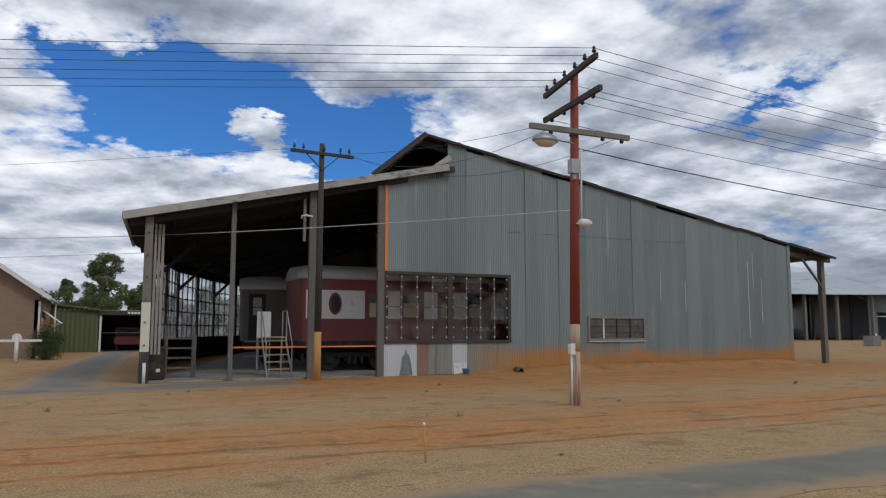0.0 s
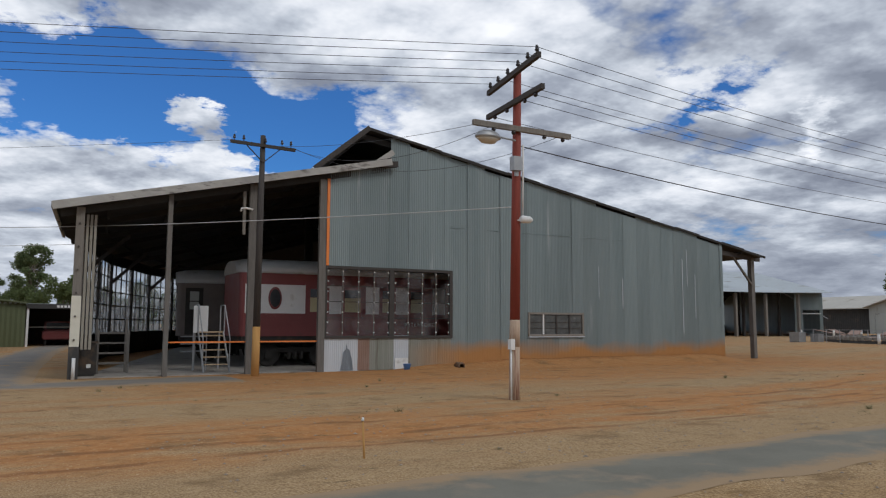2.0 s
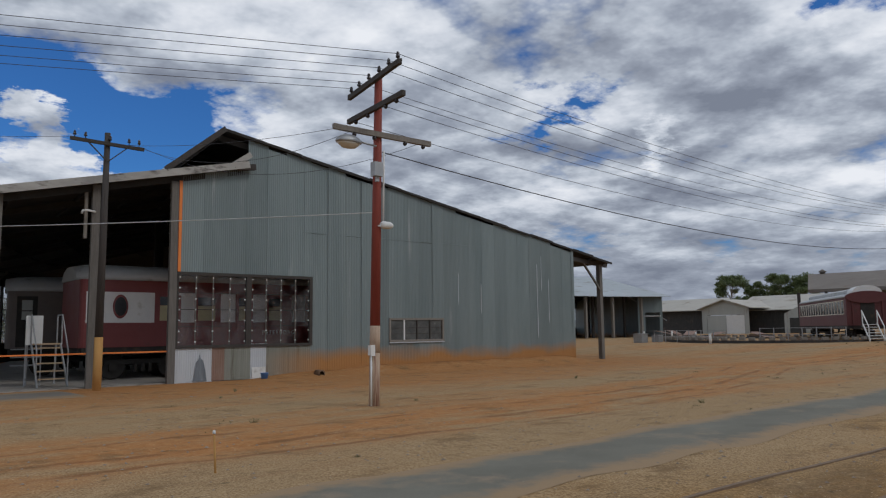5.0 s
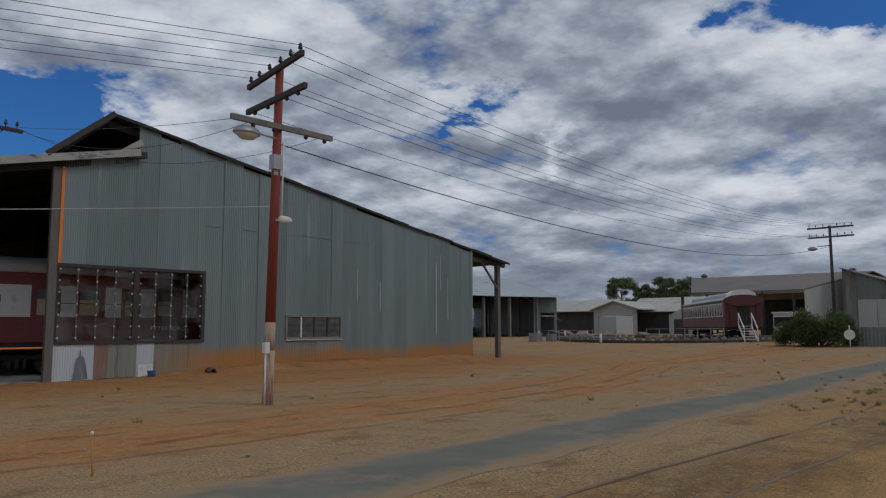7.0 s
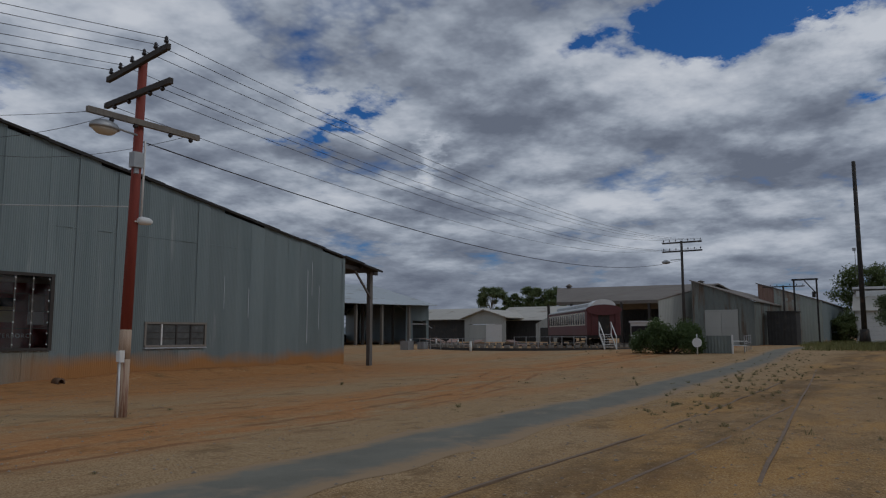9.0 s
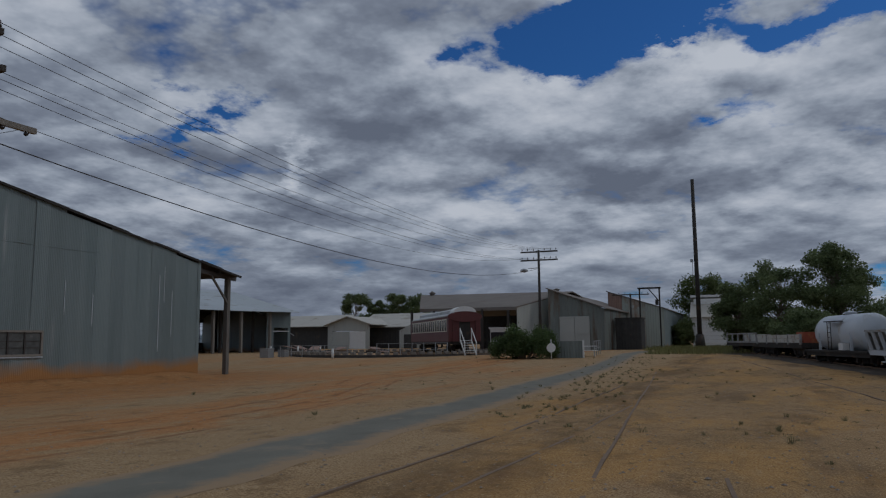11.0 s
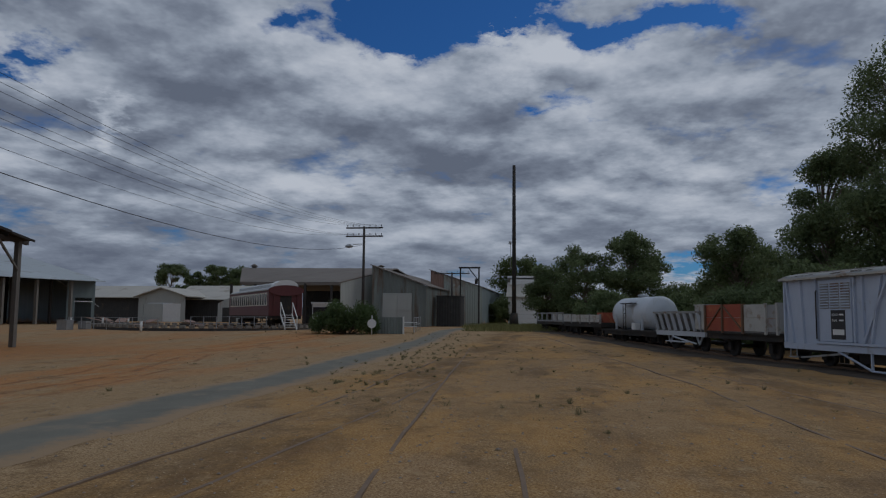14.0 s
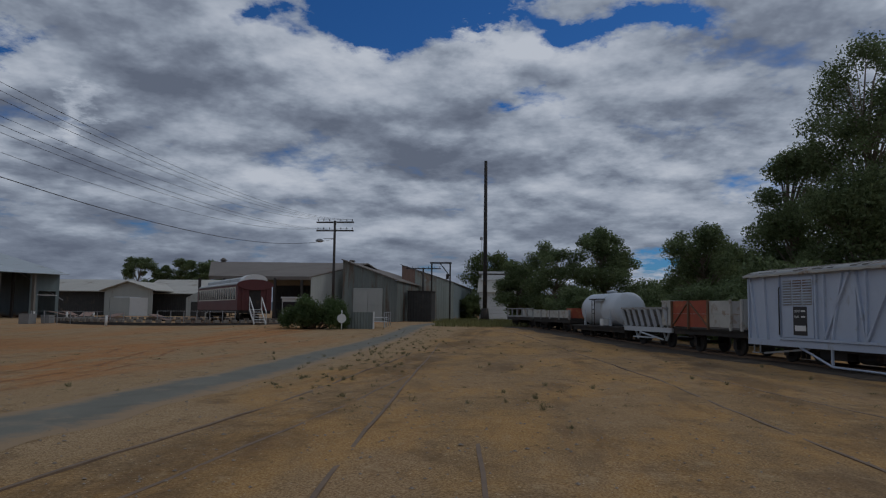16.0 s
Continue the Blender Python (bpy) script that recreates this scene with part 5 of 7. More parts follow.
door = pbox("door", (-8.15, -7.45, -1.375, -1.34, 1.15, 3.1), UNDER, dark, "dark side door")
pbox("pane", (-7.98, -7.62, -1.385, -1.375, 2.2, 2.95), WALL_PALE, door, "pale frosted glass")
pbox("pane_bar", (-7.98, -7.62, -1.392, -1.385, 2.52, 2.56), UNDER, door)
for k in range(3):
    pbox("step", (-8.3, -7.3, -1.75 + 0.12 * k, -1.4 + 0.08 * k, 0.45 + 0.3 * k, 0.49 + 0.3 * k), STEEL, dark)
for k in range(5):
    w_ = pbox("window", (-6.6 + k * 1.6, -5.6 + k * 1.6, -1.37, -1.34, 2.1, 2.95), UNDER, dark)
    pbox("pane", (-6.5 + k * 1.6, -5.7 + k * 1.6, -1.376, -1.37, 2.18, 2.88), DARK_GLASS, w_)

# clerestory carriage on the turntable
CAR_YAW = math.degrees(math.atan2(10.55, 15))
near_end = Vector((57.2, 20.95, 0.55))
mid = near_end + Vector((math.cos(radians(CAR_YAW)), math.sin(radians(CAR_YAW)), 0)) * 8.6
tt = thing("railway_carriage", pose(mid.x, mid.y, 0.62, 0, 0, CAR_YAW), "old maroon clerestory-roofed railway carriage standing on the turntable", "carriage")
carriage_shell(tt, 17.2, 1.35, 0.95, 2.95, 3.3, MAROON_OLD, CAR_ROOF, 0.08)
bm = bmesh.new()
extrude_poly(bm, [(-0.62, 3.15), (0.62, 3.15), (0.62, 3.52), (0.35, 3.66), (0, 3.71), (-0.35, 3.66), (-0.62, 3.52)], 15.2, pose(7.6, 0, 0, 0, 0, 90))
part("clerestory", bm, CAR_ROOF, tt, "raised clerestory roof")
bm = bmesh.new()
extrude_poly(bm, arched(0.95, 3.2, 3.78), 1.5, pose(-7.25, 0, 0, 0, 0, 90))
part("roof_end", bm, WHITE, tt, "white-painted rounded end of the clerestory")
bm = bmesh.new()
lathe(bm, (-8.55, 0, 2.95), [(1.42, -0.25), (1.42, 0.1)], 24, "x")
bmesh.ops.scale(bm, vec=(1, 1, 0.3), verts=bm.verts, space=Matrix.Translation((0, 0, -2.95)))
part("end_hood", bm, MAROON_OLD, tt, "maroon arched end hood")
for k in range(17):
    x = -7.9 + k * 0.94
    w = pbox("window", (x, x + 0.78, 1.352, 1.362, 1.75, 2.78), CREAM, tt, "cream-framed carriage window")
    pbox("pane", (x + 0.11, x + 0.67, 1.362, 1.368, 1.82, 2.7), DARK_GLASS, w)
pbox("waist_rail", (-8.5, 8.5, 1.352, 1.375, 1.6, 1.66), MAROON_OLD, tt)
for y in (-0.95, 0.95):
    pbox("end_post", (-8.72, -8.6, y - 0.06, y + 0.06, 0.95, 2.9), MAROON_OLD, tt)
# the shaded porch recess is drawn as a near-black plate on the end
pbox("door", (-8.64, -8.6, -0.45, 0.45, 1.0, 2.8), UNDER, tt, "dark plate standing for the shaded end recess")
for x in (-6.1, 6.1):
    bogie(tt, x, 1.067, 0.38, 1.7, 0.0)
st = thing("white_steps", pose(near_end.x - 0.9, near_end.y - 0.55, 0.5, 0, 0, CAR_YAW), "white-painted timber steps with handrails up to the carriage end", "steps")
for k in range(6):
    pbox("tread", (-1.0 + k * 0.26, -0.76 + k * 0.26, -0.42, 0.42, 0.16 + k * 0.19, 0.2 + k * 0.19), WHITE, st)
for s in (-1, 1):
    pbeam("stringer", (-1.05, s * 0.45, 0.0), (0.55, s * 0.45, 1.2), 0.05, 0.16, WHITE, st)
    pbeam("handrail", (-1.05, s * 0.47, 0.95), (0.5, s * 0.47, 2.1), 0.06, 0.06, WHITE, st)
    pbeam("handrail_post", (-1.0, s * 0.47, 0.0), (-1.0, s * 0.47, 1.0), 0.06, 0.06, WHITE, st)
    pbeam("handrail_post", (0.45, s * 0.47, 1.0), (0.45, s * 0.47, 2.08), 0.06, 0.06, WHITE, st)

# turntable pit ring and its rails
tb = thing("turntable", pose(60.5, 28.5, 0), "turntable pit with a timber kerb round it", "turntable")
bm = bmesh.new()
box(bm, -0.2, 0.2, -0.14, 0.14, -0.02, 0.2)
bmesh.ops.bevel(bm, geom=bm.edges[:], offset=0.02, segments=1, affect="EDGES")
block = mesh_of(bm, "kerb_block", TIMBER)
# no pit is dug; this dark ring is added in its place
bm = bmesh.new()
lathe(bm, (0, 0, 0), [(9.3, 0.3), (9.3, 0.6), (9.5, 0.6), (9.5, 0.3)], 96, cap=False)
part("pit_wall", bm, TIMBER_DARK, tb, "dark ring standing for the turntable's dark pit")
for k in range(88):
    a = 2 * math.pi * k / 88
    ob = new("kerb_block", block)
    ob.parent = tb
    ob.matrix_local = pose(9.4 * math.cos(a), 9.4 * math.sin(a), 0.61 + 0.04 * random.random(), 0, 0, math.degrees(a) + 90 + random.uniform(-3, 3))
for k in (-1, 1):
    a = radians(CAR_YAW)
    n_ = Vector((-math.sin(a), math.cos(a), 0)) * 0.53 * k
    pbeam("deck_rail", Vector((-9 * math.cos(a) - 0.0, -9 * math.sin(a) - 0.9, 0.58)) + n_, Vector((9 * math.cos(a), 9 * math.sin(a) - 0.9, 0.58)) + n_, 0.08, 0.1, RAIL, tb)

# wagons on the siding
SX, SY, SA = 23.5, -10.4, 16.2
sd, sn = Vector((math.cos(radians(SA)), math.sin(radians(SA)), 0)), Vector((-math.sin(radians(SA)), math.cos(radians(SA)), 0))


def siding(s, z=None):
    p = Vector((SX, SY, 0)) + sd * s - sn * 0.62
    return pose(p.x, p.y, rise(p.x) if z is None else z, 0, 0, SA)


strip("siding_ballast", [tuple((siding(q) @ Vector((0, 0, 0)))[:2]) for q in (-16, 0, 15, 30, 45)], 1.9, 0.05, BALLAST, "dark oily ballast with weeds under the siding, wagon shade in its colour", "ballast", wobble=0.5)
for k in (-1, 1):
    bm = bmesh.new()
    for i in range(-10, 55):
        a, b = (siding(s) @ Vector((0, 0.53 * k, 0.07)) for s in (i, i + 1))
        beam(bm, a, b, 0.07, 0.12)
    tagged(part("siding_rail", bm, RAIL), "rusty siding rail under the parked wagons", "rail", "siding rails", "structure")


def planked_side(ob, x0, x1, y, z0, z1, n, material, name="board"):
    h = (z1 - z0) / n
    for i in range(n):
        pbox(name, (x0, x1, y - 0.02, y + 0.02, z0 + i * h + 0.008, z0 + (i + 1) * h - 0.004), material, ob)


def underframe(ob, length, half, z, material=UNDER):
    bm = bmesh.new()
    for s in (-1, 1):
        box(bm, -length / 2, length / 2, s * half - 0.06, s * half + 0.06, z - 0.22, z)
    for x in np.linspace(-length / 2 + 0.06, length / 2 - 0.06, 5):
        box(bm, x - 0.06, x + 0.06, -half, half, z - 0.2, z - 0.01)
    part("underframe", bm, material, ob)
    for e in (-1, 1):
        for s in (-1, 1):
            bm = bmesh.new()
            lathe(bm, (e * length / 2, s * 0.5, z - 0.1), [(0.05, 0), (0.05, e * 0.25), (0.16, e * 0.26), (0.16, e * 0.3)], 12, "x")
            part("buffer", bm, UNDER, ob)


def four_wheels(ob, wb, r=0.4, gauge=1.067):
    for e in (-1, 1):
        wheelset("wheel", ob, e * wb / 2, gauge, r, 0.1)
        for s in (-1, 1):
            bm = bmesh.new()
            y = s * (gauge / 2 + 0.16)
            box(bm, e * wb / 2 - 0.12, e * wb / 2 + 0.12, y - 0.06, y + 0.08, 0.35, 0.68)
            beam(bm, (e * wb / 2 - 0.5, y, 0.82), (e * wb / 2, y, 0.72), 0.07, 0.06), beam(bm, (e * wb / 2, y, 0.72), (e * wb / 2 + 0.5, y, 0.82), 0.07, 0.06)
            part("axlebox", bm, UNDER, ob)


# louvred van: body shell of framed grey sheets
van = thing("louvred_van", siding(-0.2, 0.0), "pale grey louvred goods van with a split curling roof edge", "wagon")
V = 1.2
pbox("body", (-5.3, 5.35, -V, V, 0.78, 2.95), VAN_GREY, van)
pbox("sill", (-5.35, 5.4, V - 0.02, V + 0.05, 0.64, 0.84), VAN_GREY, van, "grey sill, peeling to white at the corner")
bm = bmesh.new()
rows = [[bm.verts.new((x, y, z)) for y, z in arched(V + 0.12, 2.93, 3.22)] for x in np.linspace(-5.45, 5.5, 30)]
for a, b in zip(rows, rows[1:]):
    for i in range(len(a) - 1):
        bm.faces.new((a[i], a[i + 1], b[i + 1], b[i])).smooth = True
bm.faces.new(rows[0]), bm.faces.new(rows[-1])
for r in rows:
    for v in r:
        v.co.z += 0.02 * noise.noise((v.co.x * 3, v.co.y * 2, 0))
part("roof", bm, WAGON_GREY, van, "weathered boarded roof")
bm = bmesh.new()
for k in range(36):
    x = -5.4 + k * 0.302
    beam(bm, (x, V + 0.14, 2.96 + 0.03 * random.random()), (x + 0.31, V + 0.14, 2.96 + 0.03 * random.random()), 0.05, 0.07)
part("roof_edge", bm, WAGON_WHITE, van, "splintered pale roof edge")
for k in range(46):
    x = -5.42 + k * 0.237
    y, z = V + 0.02 - 0.16 * random.random(), 3.06
    bm = bmesh.new()
    beam(bm, (x + 0.1, y, z + 0.03 * random.random()), (x + 0.1 + 0.05 * random.uniform(-1, 1), 0.3, 3.235 + 0.02 * random.random()), 0.22, 0.025)
    part("roof_board", bm, ROOF_BOARD, van)


def stud(x0, x1, z0=0.84, z1=2.9, w=0.09):
    pbeam("stanchion", (x0, V + 0.035, z0), (x1, V + 0.035, z1), w, 0.07, VAN_GREY, van)


for x in (5.3, 3.55, 1.72, 0.0, -1.75, -3.5, -5.25):
    stud(x, x)
stud(4.85, 5.2), stud(4.25, 4.4)
for x in (1.55, -0.2, -1.95, -3.7):
    stud(x - 0.15, x - 1.3), stud(x - 0.2, x - 0.2)
stud(1.05, 0.55), stud(-0.35, 0.0)
dr = pbox("door", (1.85, 3.4, V + 0.005, V + 0.05, 0.95, 2.85), VAN_GREY, van, "sliding door with louvres")
for c in range(3):
    for k in range(9):
        z = 2.02 + k * 0.085
        bm = bmesh.new()
        box(bm, -0.2, 0.2, -0.012, 0.03, -0.01, 0.01, pose(2.12 + c * 0.5, V + 0.06, z, -35))
        part("slat", bm, VAN_GREY, dr)
    # darker grey board colours in the shade between the slats
    pbox("louvre_backing", (1.9 + c * 0.5, 2.34 + c * 0.5, V + 0.05, V + 0.053, 1.96, 2.76), WAGON_GREY, dr)
pl = pbox("number_plate_board", (2.15, 2.82, V + 0.05, V + 0.062, 1.02, 1.92), BLACK_PLATE, dr, "black stencil board")
for z, x0, x1, h in ((1.78, 2.22, 2.42, 0.05), (1.6, 2.22, 2.42, 0.05), (1.24, 2.2, 2.74, 0.17)):
    pbox("stencil_bar", (x0, x1, V + 0.062, V + 0.066, z - h / 2, z + h / 2), WHITE, pl)
for word, z in (("LOAD", 1.74), ("TARE", 1.56)):
    stencil(word, 0.105, pose(2.77, V + 0.064, z, 90, 0, 180), pl, WHITE)
bm = bmesh.new()
sweep(bm, [(3.5, V + 0.1, 1.0), (3.5, V + 0.1, 2.5), (3.45, V + 0.1, 2.55)], 0.02)
part("door_bolt", bm, UNDER, dr)
pbox("door_track", (-1.2, 3.6, V + 0.04, V + 0.1, 0.86, 0.93), VAN_GREY, van, "bottom door track")
bm = bmesh.new()
sweep(bm, [(2.6, V, 0.64), (1.1, V, 0.14), (-2.8, V, 0.1), (-4.4, V, 0.64)], 0.035, 6)
beam(bm, (1.1, V, 0.16), (1.1, V, 0.66), 0.06, 0.06), beam(bm, (-2.8, V, 0.12), (-2.8, V, 0.66), 0.06, 0.06)
part("truss_rod", bm, VAN_GREY, van, "grey truss rod")
underframe(van, 10.6, 1.0, 0.78)
bm = bmesh.new()
lathe(bm, (0.2, 0.55, 0.45), [(0.05, -0.5), (0.2, -0.46), (0.2, 0.4), (0.05, 0.44)], 14, "x")
part("brake_cylinder", bm, UNDER, van)
for x0, x1, z in ((-1.9, -0.6, 0.36), (0.8, 2.0, 0.32)):
    pbox("equipment_box", (x0, x1, 0.5, 0.95, z, 0.7), UNDER, van)
pbeam("brake_lever", (2.2, V - 0.05, 0.6), (4.6, V - 0.05, 0.36), 0.03, 0.06, WAGON_GREY, van)
for x in (4.95, -4.9):
    pbox("step_iron", (x - 0.2, x + 0.2, V - 0.08, V + 0.06, 0.34, 0.38), WAGON_GREY, van)
    for k in (-0.18, 0.18):
        pbox("step_hanger", (x + k - 0.02, x + k + 0.02, V - 0.03, V, 0.38, 0.66), WAGON_GREY, van)
for x in (3.2, -3.4):
    bogie(van, x, 1.067, 0.36, 1.5, 0.1)

# open wagon: one red door, pale steel ends
ow = thing("open_wagon", siding(8.35), "open goods wagon with rust-red doors between weathered white panels", "wagon")
W = 1.15
for s in (-1, 1):
    planked_side(ow, -0.35, 2.72, s * W, 1.12, 2.2, 2, WAGON_RED, "door_plate")
    planked_side(ow, -1.95, -0.35, s * W, 1.15, 2.17, 2, WAGON_WHITE, "side_plate")
    planked_side(ow, -2.72, -1.95, s * W, 1.15, 2.14, 2, WAGON_GREY, "side_plate")
for e in (-1, 1):
    pbox("end_plate", (e * 2.72 - 0.03, e * 2.72 + 0.03, -W, W, 1.12, 2.2), WAGON_WHITE, ow)
for x in (2.7, 1.25, -0.33, -1.95, -2.7):
    pbox("stanchion", (x - 0.05, x + 0.05, W + 0.02, W + 0.09, 1.05, 2.2), RAIL if x > -0.4 else WAGON_WHITE, ow)
for a, b in ((2.6, 1.35), (-0.25, 1.15)):
    pbeam("door_brace", (a, W + 0.04, 1.2), (b, W + 0.04, 2.1), 0.05, 0.05, RAIL, ow)
pbox("floor", (-2.72, 2.72, -W, W, 1.02, 1.1), UNDER, ow)
underframe(ow, 5.5, 1.0, 1.03)
four_wheels(ow, 3.0, 0.43)
box_end = thing("white_bin", siding(11.75), "plain white plate bin standing on the ballast wagon end", "bin")
pbox("bin_body", (-0.42, 0.42, 0.1, 1.12, 1.12, 2.18), WAGON_WHITE, box_end)
pbox("bin_rim", (-0.45, 0.45, 0.07, 1.15, 2.14, 2.2), WAGON_WHITE, box_end)

hp = thing("ballast_hopper_wagon", siding(13.9), "pale grey ballast hopper wagon with slanting side ribs", "wagon")
for s in (-1, 1):
    bm = bmesh.new()
    vs = [bm.verts.new(p) for p in ((-2.3, s * 0.55, 1.05), (2.5, s * 0.55, 1.05), (2.5, s * 1.2, 1.82), (-2.3, s * 1.2, 1.82))]
    bm.faces.new(vs)
    bmesh.ops.solidify(bm, geom=bm.faces[:], thickness=0.03)
    part("hopper_side", bm, WAGON_GREY, hp)
    pbox("rim", (-2.35, 2.55, s * 1.2 - 0.05, s * 1.2 + 0.05, 1.78, 1.88), WAGON_GREY, hp)
    for k in range(8):
        x = -2.2 + k * 0.66
        pbeam("rib", (x - 0.05, s * 1.05, 1.0), (x, s * 1.24, 1.8), 0.06, 0.14, TANK_PAINT, hp)
for x in (-2.3, 2.5):
    pbox("end_plate", (x - 0.03, x + 0.03, -1.15, 1.15, 1.0, 1.85), WAGON_GREY, hp)
for s in (-1, 1):
    pbox("solebar", (-2.5, 2.7, s * 1.0 - 0.05, s * 1.0 + 0.05, 0.76, 0.98), TANK_PAINT, hp)
    pbeam("brake_lever", (-1.8, s * 1.1, 0.45), (0.6, s * 1.1, 0.72), 0.05, 0.06, TANK_PAINT, hp)
    pbeam("step_board", (-0.9, s * 1.15, 0.5), (1.1, s * 1.15, 0.5), 0.2, 0.05, TANK_PAINT, hp)
    for x in (-1.5, 1.5):
        pbeam("w_iron", (x - 0.3, s * 0.8, 0.8), (x, s * 0.8, 0.4), 0.06, 0.08, TANK_PAINT, hp)
        pbeam("w_iron", (x + 0.3, s * 0.8, 0.8), (x, s * 0.8, 0.4), 0.06, 0.08, TANK_PAINT, hp)
underframe(hp, 5.0, 0.6, 0.98)
four_wheels(hp, 3.0, 0.4)

tk = thing("tank_wagon", siding(20.3), "pale grey cylindrical tank wagon on a dark flat frame", "wagon")
bm = bmesh.new()
lathe(bm, (0, 0, 1.66), [(0.3, -2.3), (0.7, -2.23), (0.88, -2.08), (0.92, -1.95), (0.92, -0.3), (0.932, -0.28), (0.932, -0.22), (0.92, -0.2), (0.92, 2.75), (0.88, 2.9), (0.7, 3.05), (0.3, 3.12)], 36, "x")
part("tank", bm, TANK_PAINT, tk)
bm = bmesh.new()
lathe(bm, (0.4, 0, 2.56), [(0.26, 0), (0.26, 0.1), (0.3, 0.1), (0.3, 0.14), (0.05, 0.18)], 16)
part("manhole", bm, TANK_PAINT, tk)
for x in (2.2, -1.6):
    for s in (-1, 1):
        pbeam("saddle", (x, s * 0.9, 0.76), (x, s * 0.9, 1.66), 0.12, 0.06, TANK_PAINT, tk)
bm = bmesh.new()
for x in (0.35, 0.75):
    tube(bm, (x, 1.05, 0.78), (x, 1.05, 2.25), 0.02)
for k in range(6):
    tube(bm, (0.35, 1.05, 0.95 + k * 0.24), (0.75, 1.05, 0.95 + k * 0.24), 0.015)
box(bm, -0.6, 1.0, 0.8, 1.12, 2.2, 2.25)
part("ladder", bm, UNDER, tk)
pbox("valve_box", (-1.1, -0.6, 0.8, 1.1, 0.8, 1.15), WHITE, tk)
pbox("deck", (-3.75, 3.9, -1.15, 1.15, 0.68, 0.78), UNDER, tk)
underframe(tk, 7.6, 1.0, 0.7)
for x in (-2.5, 2.5):
    bogie(tk, x, 1.067, 0.3, 1.5, 0.08)

lw = thing("dropside_wagon", siding(28.7), "low dropside wagon with weathered white boards", "wagon")
for s in (-1, 1):
    for k in range(4):
        planked_side(lw, -3.9 + k * 1.95, -2.0 + k * 1.95, s * 1.1, 0.95, 1.42, 2, WAGON_WHITE)
    for k in range(5):
        pbox("stanchion", (-3.97 + k * 1.95, -3.88 + k * 1.95, s * 1.1 - 0.06, s * 1.1 + 0.06, 0.85, 1.45), WAGON_GREY, lw)
pbox("floor", (-3.95, 3.95, -1.1, 1.1, 0.86, 0.94), UNDER, lw)
pbox("rust_load", (-3.6, -2.5, -0.8, 0.8, 0.94, 1.55), WAGON_RED, lw, "rusty sheet load")
underframe(lw, 7.9, 1.0, 0.86)
for x in (-2.6, 2.6):
    bogie(lw, x, 1.067, 0.34, 1.4, 0.05)
fw = thing("flat_wagon", siding(36.6), "far grey flat wagon with end stanchions and odd loads", "wagon")
pbox("floor", (-3.8, 3.8, -1.1, 1.1, 0.82, 0.92), WAGON_GREY, fw)
for k in range(6):
    pbox("stanchion", (-3.75 + k * 1.45, -3.65 + k * 1.45, 1.04, 1.12, 0.9, 1.5), WAGON_GREY, fw)
pbox("rail_bar", (-3.8, 3.8, 1.04, 1.1, 1.42, 1.5), WAGON_GREY, fw)
pbox("crate", (-1.0, 0.8, -0.7, 0.6, 0.92, 1.4), WAGON_WHITE, fw)
underframe(fw, 7.6, 1.0, 0.82)
for x in (-2.5, 2.5):
    bogie(fw, x, 1.067, 0.34, 1.4, 0.05)


# ---- far sheds ----
def roof_slab(bm, pts, t=0.12):
    slab(bm, pts, t)


def ribbed(name, p, q, z0, z1a, z1b, material, parent, label="", pitch=0.3):
    """An upright wall from p to q with coarse ribs; its top runs from z1a to z1b."""
    p, q = Vector((*p, 0)), Vector((*q, 0))
    ln = (q - p).length
    k = max(2, int(ln / (pitch / 2)))
    nrm = Vector(((q - p).y, -(q - p).x, 0)).normalized() * 0.02
    vs, fs = [], []
    for i in range(k + 1):
        c = p.lerp(q, i / k) + (nrm if i % 2 else -nrm)
        vs += [(c.x, c.y, z0), (c.x, c.y, z1a + (z1b - z1a) * i / k)]
        if i:
            fs.append((2 * i - 2, 2 * i, 2 * i + 1, 2 * i - 1))
    me = bpy.data.meshes.new(name)
    me.from_pydata(vs, [], fs)
    me.materials.append(material)
    ob = new(name, me)
    ob.parent = parent
    return tagged(ob, label)


g = thing("goods_shed", pose(0, 0, 0), "broad open-sided goods shed with a weathered brown iron roof", "building")
bm = bmesh.new()
slab(bm, [(75, 22.0, 5.1), (88, 18.9, 7.35), (92, 40.5, 7.75), (79, 34.8, 5.3)], 0.12)
slab(bm, [(88, 18.9, 7.35), (100, 16.5, 5.1), (104, 38, 5.1), (92, 40.5, 7.75)], 0.12)
part("roof", bm, ROOF_BROWN, g, "brown weathered iron roof")
ribbed("end_wall", (75.3, 22.0), (83, 20.1), 0.5, 5.0, 6.4, WALL_PALE, g, "pale grey end wall")
ribbed("back_wall", (96, 18), (100, 35), 0.5, 5, 5, DARK_IRON, g)
for k in range(5):
    x, y = 75.4 + k * 0.9, 23.0 + k * 3.2
    pbox("post", (x - 0.12, x + 0.12, y - 0.12, y + 0.12, 0.4, 5.0), TIMBER_DARK, g)
pbeam("eaves_beam", (75, 22.0, 4.9), (79, 34.7, 5.1), 0.15, 0.3, ROOF_BROWN, g)
for x, y, z, h in ((88.5, 21, 7.3, 0.5), (91.5, 38.6, 7.3, 0.9)):
    bm = bmesh.new()
    lathe(bm, (x, y, z), [(0.3, 0), (0.3, h * 0.6), (0.5, h * 0.65), (0.1, h)], 10)
    part("roof_vent", bm, ROOF_BROWN, g)

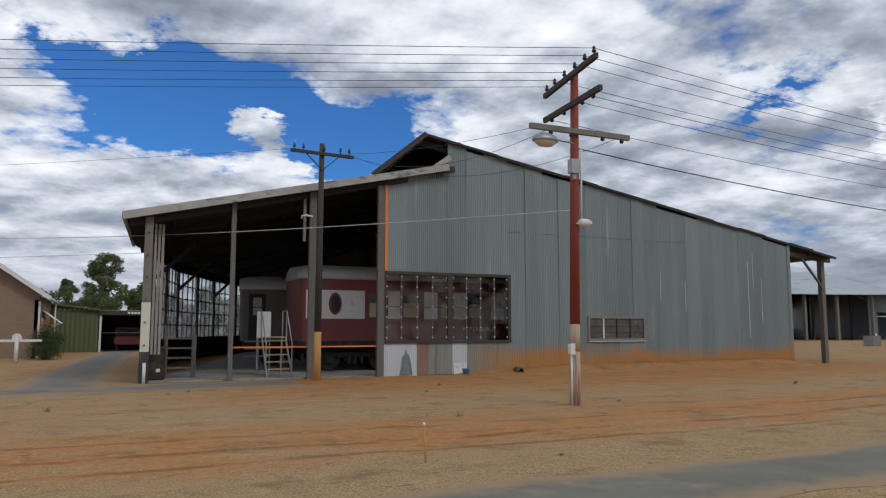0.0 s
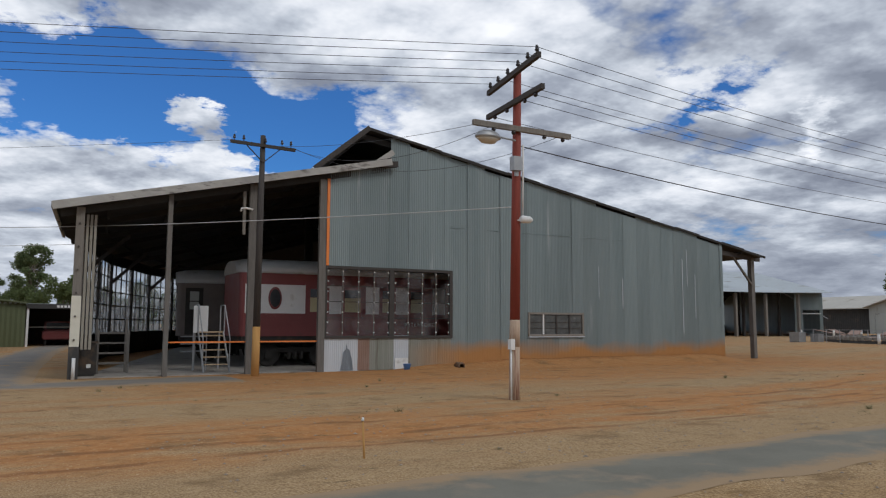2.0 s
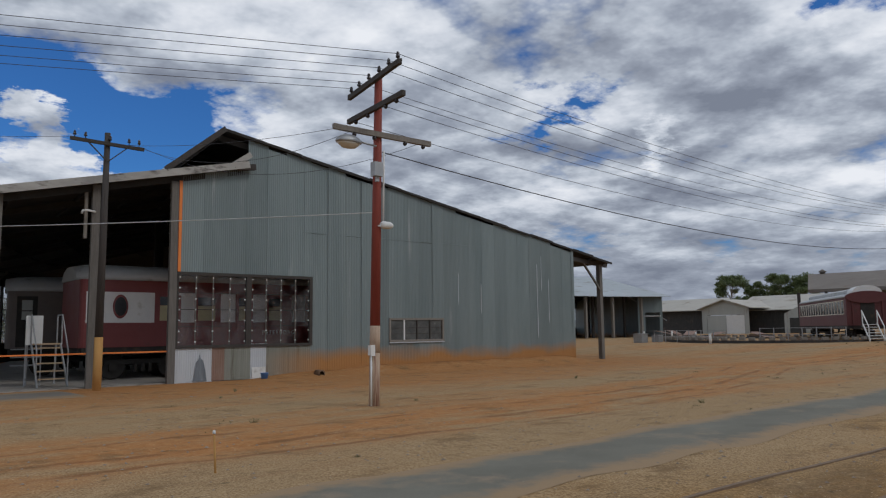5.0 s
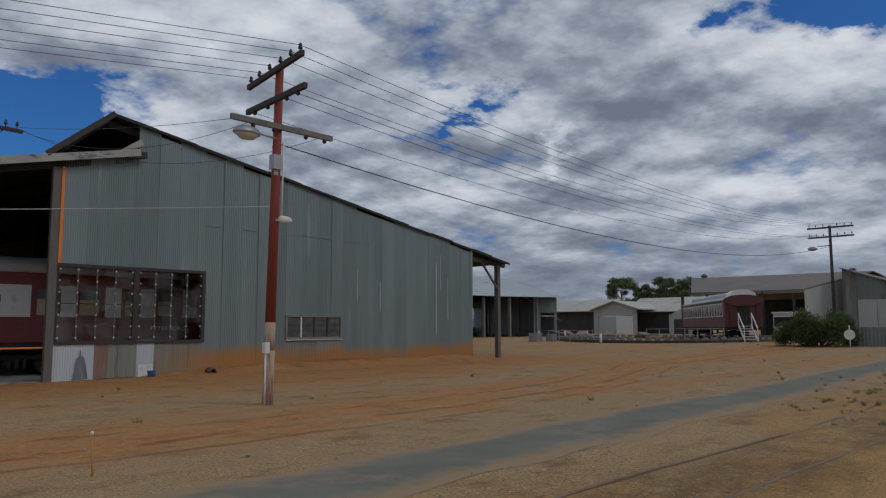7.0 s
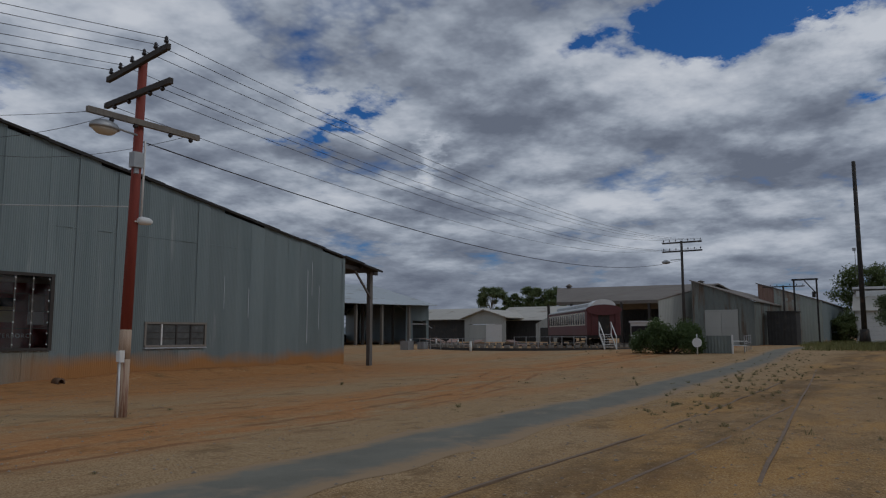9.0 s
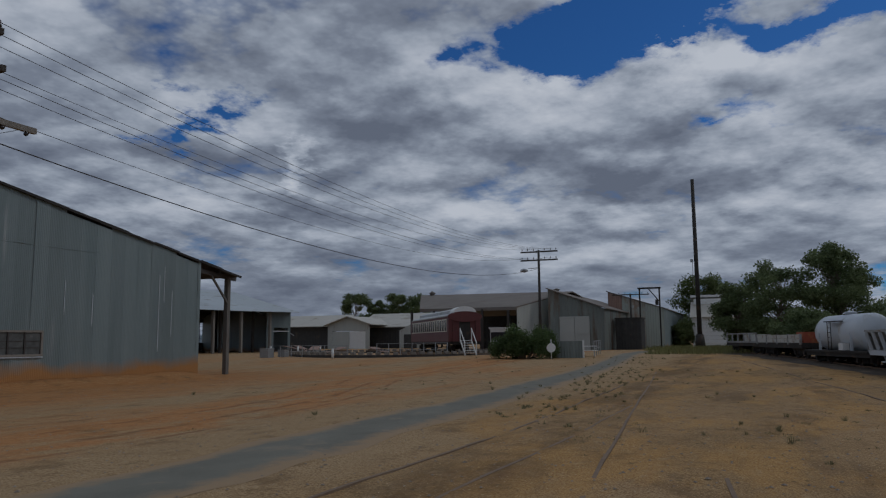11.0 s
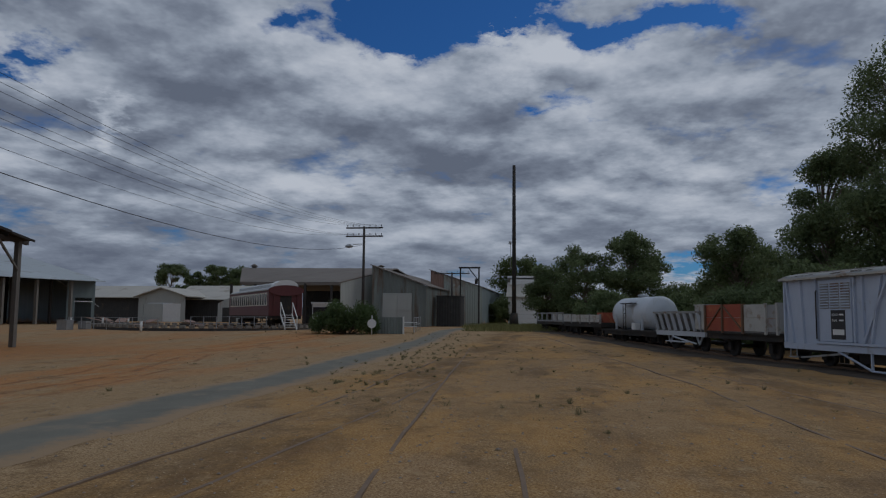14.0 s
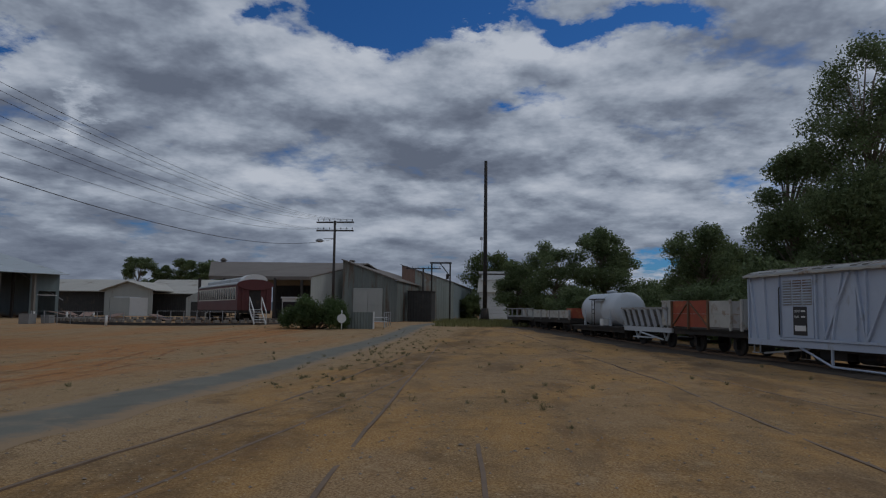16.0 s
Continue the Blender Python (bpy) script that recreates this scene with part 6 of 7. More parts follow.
c = thing("sawtooth_shed", pose(0, 0, 0), "grey corrugated sawtooth shed with tall pale double doors", "building")
ribbed("end_wall", (79.5, 19.75), (79.5, 18.5), 0.4, 7.1, 6.65, GALV_OLD, c)
ribbed("end_wall", (79.5, 15.3), (79.5, 13.75), 0.4, 5.47, 4.9, GALV_OLD, c)
ribbed("end_wall", (79.5, 18.5), (79.5, 15.3), 4.1, 6.65, 5.47, GALV_OLD, c)
for a, b in ((18.5, 16.92), (16.88, 15.3)):
    d_ = pbox("door", (79.4, 79.5, b, a, 0.45, 4.1), WALL_PALE, c, "weathered pale door leaf")
    pbox("door_rail", (79.36, 79.4, b, a, 2.2, 2.36), WALL_PALE, d_)
    pbox("door_rail", (79.36, 79.4, b, a, 3.9, 4.05), WALL_PALE, d_)
bm = bmesh.new()
slab(bm, [(79.2, 19.9, 7.25), (79.2, 13.5, 4.95), (110, 13.5, 4.95), (110, 19.9, 7.25)], 0.1)
part("roof", bm, ROOF_BROWN, c)
ribbed("side_wall", (79.5, 19.75), (110, 19.75), 0.4, 7.1, 7.1, WALL_PALE, c)
ribbed("side_wall", (79.5, 13.75), (110, 13.75), 0.4, 4.9, 4.9, GALV_OLD, c)
c2 = thing("sawtooth_shed", pose(0, 0, 0), "farther sawtooth shed streaked with rust and pale green paint", "building")
GREENISH = mat("faded_green_iron", (0.33, 0.37, 0.33), (0.44, 0.47, 0.42), 0.7, 0.1, 0.6, 14, 0.05, (1, 1, 0.3), 0.05, (0.28, 0.13, 0.07), 0.6, 0.35)
ribbed("end_wall", (95, 16.0), (95, 14.3), 0.4, 7.55, 7.0, GALV_RUST, c2, "rust-streaked corner")
ribbed("end_wall", (95, 14.3), (95, 9.3), 0.4, 7.0, 5.35, GREENISH, c2)
bm = bmesh.new()
slab(bm, [(94.8, 16.2, 7.7), (94.8, 9.1, 5.4), (130, 9.1, 5.4), (130, 16.2, 7.7)], 0.1)
part("roof", bm, ROOF_BROWN, c2)
ribbed("side_wall", (95, 9.3), (130, 9.3), 0.4, 5.3, 5.3, GALV, c2)
ribbed("side_wall", (95, 16.0), (130, 16.0), 0.4, 7.5, 7.5, GALV, c2)
for k in range(5):
    pbox("window", (94.93, 94.97, 13.6 - k * 0.8, 14.0 - k * 0.8, 5.7 - k * 0.2, 6.0 - k * 0.2), WALL_PALE, c2)
bx = thing("iron_hut", pose(0, 0, 0), "plain black iron hut beside the sawtooth sheds", "hut")
ribbed("front_wall", (84, 13.35), (84, 10.6), 0.4, 3.9, 3.9, DARK_IRON, bx)
ribbed("side_wall", (84, 10.6), (87, 10.6), 0.4, 3.9, 3.9, DARK_IRON, bx)
pbox("roof", (83.9, 87.1, 10.5, 13.45, 3.9, 4.0), DARK_IRON, bx)
gn = thing("loading_gantry", pose(86, 0, 0.5), "dark steel gantry frame with a hoist beside the huts", "gantry")
for y in (10.9, 8.75):
    pbox("leg", (-0.08, 0.08, y - 0.08, y + 0.08, 0, 6.8), UNDER, gn)
pbox("crossbeam", (-0.1, 0.1, 8.6, 11.1, 6.7, 6.88), UNDER, gn)
pbeam("strut", (0, 9.9, 6.7), (0, 8.8, 5.3), 0.1, 0.1, UNDER, gn)
pbox("hoist", (-0.2, 0.2, 8.9, 9.2, 4.9, 5.5), UNDER, gn)

sk = thing("tall_chimney", pose(85, 4.64, 0.5), "slender black steel chimney with a small clamp lamp", "chimney")
ptube("flue", (0, 0, 0), (0, 0, 18.5), 0.26, 0.18, UNDER, sk, "tarred flue")
ptube("base_block", (0, 0, 0), (0, 0, 1.6), 0.55, 0.4, UNDER, sk)
pbox("clamp_lamp", (-0.2, 0.2, 0.3, 0.6, 9.4, 9.7), STEEL, sk)
ptube("guy_rod", (0, 0.4, 6.5), (0, 0.4, 9.4), 0.03, 0.03, STEEL, sk)

wh = thing("white_house", pose(0, 0, 0), "two-level white weatherboard shed with a pale skillion roof", "house")
for z in range(8):
    pbox("wall_board", (105, 105.06, 0.9, 6.7, 0.5 + z * 0.5, 0.985 + z * 0.5), WHITE, wh)
pbox("side_wall", (105, 111, 6.68, 6.75, 0.4, 4.5), WHITE, wh)
pbox("upper_wall", (107, 110, 1.6, 6.6, 4.4, 7.0), WHITE, wh)
bm = bmesh.new()
slab(bm, [(104.6, 0.6, 4.5), (104.6, 7.0, 4.5), (107.4, 7.0, 6.6), (107.4, 0.6, 6.6)], 0.1)
slab(bm, [(107, 1.2, 7.2), (107, 7.0, 7.2), (111, 7.0, 6.6), (111, 1.2, 6.6)], 0.1)
part("roof", bm, ROOF_PALE, wh)
pbox("roof_ridge", (107, 107.2, 1.2, 7.0, 7.1, 7.5), WHITE, wh)

d = thing("gabled_garage", pose(0, 0, 0), "pale gabled garage with a wide double roller door", "garage")
bm = bmesh.new()
extrude_poly(bm, [(55.3, 0.4), (56.0, 0.4), (56.0, 3.3), (62.1, 3.3), (62.1, 0.4), (62.9, 0.4), (62.9, 4.3), (59, 5.5), (55.3, 4.4)], 0.1, Matrix(((0, 1, 0, 105), (1, 0, 0, 0), (0, 0, 1, 0), (0, 0, 0, 1))))
part("front_wall", bm, WALL_PALE, d)
for a, b, m_ in ((56.05, 58.9, WHITE), (58.95, 62.05, WALL_PALE)):
    pbox("door", (105.05, 105.12, a, b, 0.45, 3.25), m_, d, "ribbed door leaf")
bm = bmesh.new()
slab(bm, [(104.3, 54.6, 4.35), (104.3, 59, 5.7), (122, 59, 5.7), (122, 54.6, 4.35)], 0.12)
slab(bm, [(104.3, 59, 5.7), (104.3, 63.4, 4.25), (122, 63.4, 4.25), (122, 59, 5.7)], 0.12)
part("roof", bm, ROOF_PALE, d)
bm = bmesh.new()
slab(bm, [(106, 62.5, 4.2), (113, 62.5, 6.2), (113, 82, 6.2), (106, 82, 4.2)], 0.12)
part("lean_to_roof", bm, ROOF_PALE, d)
ribbed("lean_to_wall", (107, 62.5), (107, 82), 0.4, 4.3, 4.3, DARK_IRON, d)
e = thing("long_store", pose(0, 0, 0), "long store with pale iron roof and a porch gable", "building")
bm = bmesh.new()
slab(bm, [(109, 47.5, 4.0), (119, 46, 6.5), (119, 62, 6.5), (109, 60, 4.0)], 0.12)
part("roof", bm, ROOF_PALE, e, "pale dusty roof")
slab_pts = [(119, 46, 6.5), (128, 46, 4.0), (128, 62, 4.0), (119, 62, 6.5)]
bm = bmesh.new()
slab(bm, slab_pts, 0.12)
part("roof", bm, ROOF_PALE, e)
ribbed("front_wall", (110, 48), (110, 60), 0.4, 4, 4, DARK_IRON, e)
bm = bmesh.new()
extrude_poly(bm, [(47, 0.4), (51, 0.4), (51, 3.3), (49, 4.3), (47, 3.3)], 0.1, Matrix(((0, 1, 0, 107), (1, 0, 0, 0), (0, 0, 1, 0), (0, 0, 0, 1))))
part("porch_gable", bm, WALL_PALE, e)
pbox("porch_door", (106.9, 106.98, 48, 50.2, 0.4, 2.7), DARK_IRON, e)

# house, green shed and carport beyond the drive
hs = thing("rendered_house", pose(0, 0, 0), "brown rendered cottage with a white-edged iron roof and an awninged window", "house")
HX, HY = -2.8, 47.5
pbox("front_wall", (-16.4, HX, HY, HY + 0.25, 0, 3.3), BRICK_WALL, hs)
pbox("side_wall", (HX - 0.25, HX, HY, 57, 0, 3.5), BRICK_WALL, hs)
bm = bmesh.new()
extrude_poly(bm, [(-16.4, 3.3), (HX, 3.3), (HX, 3.6), (-9.6, 8.35), (-16.4, 3.6)], 0.22, pose(0, HY + 0.01, 0))
part("gable", bm, BRICK_WALL, hs)
bm = bmesh.new()
slab(bm, [(HX + 0.5, HY - 0.5, 3.45), (-9.6, HY - 0.5, 8.6), (-9.6, 57.4, 8.6), (HX + 0.5, 57.4, 3.45)], 0.1)
slab(bm, [(-9.6, HY - 0.5, 8.6), (-16.7, HY - 0.5, 3.45), (-16.7, 57.4, 3.45), (-9.6, 57.4, 8.6)], 0.1)
part("roof", bm, ROOF_IRON, hs)
pbeam("bargeboard", (HX + 0.55, HY - 0.52, 3.36), (-9.6, HY - 0.52, 8.5), 0.05, 0.24, WHITE, hs, "white bargeboard")
pbox("corner_trim", (HX - 0.05, HX + 0.05, HY - 0.04, HY + 0.1, 0, 3.2), WHITE, hs)
wn = pbox("window", (HX, HX + 0.06, HY + 2.2, HY + 4.6, 1.0, 2.3), WHITE, hs)
pbox("pane", (HX + 0.06, HX + 0.07, HY + 2.35, HY + 4.45, 1.1, 2.2), DARK_GLASS, wn)
bm = bmesh.new()
slab(bm, [(HX, HY + 2.0, 2.75), (HX + 1.0, HY + 2.0, 2.0), (HX + 1.0, HY + 4.8, 2.0), (HX, HY + 4.8, 2.75)], 0.04)
part("awning", bm, WHITE, hs, "white window awning")
for y in (HY + 2.05, HY + 4.75):
    pbeam("awning_stay", (HX + 0.02, y, 1.6), (HX + 0.98, y, 2.0), 0.03, 0.03, WHITE, hs)
ptube("downpipe", (HX + 0.35, 56.0, 0), (HX + 0.35, 56.0, 3.3), 0.05, 0.05, WHITE, hs)
gs = thing("green_shed", pose(0, 0, 0), "faded green corrugated shed with a flat roof edge", "shed")
ribbed("front_wall", (-3.2, 58), (0.2, 58), 0, 3.35, 2.95, GREEN_IRON, gs)
pbeam("roof_edge", (-3.2, 57.9, 3.42), (0.3, 57.9, 3.0), 0.5, 0.1, GREEN_IRON, gs)
pbox("roof", (-3.2, 0.2, 58, 66, 2.95, 3.05), ROOF_IRON, gs)
ribbed("side_wall", (0.2, 58), (0.2, 66), 0, 2.95, 2.95, GREEN_IRON, gs)
cp = thing("carport", pose(0, 0, 0), "dark open carport with a pale lettered fascia", "carport")
pbox("roof", (0.25, 7.5, 58, 66, 2.85, 2.97), ROOF_IRON, cp)
pbox("fascia", (0.25, 7.5, 57.9, 58.0, 2.62, 2.95), DARK_IRON, cp)
for k in range(6):
    pbox("letter_bar", (2.1 + k * 0.22, 2.26 + k * 0.22, 57.88, 57.9, 2.7, 2.86), WHITE, cp)
for x in (0.35, 3.2, 7.3):
    pbox("post", (x - 0.07, x + 0.07, 58, 58.14, 0, 2.62), WHITE if x < 1 else TIMBER, cp)
pbox("back_wall", (0.25, 7.5, 65.5, 65.6, 0, 2.85), DARK_IRON, cp)
ptube("chain_rail", (0.35, 58.02, 1.35), (7.3, 58.02, 1.35), 0.025, 0.025, TIMBER, cp)
rc = thing("red_trolley", pose(2.3, 61, 0), "dull red rail trolley under the carport roof", "vehicle")
bm = bmesh.new()
box(bm, -1.0, 1.0, -1.4, 1.4, 0.45, 1.1), box(bm, -0.9, 0.9, -0.2, 1.3, 1.1, 1.75)
bmesh.ops.bevel(bm, geom=bm.edges[:], offset=0.08, segments=2, affect="EDGES")
part("body", bm, MAROON, rc)
pbox("windscreen", (-0.75, 0.75, -0.24, -0.2, 1.2, 1.65), DARK_GLASS, rc)
for x in (-0.8, 0.8):
    for y in (-0.9, 0.9):
        bm = bmesh.new()
        lathe(bm, (x, y, 0.3), [(0.3, -0.08), (0.3, 0.08)], 16, "x")
        part("wheel", bm, UNDER, rc)


# ---- trees and shrubs ----
def leaf_cloud(verts, faces, c, r, n, size, squash=0.8, rng=random):
    """Leaves scattered through a clump, thicker towards its skin."""
    for _ in range(n):
        v = Vector((rng.gauss(0, 1), rng.gauss(0, 1), rng.gauss(0, 1))).normalized() * r * (0.15 + 0.85 * rng.random() ** 0.6 * rng.uniform(0.75, 1.2))
        v.z *= squash
        p = Vector(c) + v
        s = size * rng.uniform(0.6, 1.3)
        a = Vector((rng.gauss(0, 1), rng.gauss(0, 1), rng.gauss(0, 0.8))).normalized()
        b = a.cross(Vector((rng.gauss(0, 1), rng.gauss(0, 1), rng.gauss(0, 1)))).normalized() * 0.45
        k = len(verts)
        verts += [p - a * s * 0.5, p + b * s * 0.5, p + a * s * 0.5, p - b * s * 0.5]
        faces.append((k, k + 1, k + 2, k + 3))


def tree(x, y, z0, h, spread, label, leaf, seed, clumps=34, leaves=260, size=0.3, low=0.3, trunk=0.3, name="gum_tree"):
    rng = random.Random(seed)
    ob = thing(name, pose(x, y, z0), label, "tree")
    bm = bmesh.new()
    stem = [Vector((0, 0, -0.2))]
    for k in range(1, 6):
        stem.append(Vector((rng.uniform(-0.06, 0.06) * h * k / 5, rng.uniform(-0.06, 0.06) * h * k / 5, h * 0.72 * k / 5)))
    for k in range(5):
        tube(bm, stem[k], stem[k + 1], trunk * (1 - k * 0.17), trunk * (0.83 - k * 0.17), 9)
    verts, faces = [], []
    for k in range(clumps):
        f = rng.uniform(low, 1.0)
        a = rng.uniform(0, 2 * math.pi)
        prof = math.sin(math.pi * min(1, max(0.08, (f - low * 0.6) / (1.08 - low * 0.6)))) ** 0.6
        rad = spread * prof * rng.uniform(0.25, 1.0)
        c_ = Vector((rad * math.cos(a), rad * math.sin(a), h * f * 0.96))
        r = spread * rng.uniform(0.2, 0.4)
        g_ = min(4.99, max(0.8, (f - 0.12) * 5.2))
        root = stem[int(g_)].lerp(stem[int(g_) + 1], g_ % 1)
        midp = root.lerp(c_, 0.55) + Vector((0, 0, 0.08 * h * rng.random()))
        tube(bm, root, midp, trunk * 0.2, trunk * 0.11, 6), tube(bm, midp, c_, trunk * 0.11, trunk * 0.03, 5)
        leaf_cloud(verts, faces, c_, r, int(leaves * (r / (spread * 0.3)) ** 2), size, 0.75, rng)
    part("trunk", bm, BARK, ob)
    me = bpy.data.meshes.new("crown")
    me.from_pydata(verts, [], faces)
    me.materials.append(leaf)
    cr = new("crown", me)
    cr.parent = ob
    return ob


tree(44.0, -19.3, 0.2, 17.2, 3.6, "tall dark green gum tree behind the louvred van", LEAF_DARK, 11, 130, 420, 0.2, 0.12, 0.26)
tree(47.5, -16.3, 0.2, 11.3, 3.0, "broad dark gum tree behind the siding", LEAF_DARK, 12, 74, 480, 0.22, 0.12, 0.35)
tree(42.0, -17.6, 0.2, 8.6, 4.0, "dense low gum tree behind the siding", LEAF_DARK, 13, 70, 480, 0.22, 0.06, 0.3)
tree(54.0, -12.6, 0.3, 7.6, 3.0, "rounded dark green tree behind the wagons", LEAF_DARK, 14, 62, 450, 0.22, 0.08, 0.28)
tree(60, -15.5, 0.4, 6.4, 3.4, "dark green tree in the row behind the wagons", LEAF_DARK, 15, 50, 460, 0.24, 0.05, 0.28)
tree(72, -7.4, 0.5, 9.3, 3.2, "open-crowned grey-green gum tree beyond the siding", LEAF_DARK, 16, 50, 420, 0.26, 0.22, 0.3)
tree(74, -2.9, 0.5, 8.0, 3.3, "dark green tree beyond the far wagons", LEAF_DARK, 17, 56, 460, 0.26, 0.1, 0.3)
tree(70, -11.2, 0.5, 3.8, 3.2, "dark green tree beyond the tank wagon", LEAF_DARK, 18, 46, 420, 0.26, 0.05, 0.3)
tree(78, 0.6, 0.5, 6.2, 2.8, "bushy dark tree beside the white shed", LEAF_DARK, 19, 46, 420, 0.26, 0.05, 0.25)
for k, (q, off, hh) in enumerate(((12, 5.4, 3.8), (18, 5.0, 3.0), (25, 5.2, 2.6), (38, 4.8, 3.0))):
    b_ = Vector((SX, SY, 0)) + sd * q - sn * off
    tree(b_.x, b_.y, rise(b_.x), hh, 2.6, "dark scrub tree thick behind the parked wagons", LEAF_DARK, 70 + k, 40, 420, 0.24, 0.04, 0.16, "scrub_tree")
tree(118, 6.0, 0.5, 10.4, 5.0, "wide round tree behind the white shed", LEAF_LIGHT, 20, 46, 300, 0.4, 0.15, 0.35)
tree(120, 1.0, 0.5, 7.0, 5.0, "far dark gum tree by the white shed", LEAF_DARK, 26, 40, 260, 0.4, 0.1, 0.3)
tree(112, 10.2, 0.5, 4.6, 3.2, "low dark tree beyond the grass", LEAF_DARK, 61, 34, 240, 0.35, 0.05, 0.2)
tree(104, 7.9, 0.5, 3.2, 2.0, "low scrubby tree beyond the tall chimney", LEAF_LIGHT, 62, 30, 220, 0.3, 0.05, 0.15)
tree(86, -19, 0.5, 5.2, 5.0, "far dark tree in the gap between the wagons' trees", LEAF_DARK, 27, 40, 260, 0.4, 0.1, 0.3)
tree(98, -24, 0.5, 5.5, 6.0, "far dark tree in the gap between the wagons' trees", LEAF_DARK, 28, 40, 260, 0.4, 0.1, 0.3)
for k, (yy, hh) in enumerate(((91.0, 13.2), (85.0, 11.5), (79.0, 13.0), (74.0, 12.4))):
    tree(168, yy + 2, 0.5, hh, 4.0 if k != 1 else 2.6, "far dark gum tree above the store roofs", LEAF_DARK, 30 + k, 26, 240, 0.5, 0.55, 0.35)
tree(0.2, 118, 0, 12.8, 3.0, "tall open gum tree beyond the carport", LEAF_DARK, 40, 60, 220, 0.4, 0.3, 0.3)
tree(-4.2, 112, 0, 8.6, 1.6, "slim far gum tree", LEAF_DARK, 41, 34, 160, 0.35, 0.2, 0.2)
tree(5.6, 116, 0, 8.4, 2.6, "far gum tree above the carport roof", LEAF_DARK, 42, 28, 240, 0.45, 0.3, 0.35)
for k in range(7):
    tree(-9 + 4.2 * k, 98 + (k % 3) * 3, 0, 5.6 + 0.9 * (k % 2), 3.8, "olive roadside scrub tree", LEAF_LIGHT, 50 + k, 26, 220, 0.4, 0.05, 0.2)


def shrub(x, y, z0, sx, sy, h, seed, n, label, size=0.12, leaf=LEAF_BUSH):
    rng = random.Random(seed)
    ob = thing("shrub", pose(x, y, z0), label, "shrub")
    verts, faces = [], []
    bm = bmesh.new()
    for k in range(44):
        a, f = rng.uniform(0, 6.28), rng.random() ** 0.6
        c_ = Vector((sx * f * math.cos(a), sy * f * math.sin(a), h * rng.uniform(0.2, 0.82) * (1 - 0.35 * f * f)))
        tube(bm, (c_.x * 0.2, c_.y * 0.2, -0.05), c_, 0.03, 0.008, 5)
        leaf_cloud(verts, faces, c_, h * rng.uniform(0.18, 0.3), n, size, 0.9, rng)
    part("stems", bm, BARK, ob)
    me = bpy.data.meshes.new("foliage")
    me.from_pydata(verts, [], faces)
    me.materials.append(leaf)
    new("foliage", me).parent = ob
    return ob


shrub(50.4, 13.9, 0.38, 1.4, 2.2, 2.5, 5, 420, "dense dark green shrub beside the gravel path", 0.17)
shrub(-2.2, 45.0, 0.0, 0.75, 0.8, 2.0, 6, 160, "small green shrub by the house wall", 0.1)
shrub(-2.3, 46.2, 0.0, 0.4, 0.4, 2.6, 7, 40, "spindly shrub with orange-red blossom by the house wall", 0.1, leaf_mat("orange_blossom", (0.35, 0.06, 0.03), (0.5, 0.12, 0.05), 2.0))

# small things by the path
fe = thing("corrugated_fence_panel", pose(51.3, 11.2, 0.39), "short grey corrugated fence panel beside the path", "fence")
ribbed("panel", (0, 1.1), (0, -1.05), 0.0, 1.15, 1.15, GALV_OLD, fe, "", 0.2)
pbox("post", (-0.05, 0.05, -1.15, -1.05, 0, 1.2), WHITE, fe)
pbox("post", (-0.05, 0.05, 1.1, 1.2, 0, 1.2), WHITE, fe)
sg = thing("round_sign", pose(49.0, 11.75, 0.36), "round white sign on a short post", "sign")
bm = bmesh.new()
lathe(bm, (0, 0, 0.75), [(0.3, -0.02), (0.3, 0.02)], 20, "x")
part("disc", bm, WHITE, sg)
ptube("post", (0.03, 0, 0), (0.03, 0, 1.3), 0.03, 0.03, WHITE, sg)
cb = thing("white_cabin", pose(67.5, 21.4, 0.5), "small white flat-roofed cabin behind the shrub", "cabin")
for dims in ((0, 2.0, -0.9, -0.85, 0, 2.2), (0, 2.0, 0.85, 0.9, 0, 2.2), (0, 0.05, -0.85, 0.85, 0, 1.1), (0, 0.05, -0.85, 0.85, 1.9, 2.2)):
    pbox("wall", dims, WHITE, cb)
pbox("roof", (-0.15, 2.1, -1.0, 1.0, 2.2, 2.35), WHITE, cb)
pbox("window", (0.01, 0.04, -0.85, 0.85, 1.1, 1.9), DARK_GLASS, cb)


def picket_rail(x0, y0, x1, y1, n, z, label):
    ob = thing("guard_rail", pose(0, 0, 0), label, "rail")
    for k in range(n):
        f = k / (n - 1)
        x, y = x0 + (x1 - x0) * f, y0 + (y1 - y0) * f
        pbox("post", (x - 0.025, x + 0.025, y - 0.025, y + 0.025, rise(x), rise(x) + z), STEEL, ob)
    for h in (z - 0.03, z * 0.5):
        pbeam("rail", (x0, y0, rise(x0) + h), (x1, y1, rise(x1) + h), 0.03, 0.03, STEEL, ob)


picket_rail(55.0, 21.6, 52.5, 26.5, 7, 1.05, "thin steel guard rail at the turntable pit")
picket_rail(52.3, 29.0, 51.8, 36.0, 8, 0.95, "thin guard rail along the turntable pit")
picket_rail(53.5, 9.8, 60.0, 10.6, 4, 1.1, "thin pale rail beside the path")
for (x, y, s) in ((51.3, 35.9, 0.8), (52.6, 35.2, 0.65)):
    ob = thing("metal_bin", pose(x, y, rise(x)), "grey metal bin at the turntable edge", "bin")
    pbox("case", (-0.5 * s, 0.5 * s, -0.5 * s, 0.5 * s, 0, 0.85 * s), STEEL, ob)
    pbox("lid", (-0.55 * s, 0.55 * s, -0.55 * s, 0.55 * s, 0.85 * s, 0.92 * s), STEEL, ob)
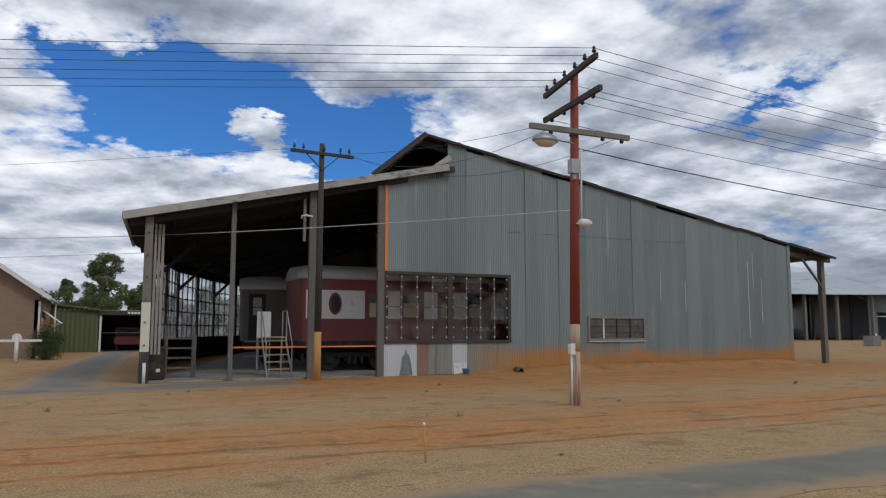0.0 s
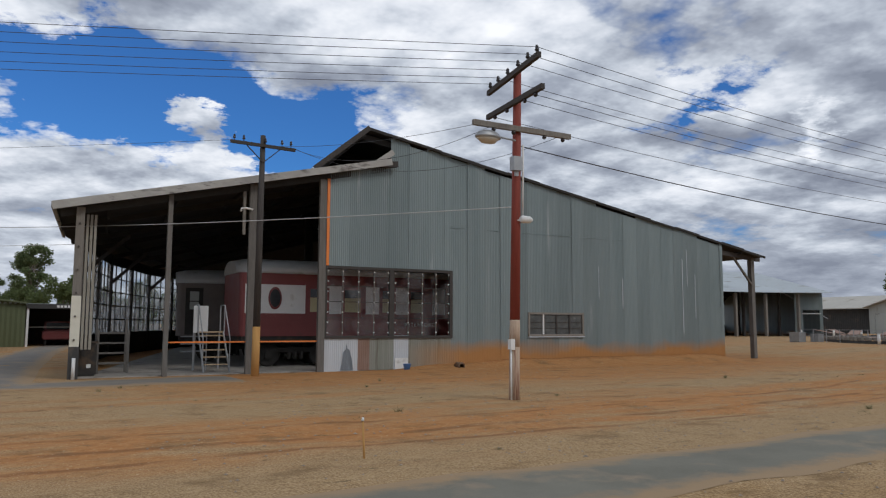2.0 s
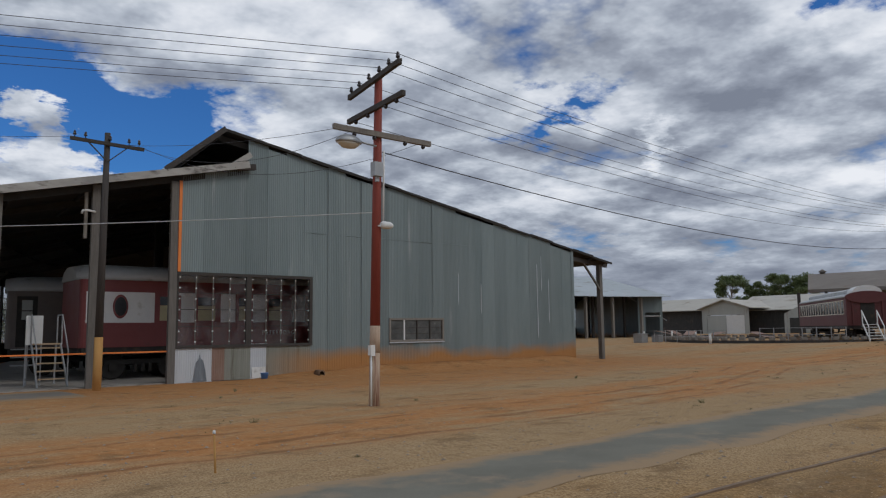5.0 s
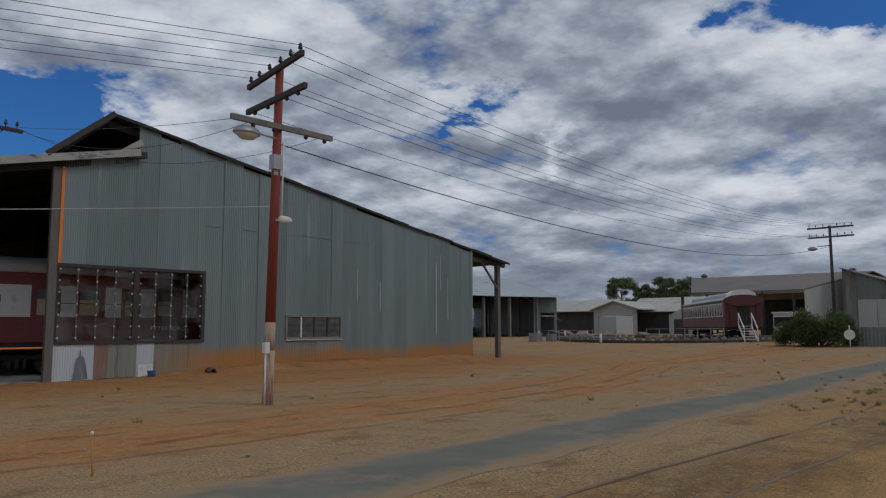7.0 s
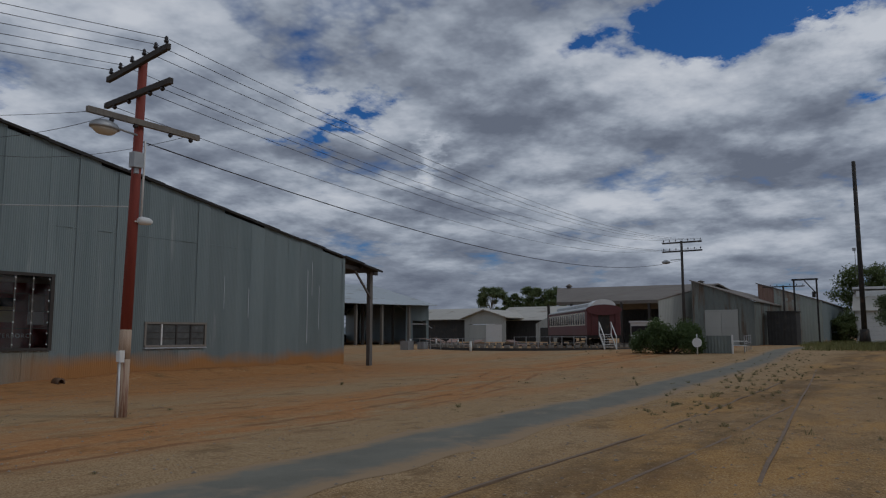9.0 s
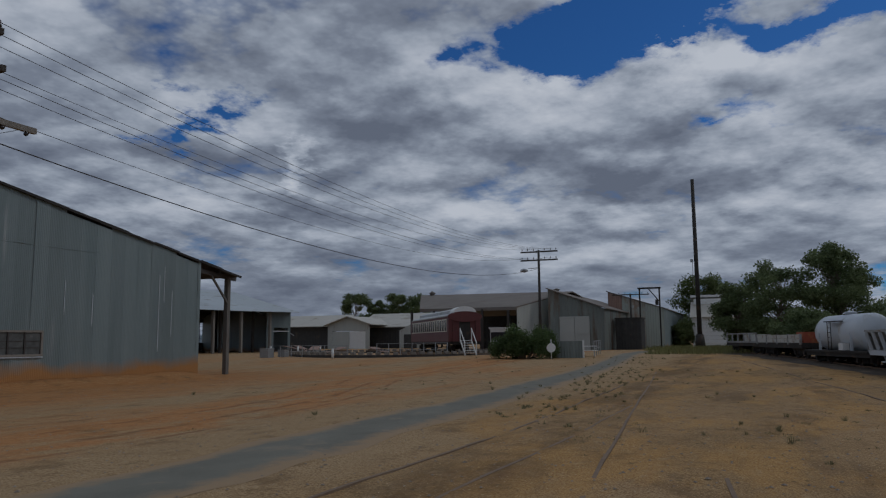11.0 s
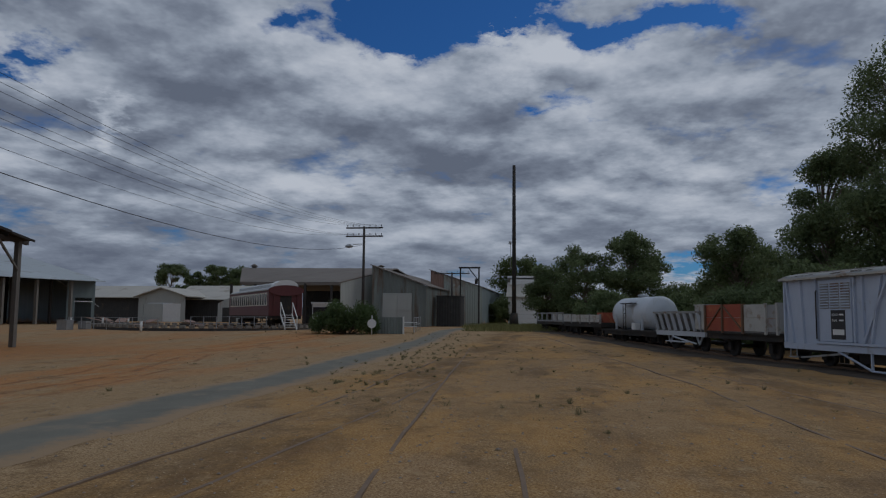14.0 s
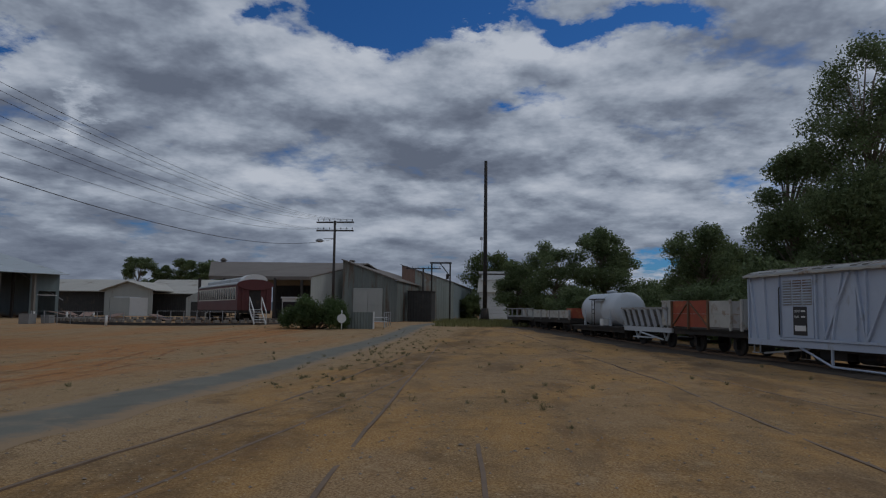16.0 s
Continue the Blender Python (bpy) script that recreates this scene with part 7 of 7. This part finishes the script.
for (x, y) in ((49.9, 28.9), (66, 46), (68, 44), (70, 42.5)):
    ob = thing("white_bollard", pose(x, y, rise(x)), "short white marker post", "bollard")
    ptube("post", (0, 0, 0), (0, 0, 0.7), 0.09, 0.09, WHITE, ob)
    ptube("cap", (0, 0, 0.7), (0, 0, 0.75), 0.11, 0.1, WHITE, ob)

# park table and seats by the path
pt = thing("picnic_table", pose(54.0, 10.5, 0.42, 0, 0, 15), "small white picnic table with a bench beside the path", "table")
pbox("tabletop", (-0.5, 0.5, -0.8, 0.8, 0.72, 0.77), WHITE, pt)
for s in (-1, 1):
    pbeam("leg", (-0.4, s * 0.6, 0), (0.1, s * 0.6, 0.72), 0.06, 0.06, WHITE, pt)
    pbeam("leg", (0.4, s * 0.6, 0), (-0.1, s * 0.6, 0.72), 0.06, 0.06, WHITE, pt)
    pbox("bench", (s * 0.75 - 0.13, s * 0.75 + 0.13, -0.8, 0.8, 0.42, 0.46), WHITE, pt)
for k, (x, y, h, w) in enumerate(((62.5, 36, 0.7, 1.4), (64, 39.5, 0.9, 2.2), (66, 33.5, 0.6, 1.6), (71, 45.5, 1.1, 1.0), (73, 48, 1.0, 1.5))):
    ob = thing("timber_stack", pose(x, y, 0.5, 0, 0, 25 * k), "low stack of rusty sheet and old timbers by the turntable", "stack", "stacks by the turntable")
    for q in range(4):
        pbox("timber", (-w, w, -0.55 + 0.3 * q, -0.32 + 0.3 * q, 0, 0.2), TIMBER_DARK if q % 2 else TIMBER_MID, ob)
    for q in range(3):
        pbox("timber", (-w * 0.9 + 0.1 * q, w * 0.95, -0.45 + 0.3 * q, -0.2 + 0.3 * q, 0.2, 0.38), RAIL if q == k % 3 else TIMBER_MID, ob)
    pbeam("sheet", (-w * 1.3, 0, 0.12), (w * 0.9, 0, 0.38 + h * 0.35), 0.9, 0.03, GALV_RUST, ob)

# step-ladder platform by the saloon
ld = thing("platform_steps", pose(6.05, 25.5, 0.03), "aluminium platform steps with worn wooden treads", "steps")
for k in range(5):
    pbox("tread", (-0.38, 0.38, -0.5 + 0.2 * k, -0.28 + 0.2 * k, 0.24 + 0.235 * k, 0.275 + 0.235 * k), TREAD, ld)
for s in (-1, 1):
    pbeam("stringer", (s * 0.42, -0.62, 0), (s * 0.42, 0.5, 1.32), 0.04, 0.09, STEEL, ld)
    pbeam("leg", (s * 0.42, 1.2, 0), (s * 0.42, 1.1, 1.3), 0.05, 0.05, STEEL, ld)
    pbeam("handrail", (s * 0.44, -0.45, 1.1), (s * 0.44, 0.45, 2.25), 0.035, 0.035, STEEL, ld)
    pbeam("handrail", (s * 0.44, 0.45, 2.25), (s * 0.44, 1.1, 2.25), 0.035, 0.035, STEEL, ld)
    for y, z in ((-0.45, 0.2), (0.45, 1.3), (1.1, 1.3)):
        pbeam("rail_post", (s * 0.44, y, z), (s * 0.44, y, 1.1 if y < 0 else 2.25), 0.035, 0.035, STEEL, ld)
pbox("platform", (-0.42, 0.42, 0.45, 1.15, 1.3, 1.34), TREAD, ld)
bd = thing("white_board", pose(5.7, 26.0, 0.03), "white notice board on thin legs behind the platform steps", "board")
pbox("sheet", (-0.24, 0.24, -0.02, 0.02, 1.3, 2.22), WHITE, bd)
for s in (-1, 1):
    pbox("leg", (s * 0.22 - 0.018, s * 0.22 + 0.018, 0.02, 0.05, 0.0, 2.22), STEEL, bd)
tr = thing("timber_stair", pose(2.95, 26.2, 0.03), "grey slatted timber stair frame inside the glazed wall", "steps")
for k in range(4):
    pbox("slat", (-0.45, 0.45, -0.4 + 0.15 * k, -0.25 + 0.15 * k, 0.3 + 0.32 * k, 0.36 + 0.32 * k), TIMBER_MID, tr)
for s in (-1, 1):
    pbox("upright", (s * 0.45 - 0.035, s * 0.45 + 0.035, -0.4, -0.3, 0, 1.4), TIMBER_MID, tr)
    pbox("upright", (s * 0.45 - 0.035, s * 0.45 + 0.035, 0.3, 0.4, 0, 1.75), TIMBER_MID, tr)
bn = thing("wheelie_bin", pose(2.12, 25.2, 0.03), "black bin behind the corner post", "bin")
bm = bmesh.new()
box(bm, -0.3, 0.3, -0.3, 0.3, 0, 1.0)
bmesh.ops.bevel(bm, geom=bm.edges[:], offset=0.04, segments=2, affect="EDGES")
part("tub", bm, UNDER, bn)
pbox("lid", (-0.33, 0.33, -0.34, 0.33, 1.0, 1.06), UNDER, bn)
pbox("label", (0.02, 0.14, -0.312, -0.3, 0.25, 0.36), WHITE, bn)

# yellow stake, pail, pipe end, wall of the bollard sign
sk2 = thing("marker_stake", pose(4.28, 8.19, 0.0), "thin yellow marker stake leaning in the sand", "stake")
ptube("shaft", (0, 0, -0.1), (-0.03, 0, 0.46), 0.014, 0.012, YELLOW_POLE, sk2)
ptube("cap", (-0.03, 0, 0.46), (-0.03, 0, 0.5), 0.02, 0.014, WHITE, sk2)
pa = thing("blue_pail", pose(12.5, 23.75, 0.02), "faded blue plastic pail against the wall", "pail")
bm = bmesh.new()
lathe(bm, (0, 0, 0), [(0.11, 0), (0.14, 0.2), (0.15, 0.21), (0.13, 0.2)], 14)
part("tub", bm, BLUE_PAIL, pa)
pi = thing("pipe_end", pose(14.5, 23.4, 0.12), "rusty pipe end lying in the sand", "pipe")
bm = bmesh.new()
lathe(bm, (0, 0, 0), [(0.09, -0.14), (0.14, -0.14), (0.14, 0.2), (0.09, 0.2)], 16, "y", cap=False)
part("pipe", bm, RAIL, pi)
bo = thing("white_barrier", pose(-3.3, 41.8, 0), "low white barrier post with an arm and round top", "barrier")
ptube("post", (0, 0, 0), (0, 0, 1.25), 0.09, 0.09, WHITE, bo)
pbox("arm", (-2.0, 1.1, -0.05, 0.05, 1.0, 1.12), WHITE, bo)
bm = bmesh.new()
lathe(bm, (0, -0.05, 1.2), [(0.22, -0.02), (0.22, 0.02)], 16, "y")
part("disc", bm, WHITE, bo)


# ---- weeds and stones over the yard ----
def weeds():
    rng = random.Random(3)
    verts, faces = [], []
    spots = []
    while len(spots) < 420:
        x, y = rng.uniform(-6, 62), rng.uniform(-7, 23)
        if noise.noise((x * 0.12, y * 0.2, 4)) + 0.15 > rng.random() * 0.8 - 0.1 and not 12 < x < 30 > 22.5 < y:
            spots.append((x, y))
    for k in range(520):
        x, y = rng.uniform(5, 40), rng.uniform(-8.5, 4.5)
        if noise.noise((x * 0.25, y * 0.4, 9)) > rng.uniform(-0.45, 0.3):
            spots.insert(0, (x, y))
    plain = len(spots)
    for k in range(210):
        x = rng.uniform(16, 52)
        spots.append((x, 3.6 + 0.05 * x + rng.gauss(0, 0.9)))
    for i, (x, y) in enumerate(spots):
        z = height(x, y)
        flat = rng.random() < (0.85 if i < plain else 0.3)
        h, r = (rng.uniform(0.015, 0.05), rng.uniform(0.08, 0.3)) if flat else (rng.uniform(0.04, 0.14) * (1.3 if rng.random() < 0.1 else 1), rng.uniform(0.03, 0.1))
        if math.hypot(x, y) < 13:
            h, r = h * 0.4, r * 1.2
        for _ in range(rng.randint(12, 34)):
            a, d = rng.uniform(0, 6.283), r * rng.random() ** 0.5
            p = Vector((x + d * math.cos(a), y + d * math.sin(a), z - 0.01))
            q = p + Vector((rng.gauss(0, 0.35) * h, rng.gauss(0, 0.35) * h, h * rng.uniform(0.5, 1)))
            w = Vector((math.sin(a), -math.cos(a), 0)) * rng.uniform(0.004, 0.009)
            k = len(verts)
            verts += [p - w, p + w, q + w * 0.3, q - w * 0.3]
            faces.append((k, k + 1, k + 2, k + 3))
    me = bpy.data.meshes.new("weeds")
    me.from_pydata(verts, [], faces)
    me.materials.append(WEED)
    tagged(new("weeds", me), "sparse dry weeds and tufts on the sand", "weeds", kind="stuff")


def stones():
    rng = random.Random(8)
    verts, faces = [], []
    for _ in range(5200):
        x, y = rng.uniform(2, 30), rng.uniform(-9, 22)
        r = rng.uniform(0.008, 0.03) * (1.4 if rng.random() < 0.08 else 1)
        c_, k = Vector((x, y, height(x, y) + r * 0.2)), len(verts)
        verts += [c_ + Vector((r * rng.uniform(.7, 1.3) * sx, r * rng.uniform(.7, 1.3) * sy, r * 0.6 * sz)) for sx, sy, sz in ((1, 0, 0), (0, 1, 0), (-1, 0, 0), (0, -1, 0), (0, 0, 1))]
        faces += [(k, k + 1, k + 4), (k + 1, k + 2, k + 4), (k + 2, k + 3, k + 4), (k + 3, k, k + 4)]
    me = bpy.data.meshes.new("stones")
    me.from_pydata(verts, [], faces)
    me.materials.append(mat("loose_stone", (0.16, 0.12, 0.09), (0.42, 0.35, 0.27), 0.9, 0, 9, 60, 0.1))
    tagged(new("stones", me), "loose gravel stones strewn over the sand", "stones", kind="stuff")


def grass():
    rng = random.Random(12)
    verts, faces = [], []
    for _ in range(16000):
        x, y = rng.uniform(58, 96), rng.uniform(-1.5, 9.5)
        if noise.noise((x * 0.2, y * 0.35, 1)) < rng.uniform(-0.5, 0.25) or (y > 7.0 and x < 76):
            continue
        h = rng.uniform(0.12, 0.5)
        p = Vector((x, y, height(x, y) - 0.02))
        q = p + Vector((rng.gauss(0, 0.3) * h, rng.gauss(0, 0.3) * h, h))
        a = rng.uniform(0, 6.283)
        w = Vector((math.sin(a), -math.cos(a), 0)) * rng.uniform(0.015, 0.04)
        k = len(verts)
        verts += [p - w, p + w, q + w * 0.3, q - w * 0.3]
        faces.append((k, k + 1, k + 2, k + 3))
    me = bpy.data.meshes.new("grass")
    me.from_pydata(verts, [], faces)
    me.materials.append(leaf_mat("yellow_green_grass", (0.13, 0.14, 0.05), (0.24, 0.23, 0.1), 0.8))
    tagged(new("grass", me), "rank yellow-green grass by the tall chimney", "grass", kind="stuff")


weeds()
stones()
grass()

# low far hills
bm = bmesh.new()
prev = None
for k in range(80):
    a = radians(-60 + k * 2.4)
    h = 18 + 14 * noise.noise((k * 0.12, 2, 0)) + 5 * noise.noise((k * 0.5, 7, 0))
    cur = [bm.verts.new((1500 * math.cos(a), 1500 * math.sin(a), -2)), bm.verts.new((1650 * math.cos(a), 1650 * math.sin(a), max(4, h)))]
    if prev:
        bm.faces.new((prev[0], cur[0], cur[1], prev[1]))
    prev = cur
HILL = mat("hazy_hill", (0.10, 0.13, 0.15), (0.14, 0.17, 0.19), 1.0, 0, 0.01, 0.1, 0)
tagged(part("backdrop", bm, HILL), "low hazy scrub hills on the skyline", "hills", kind="structure")
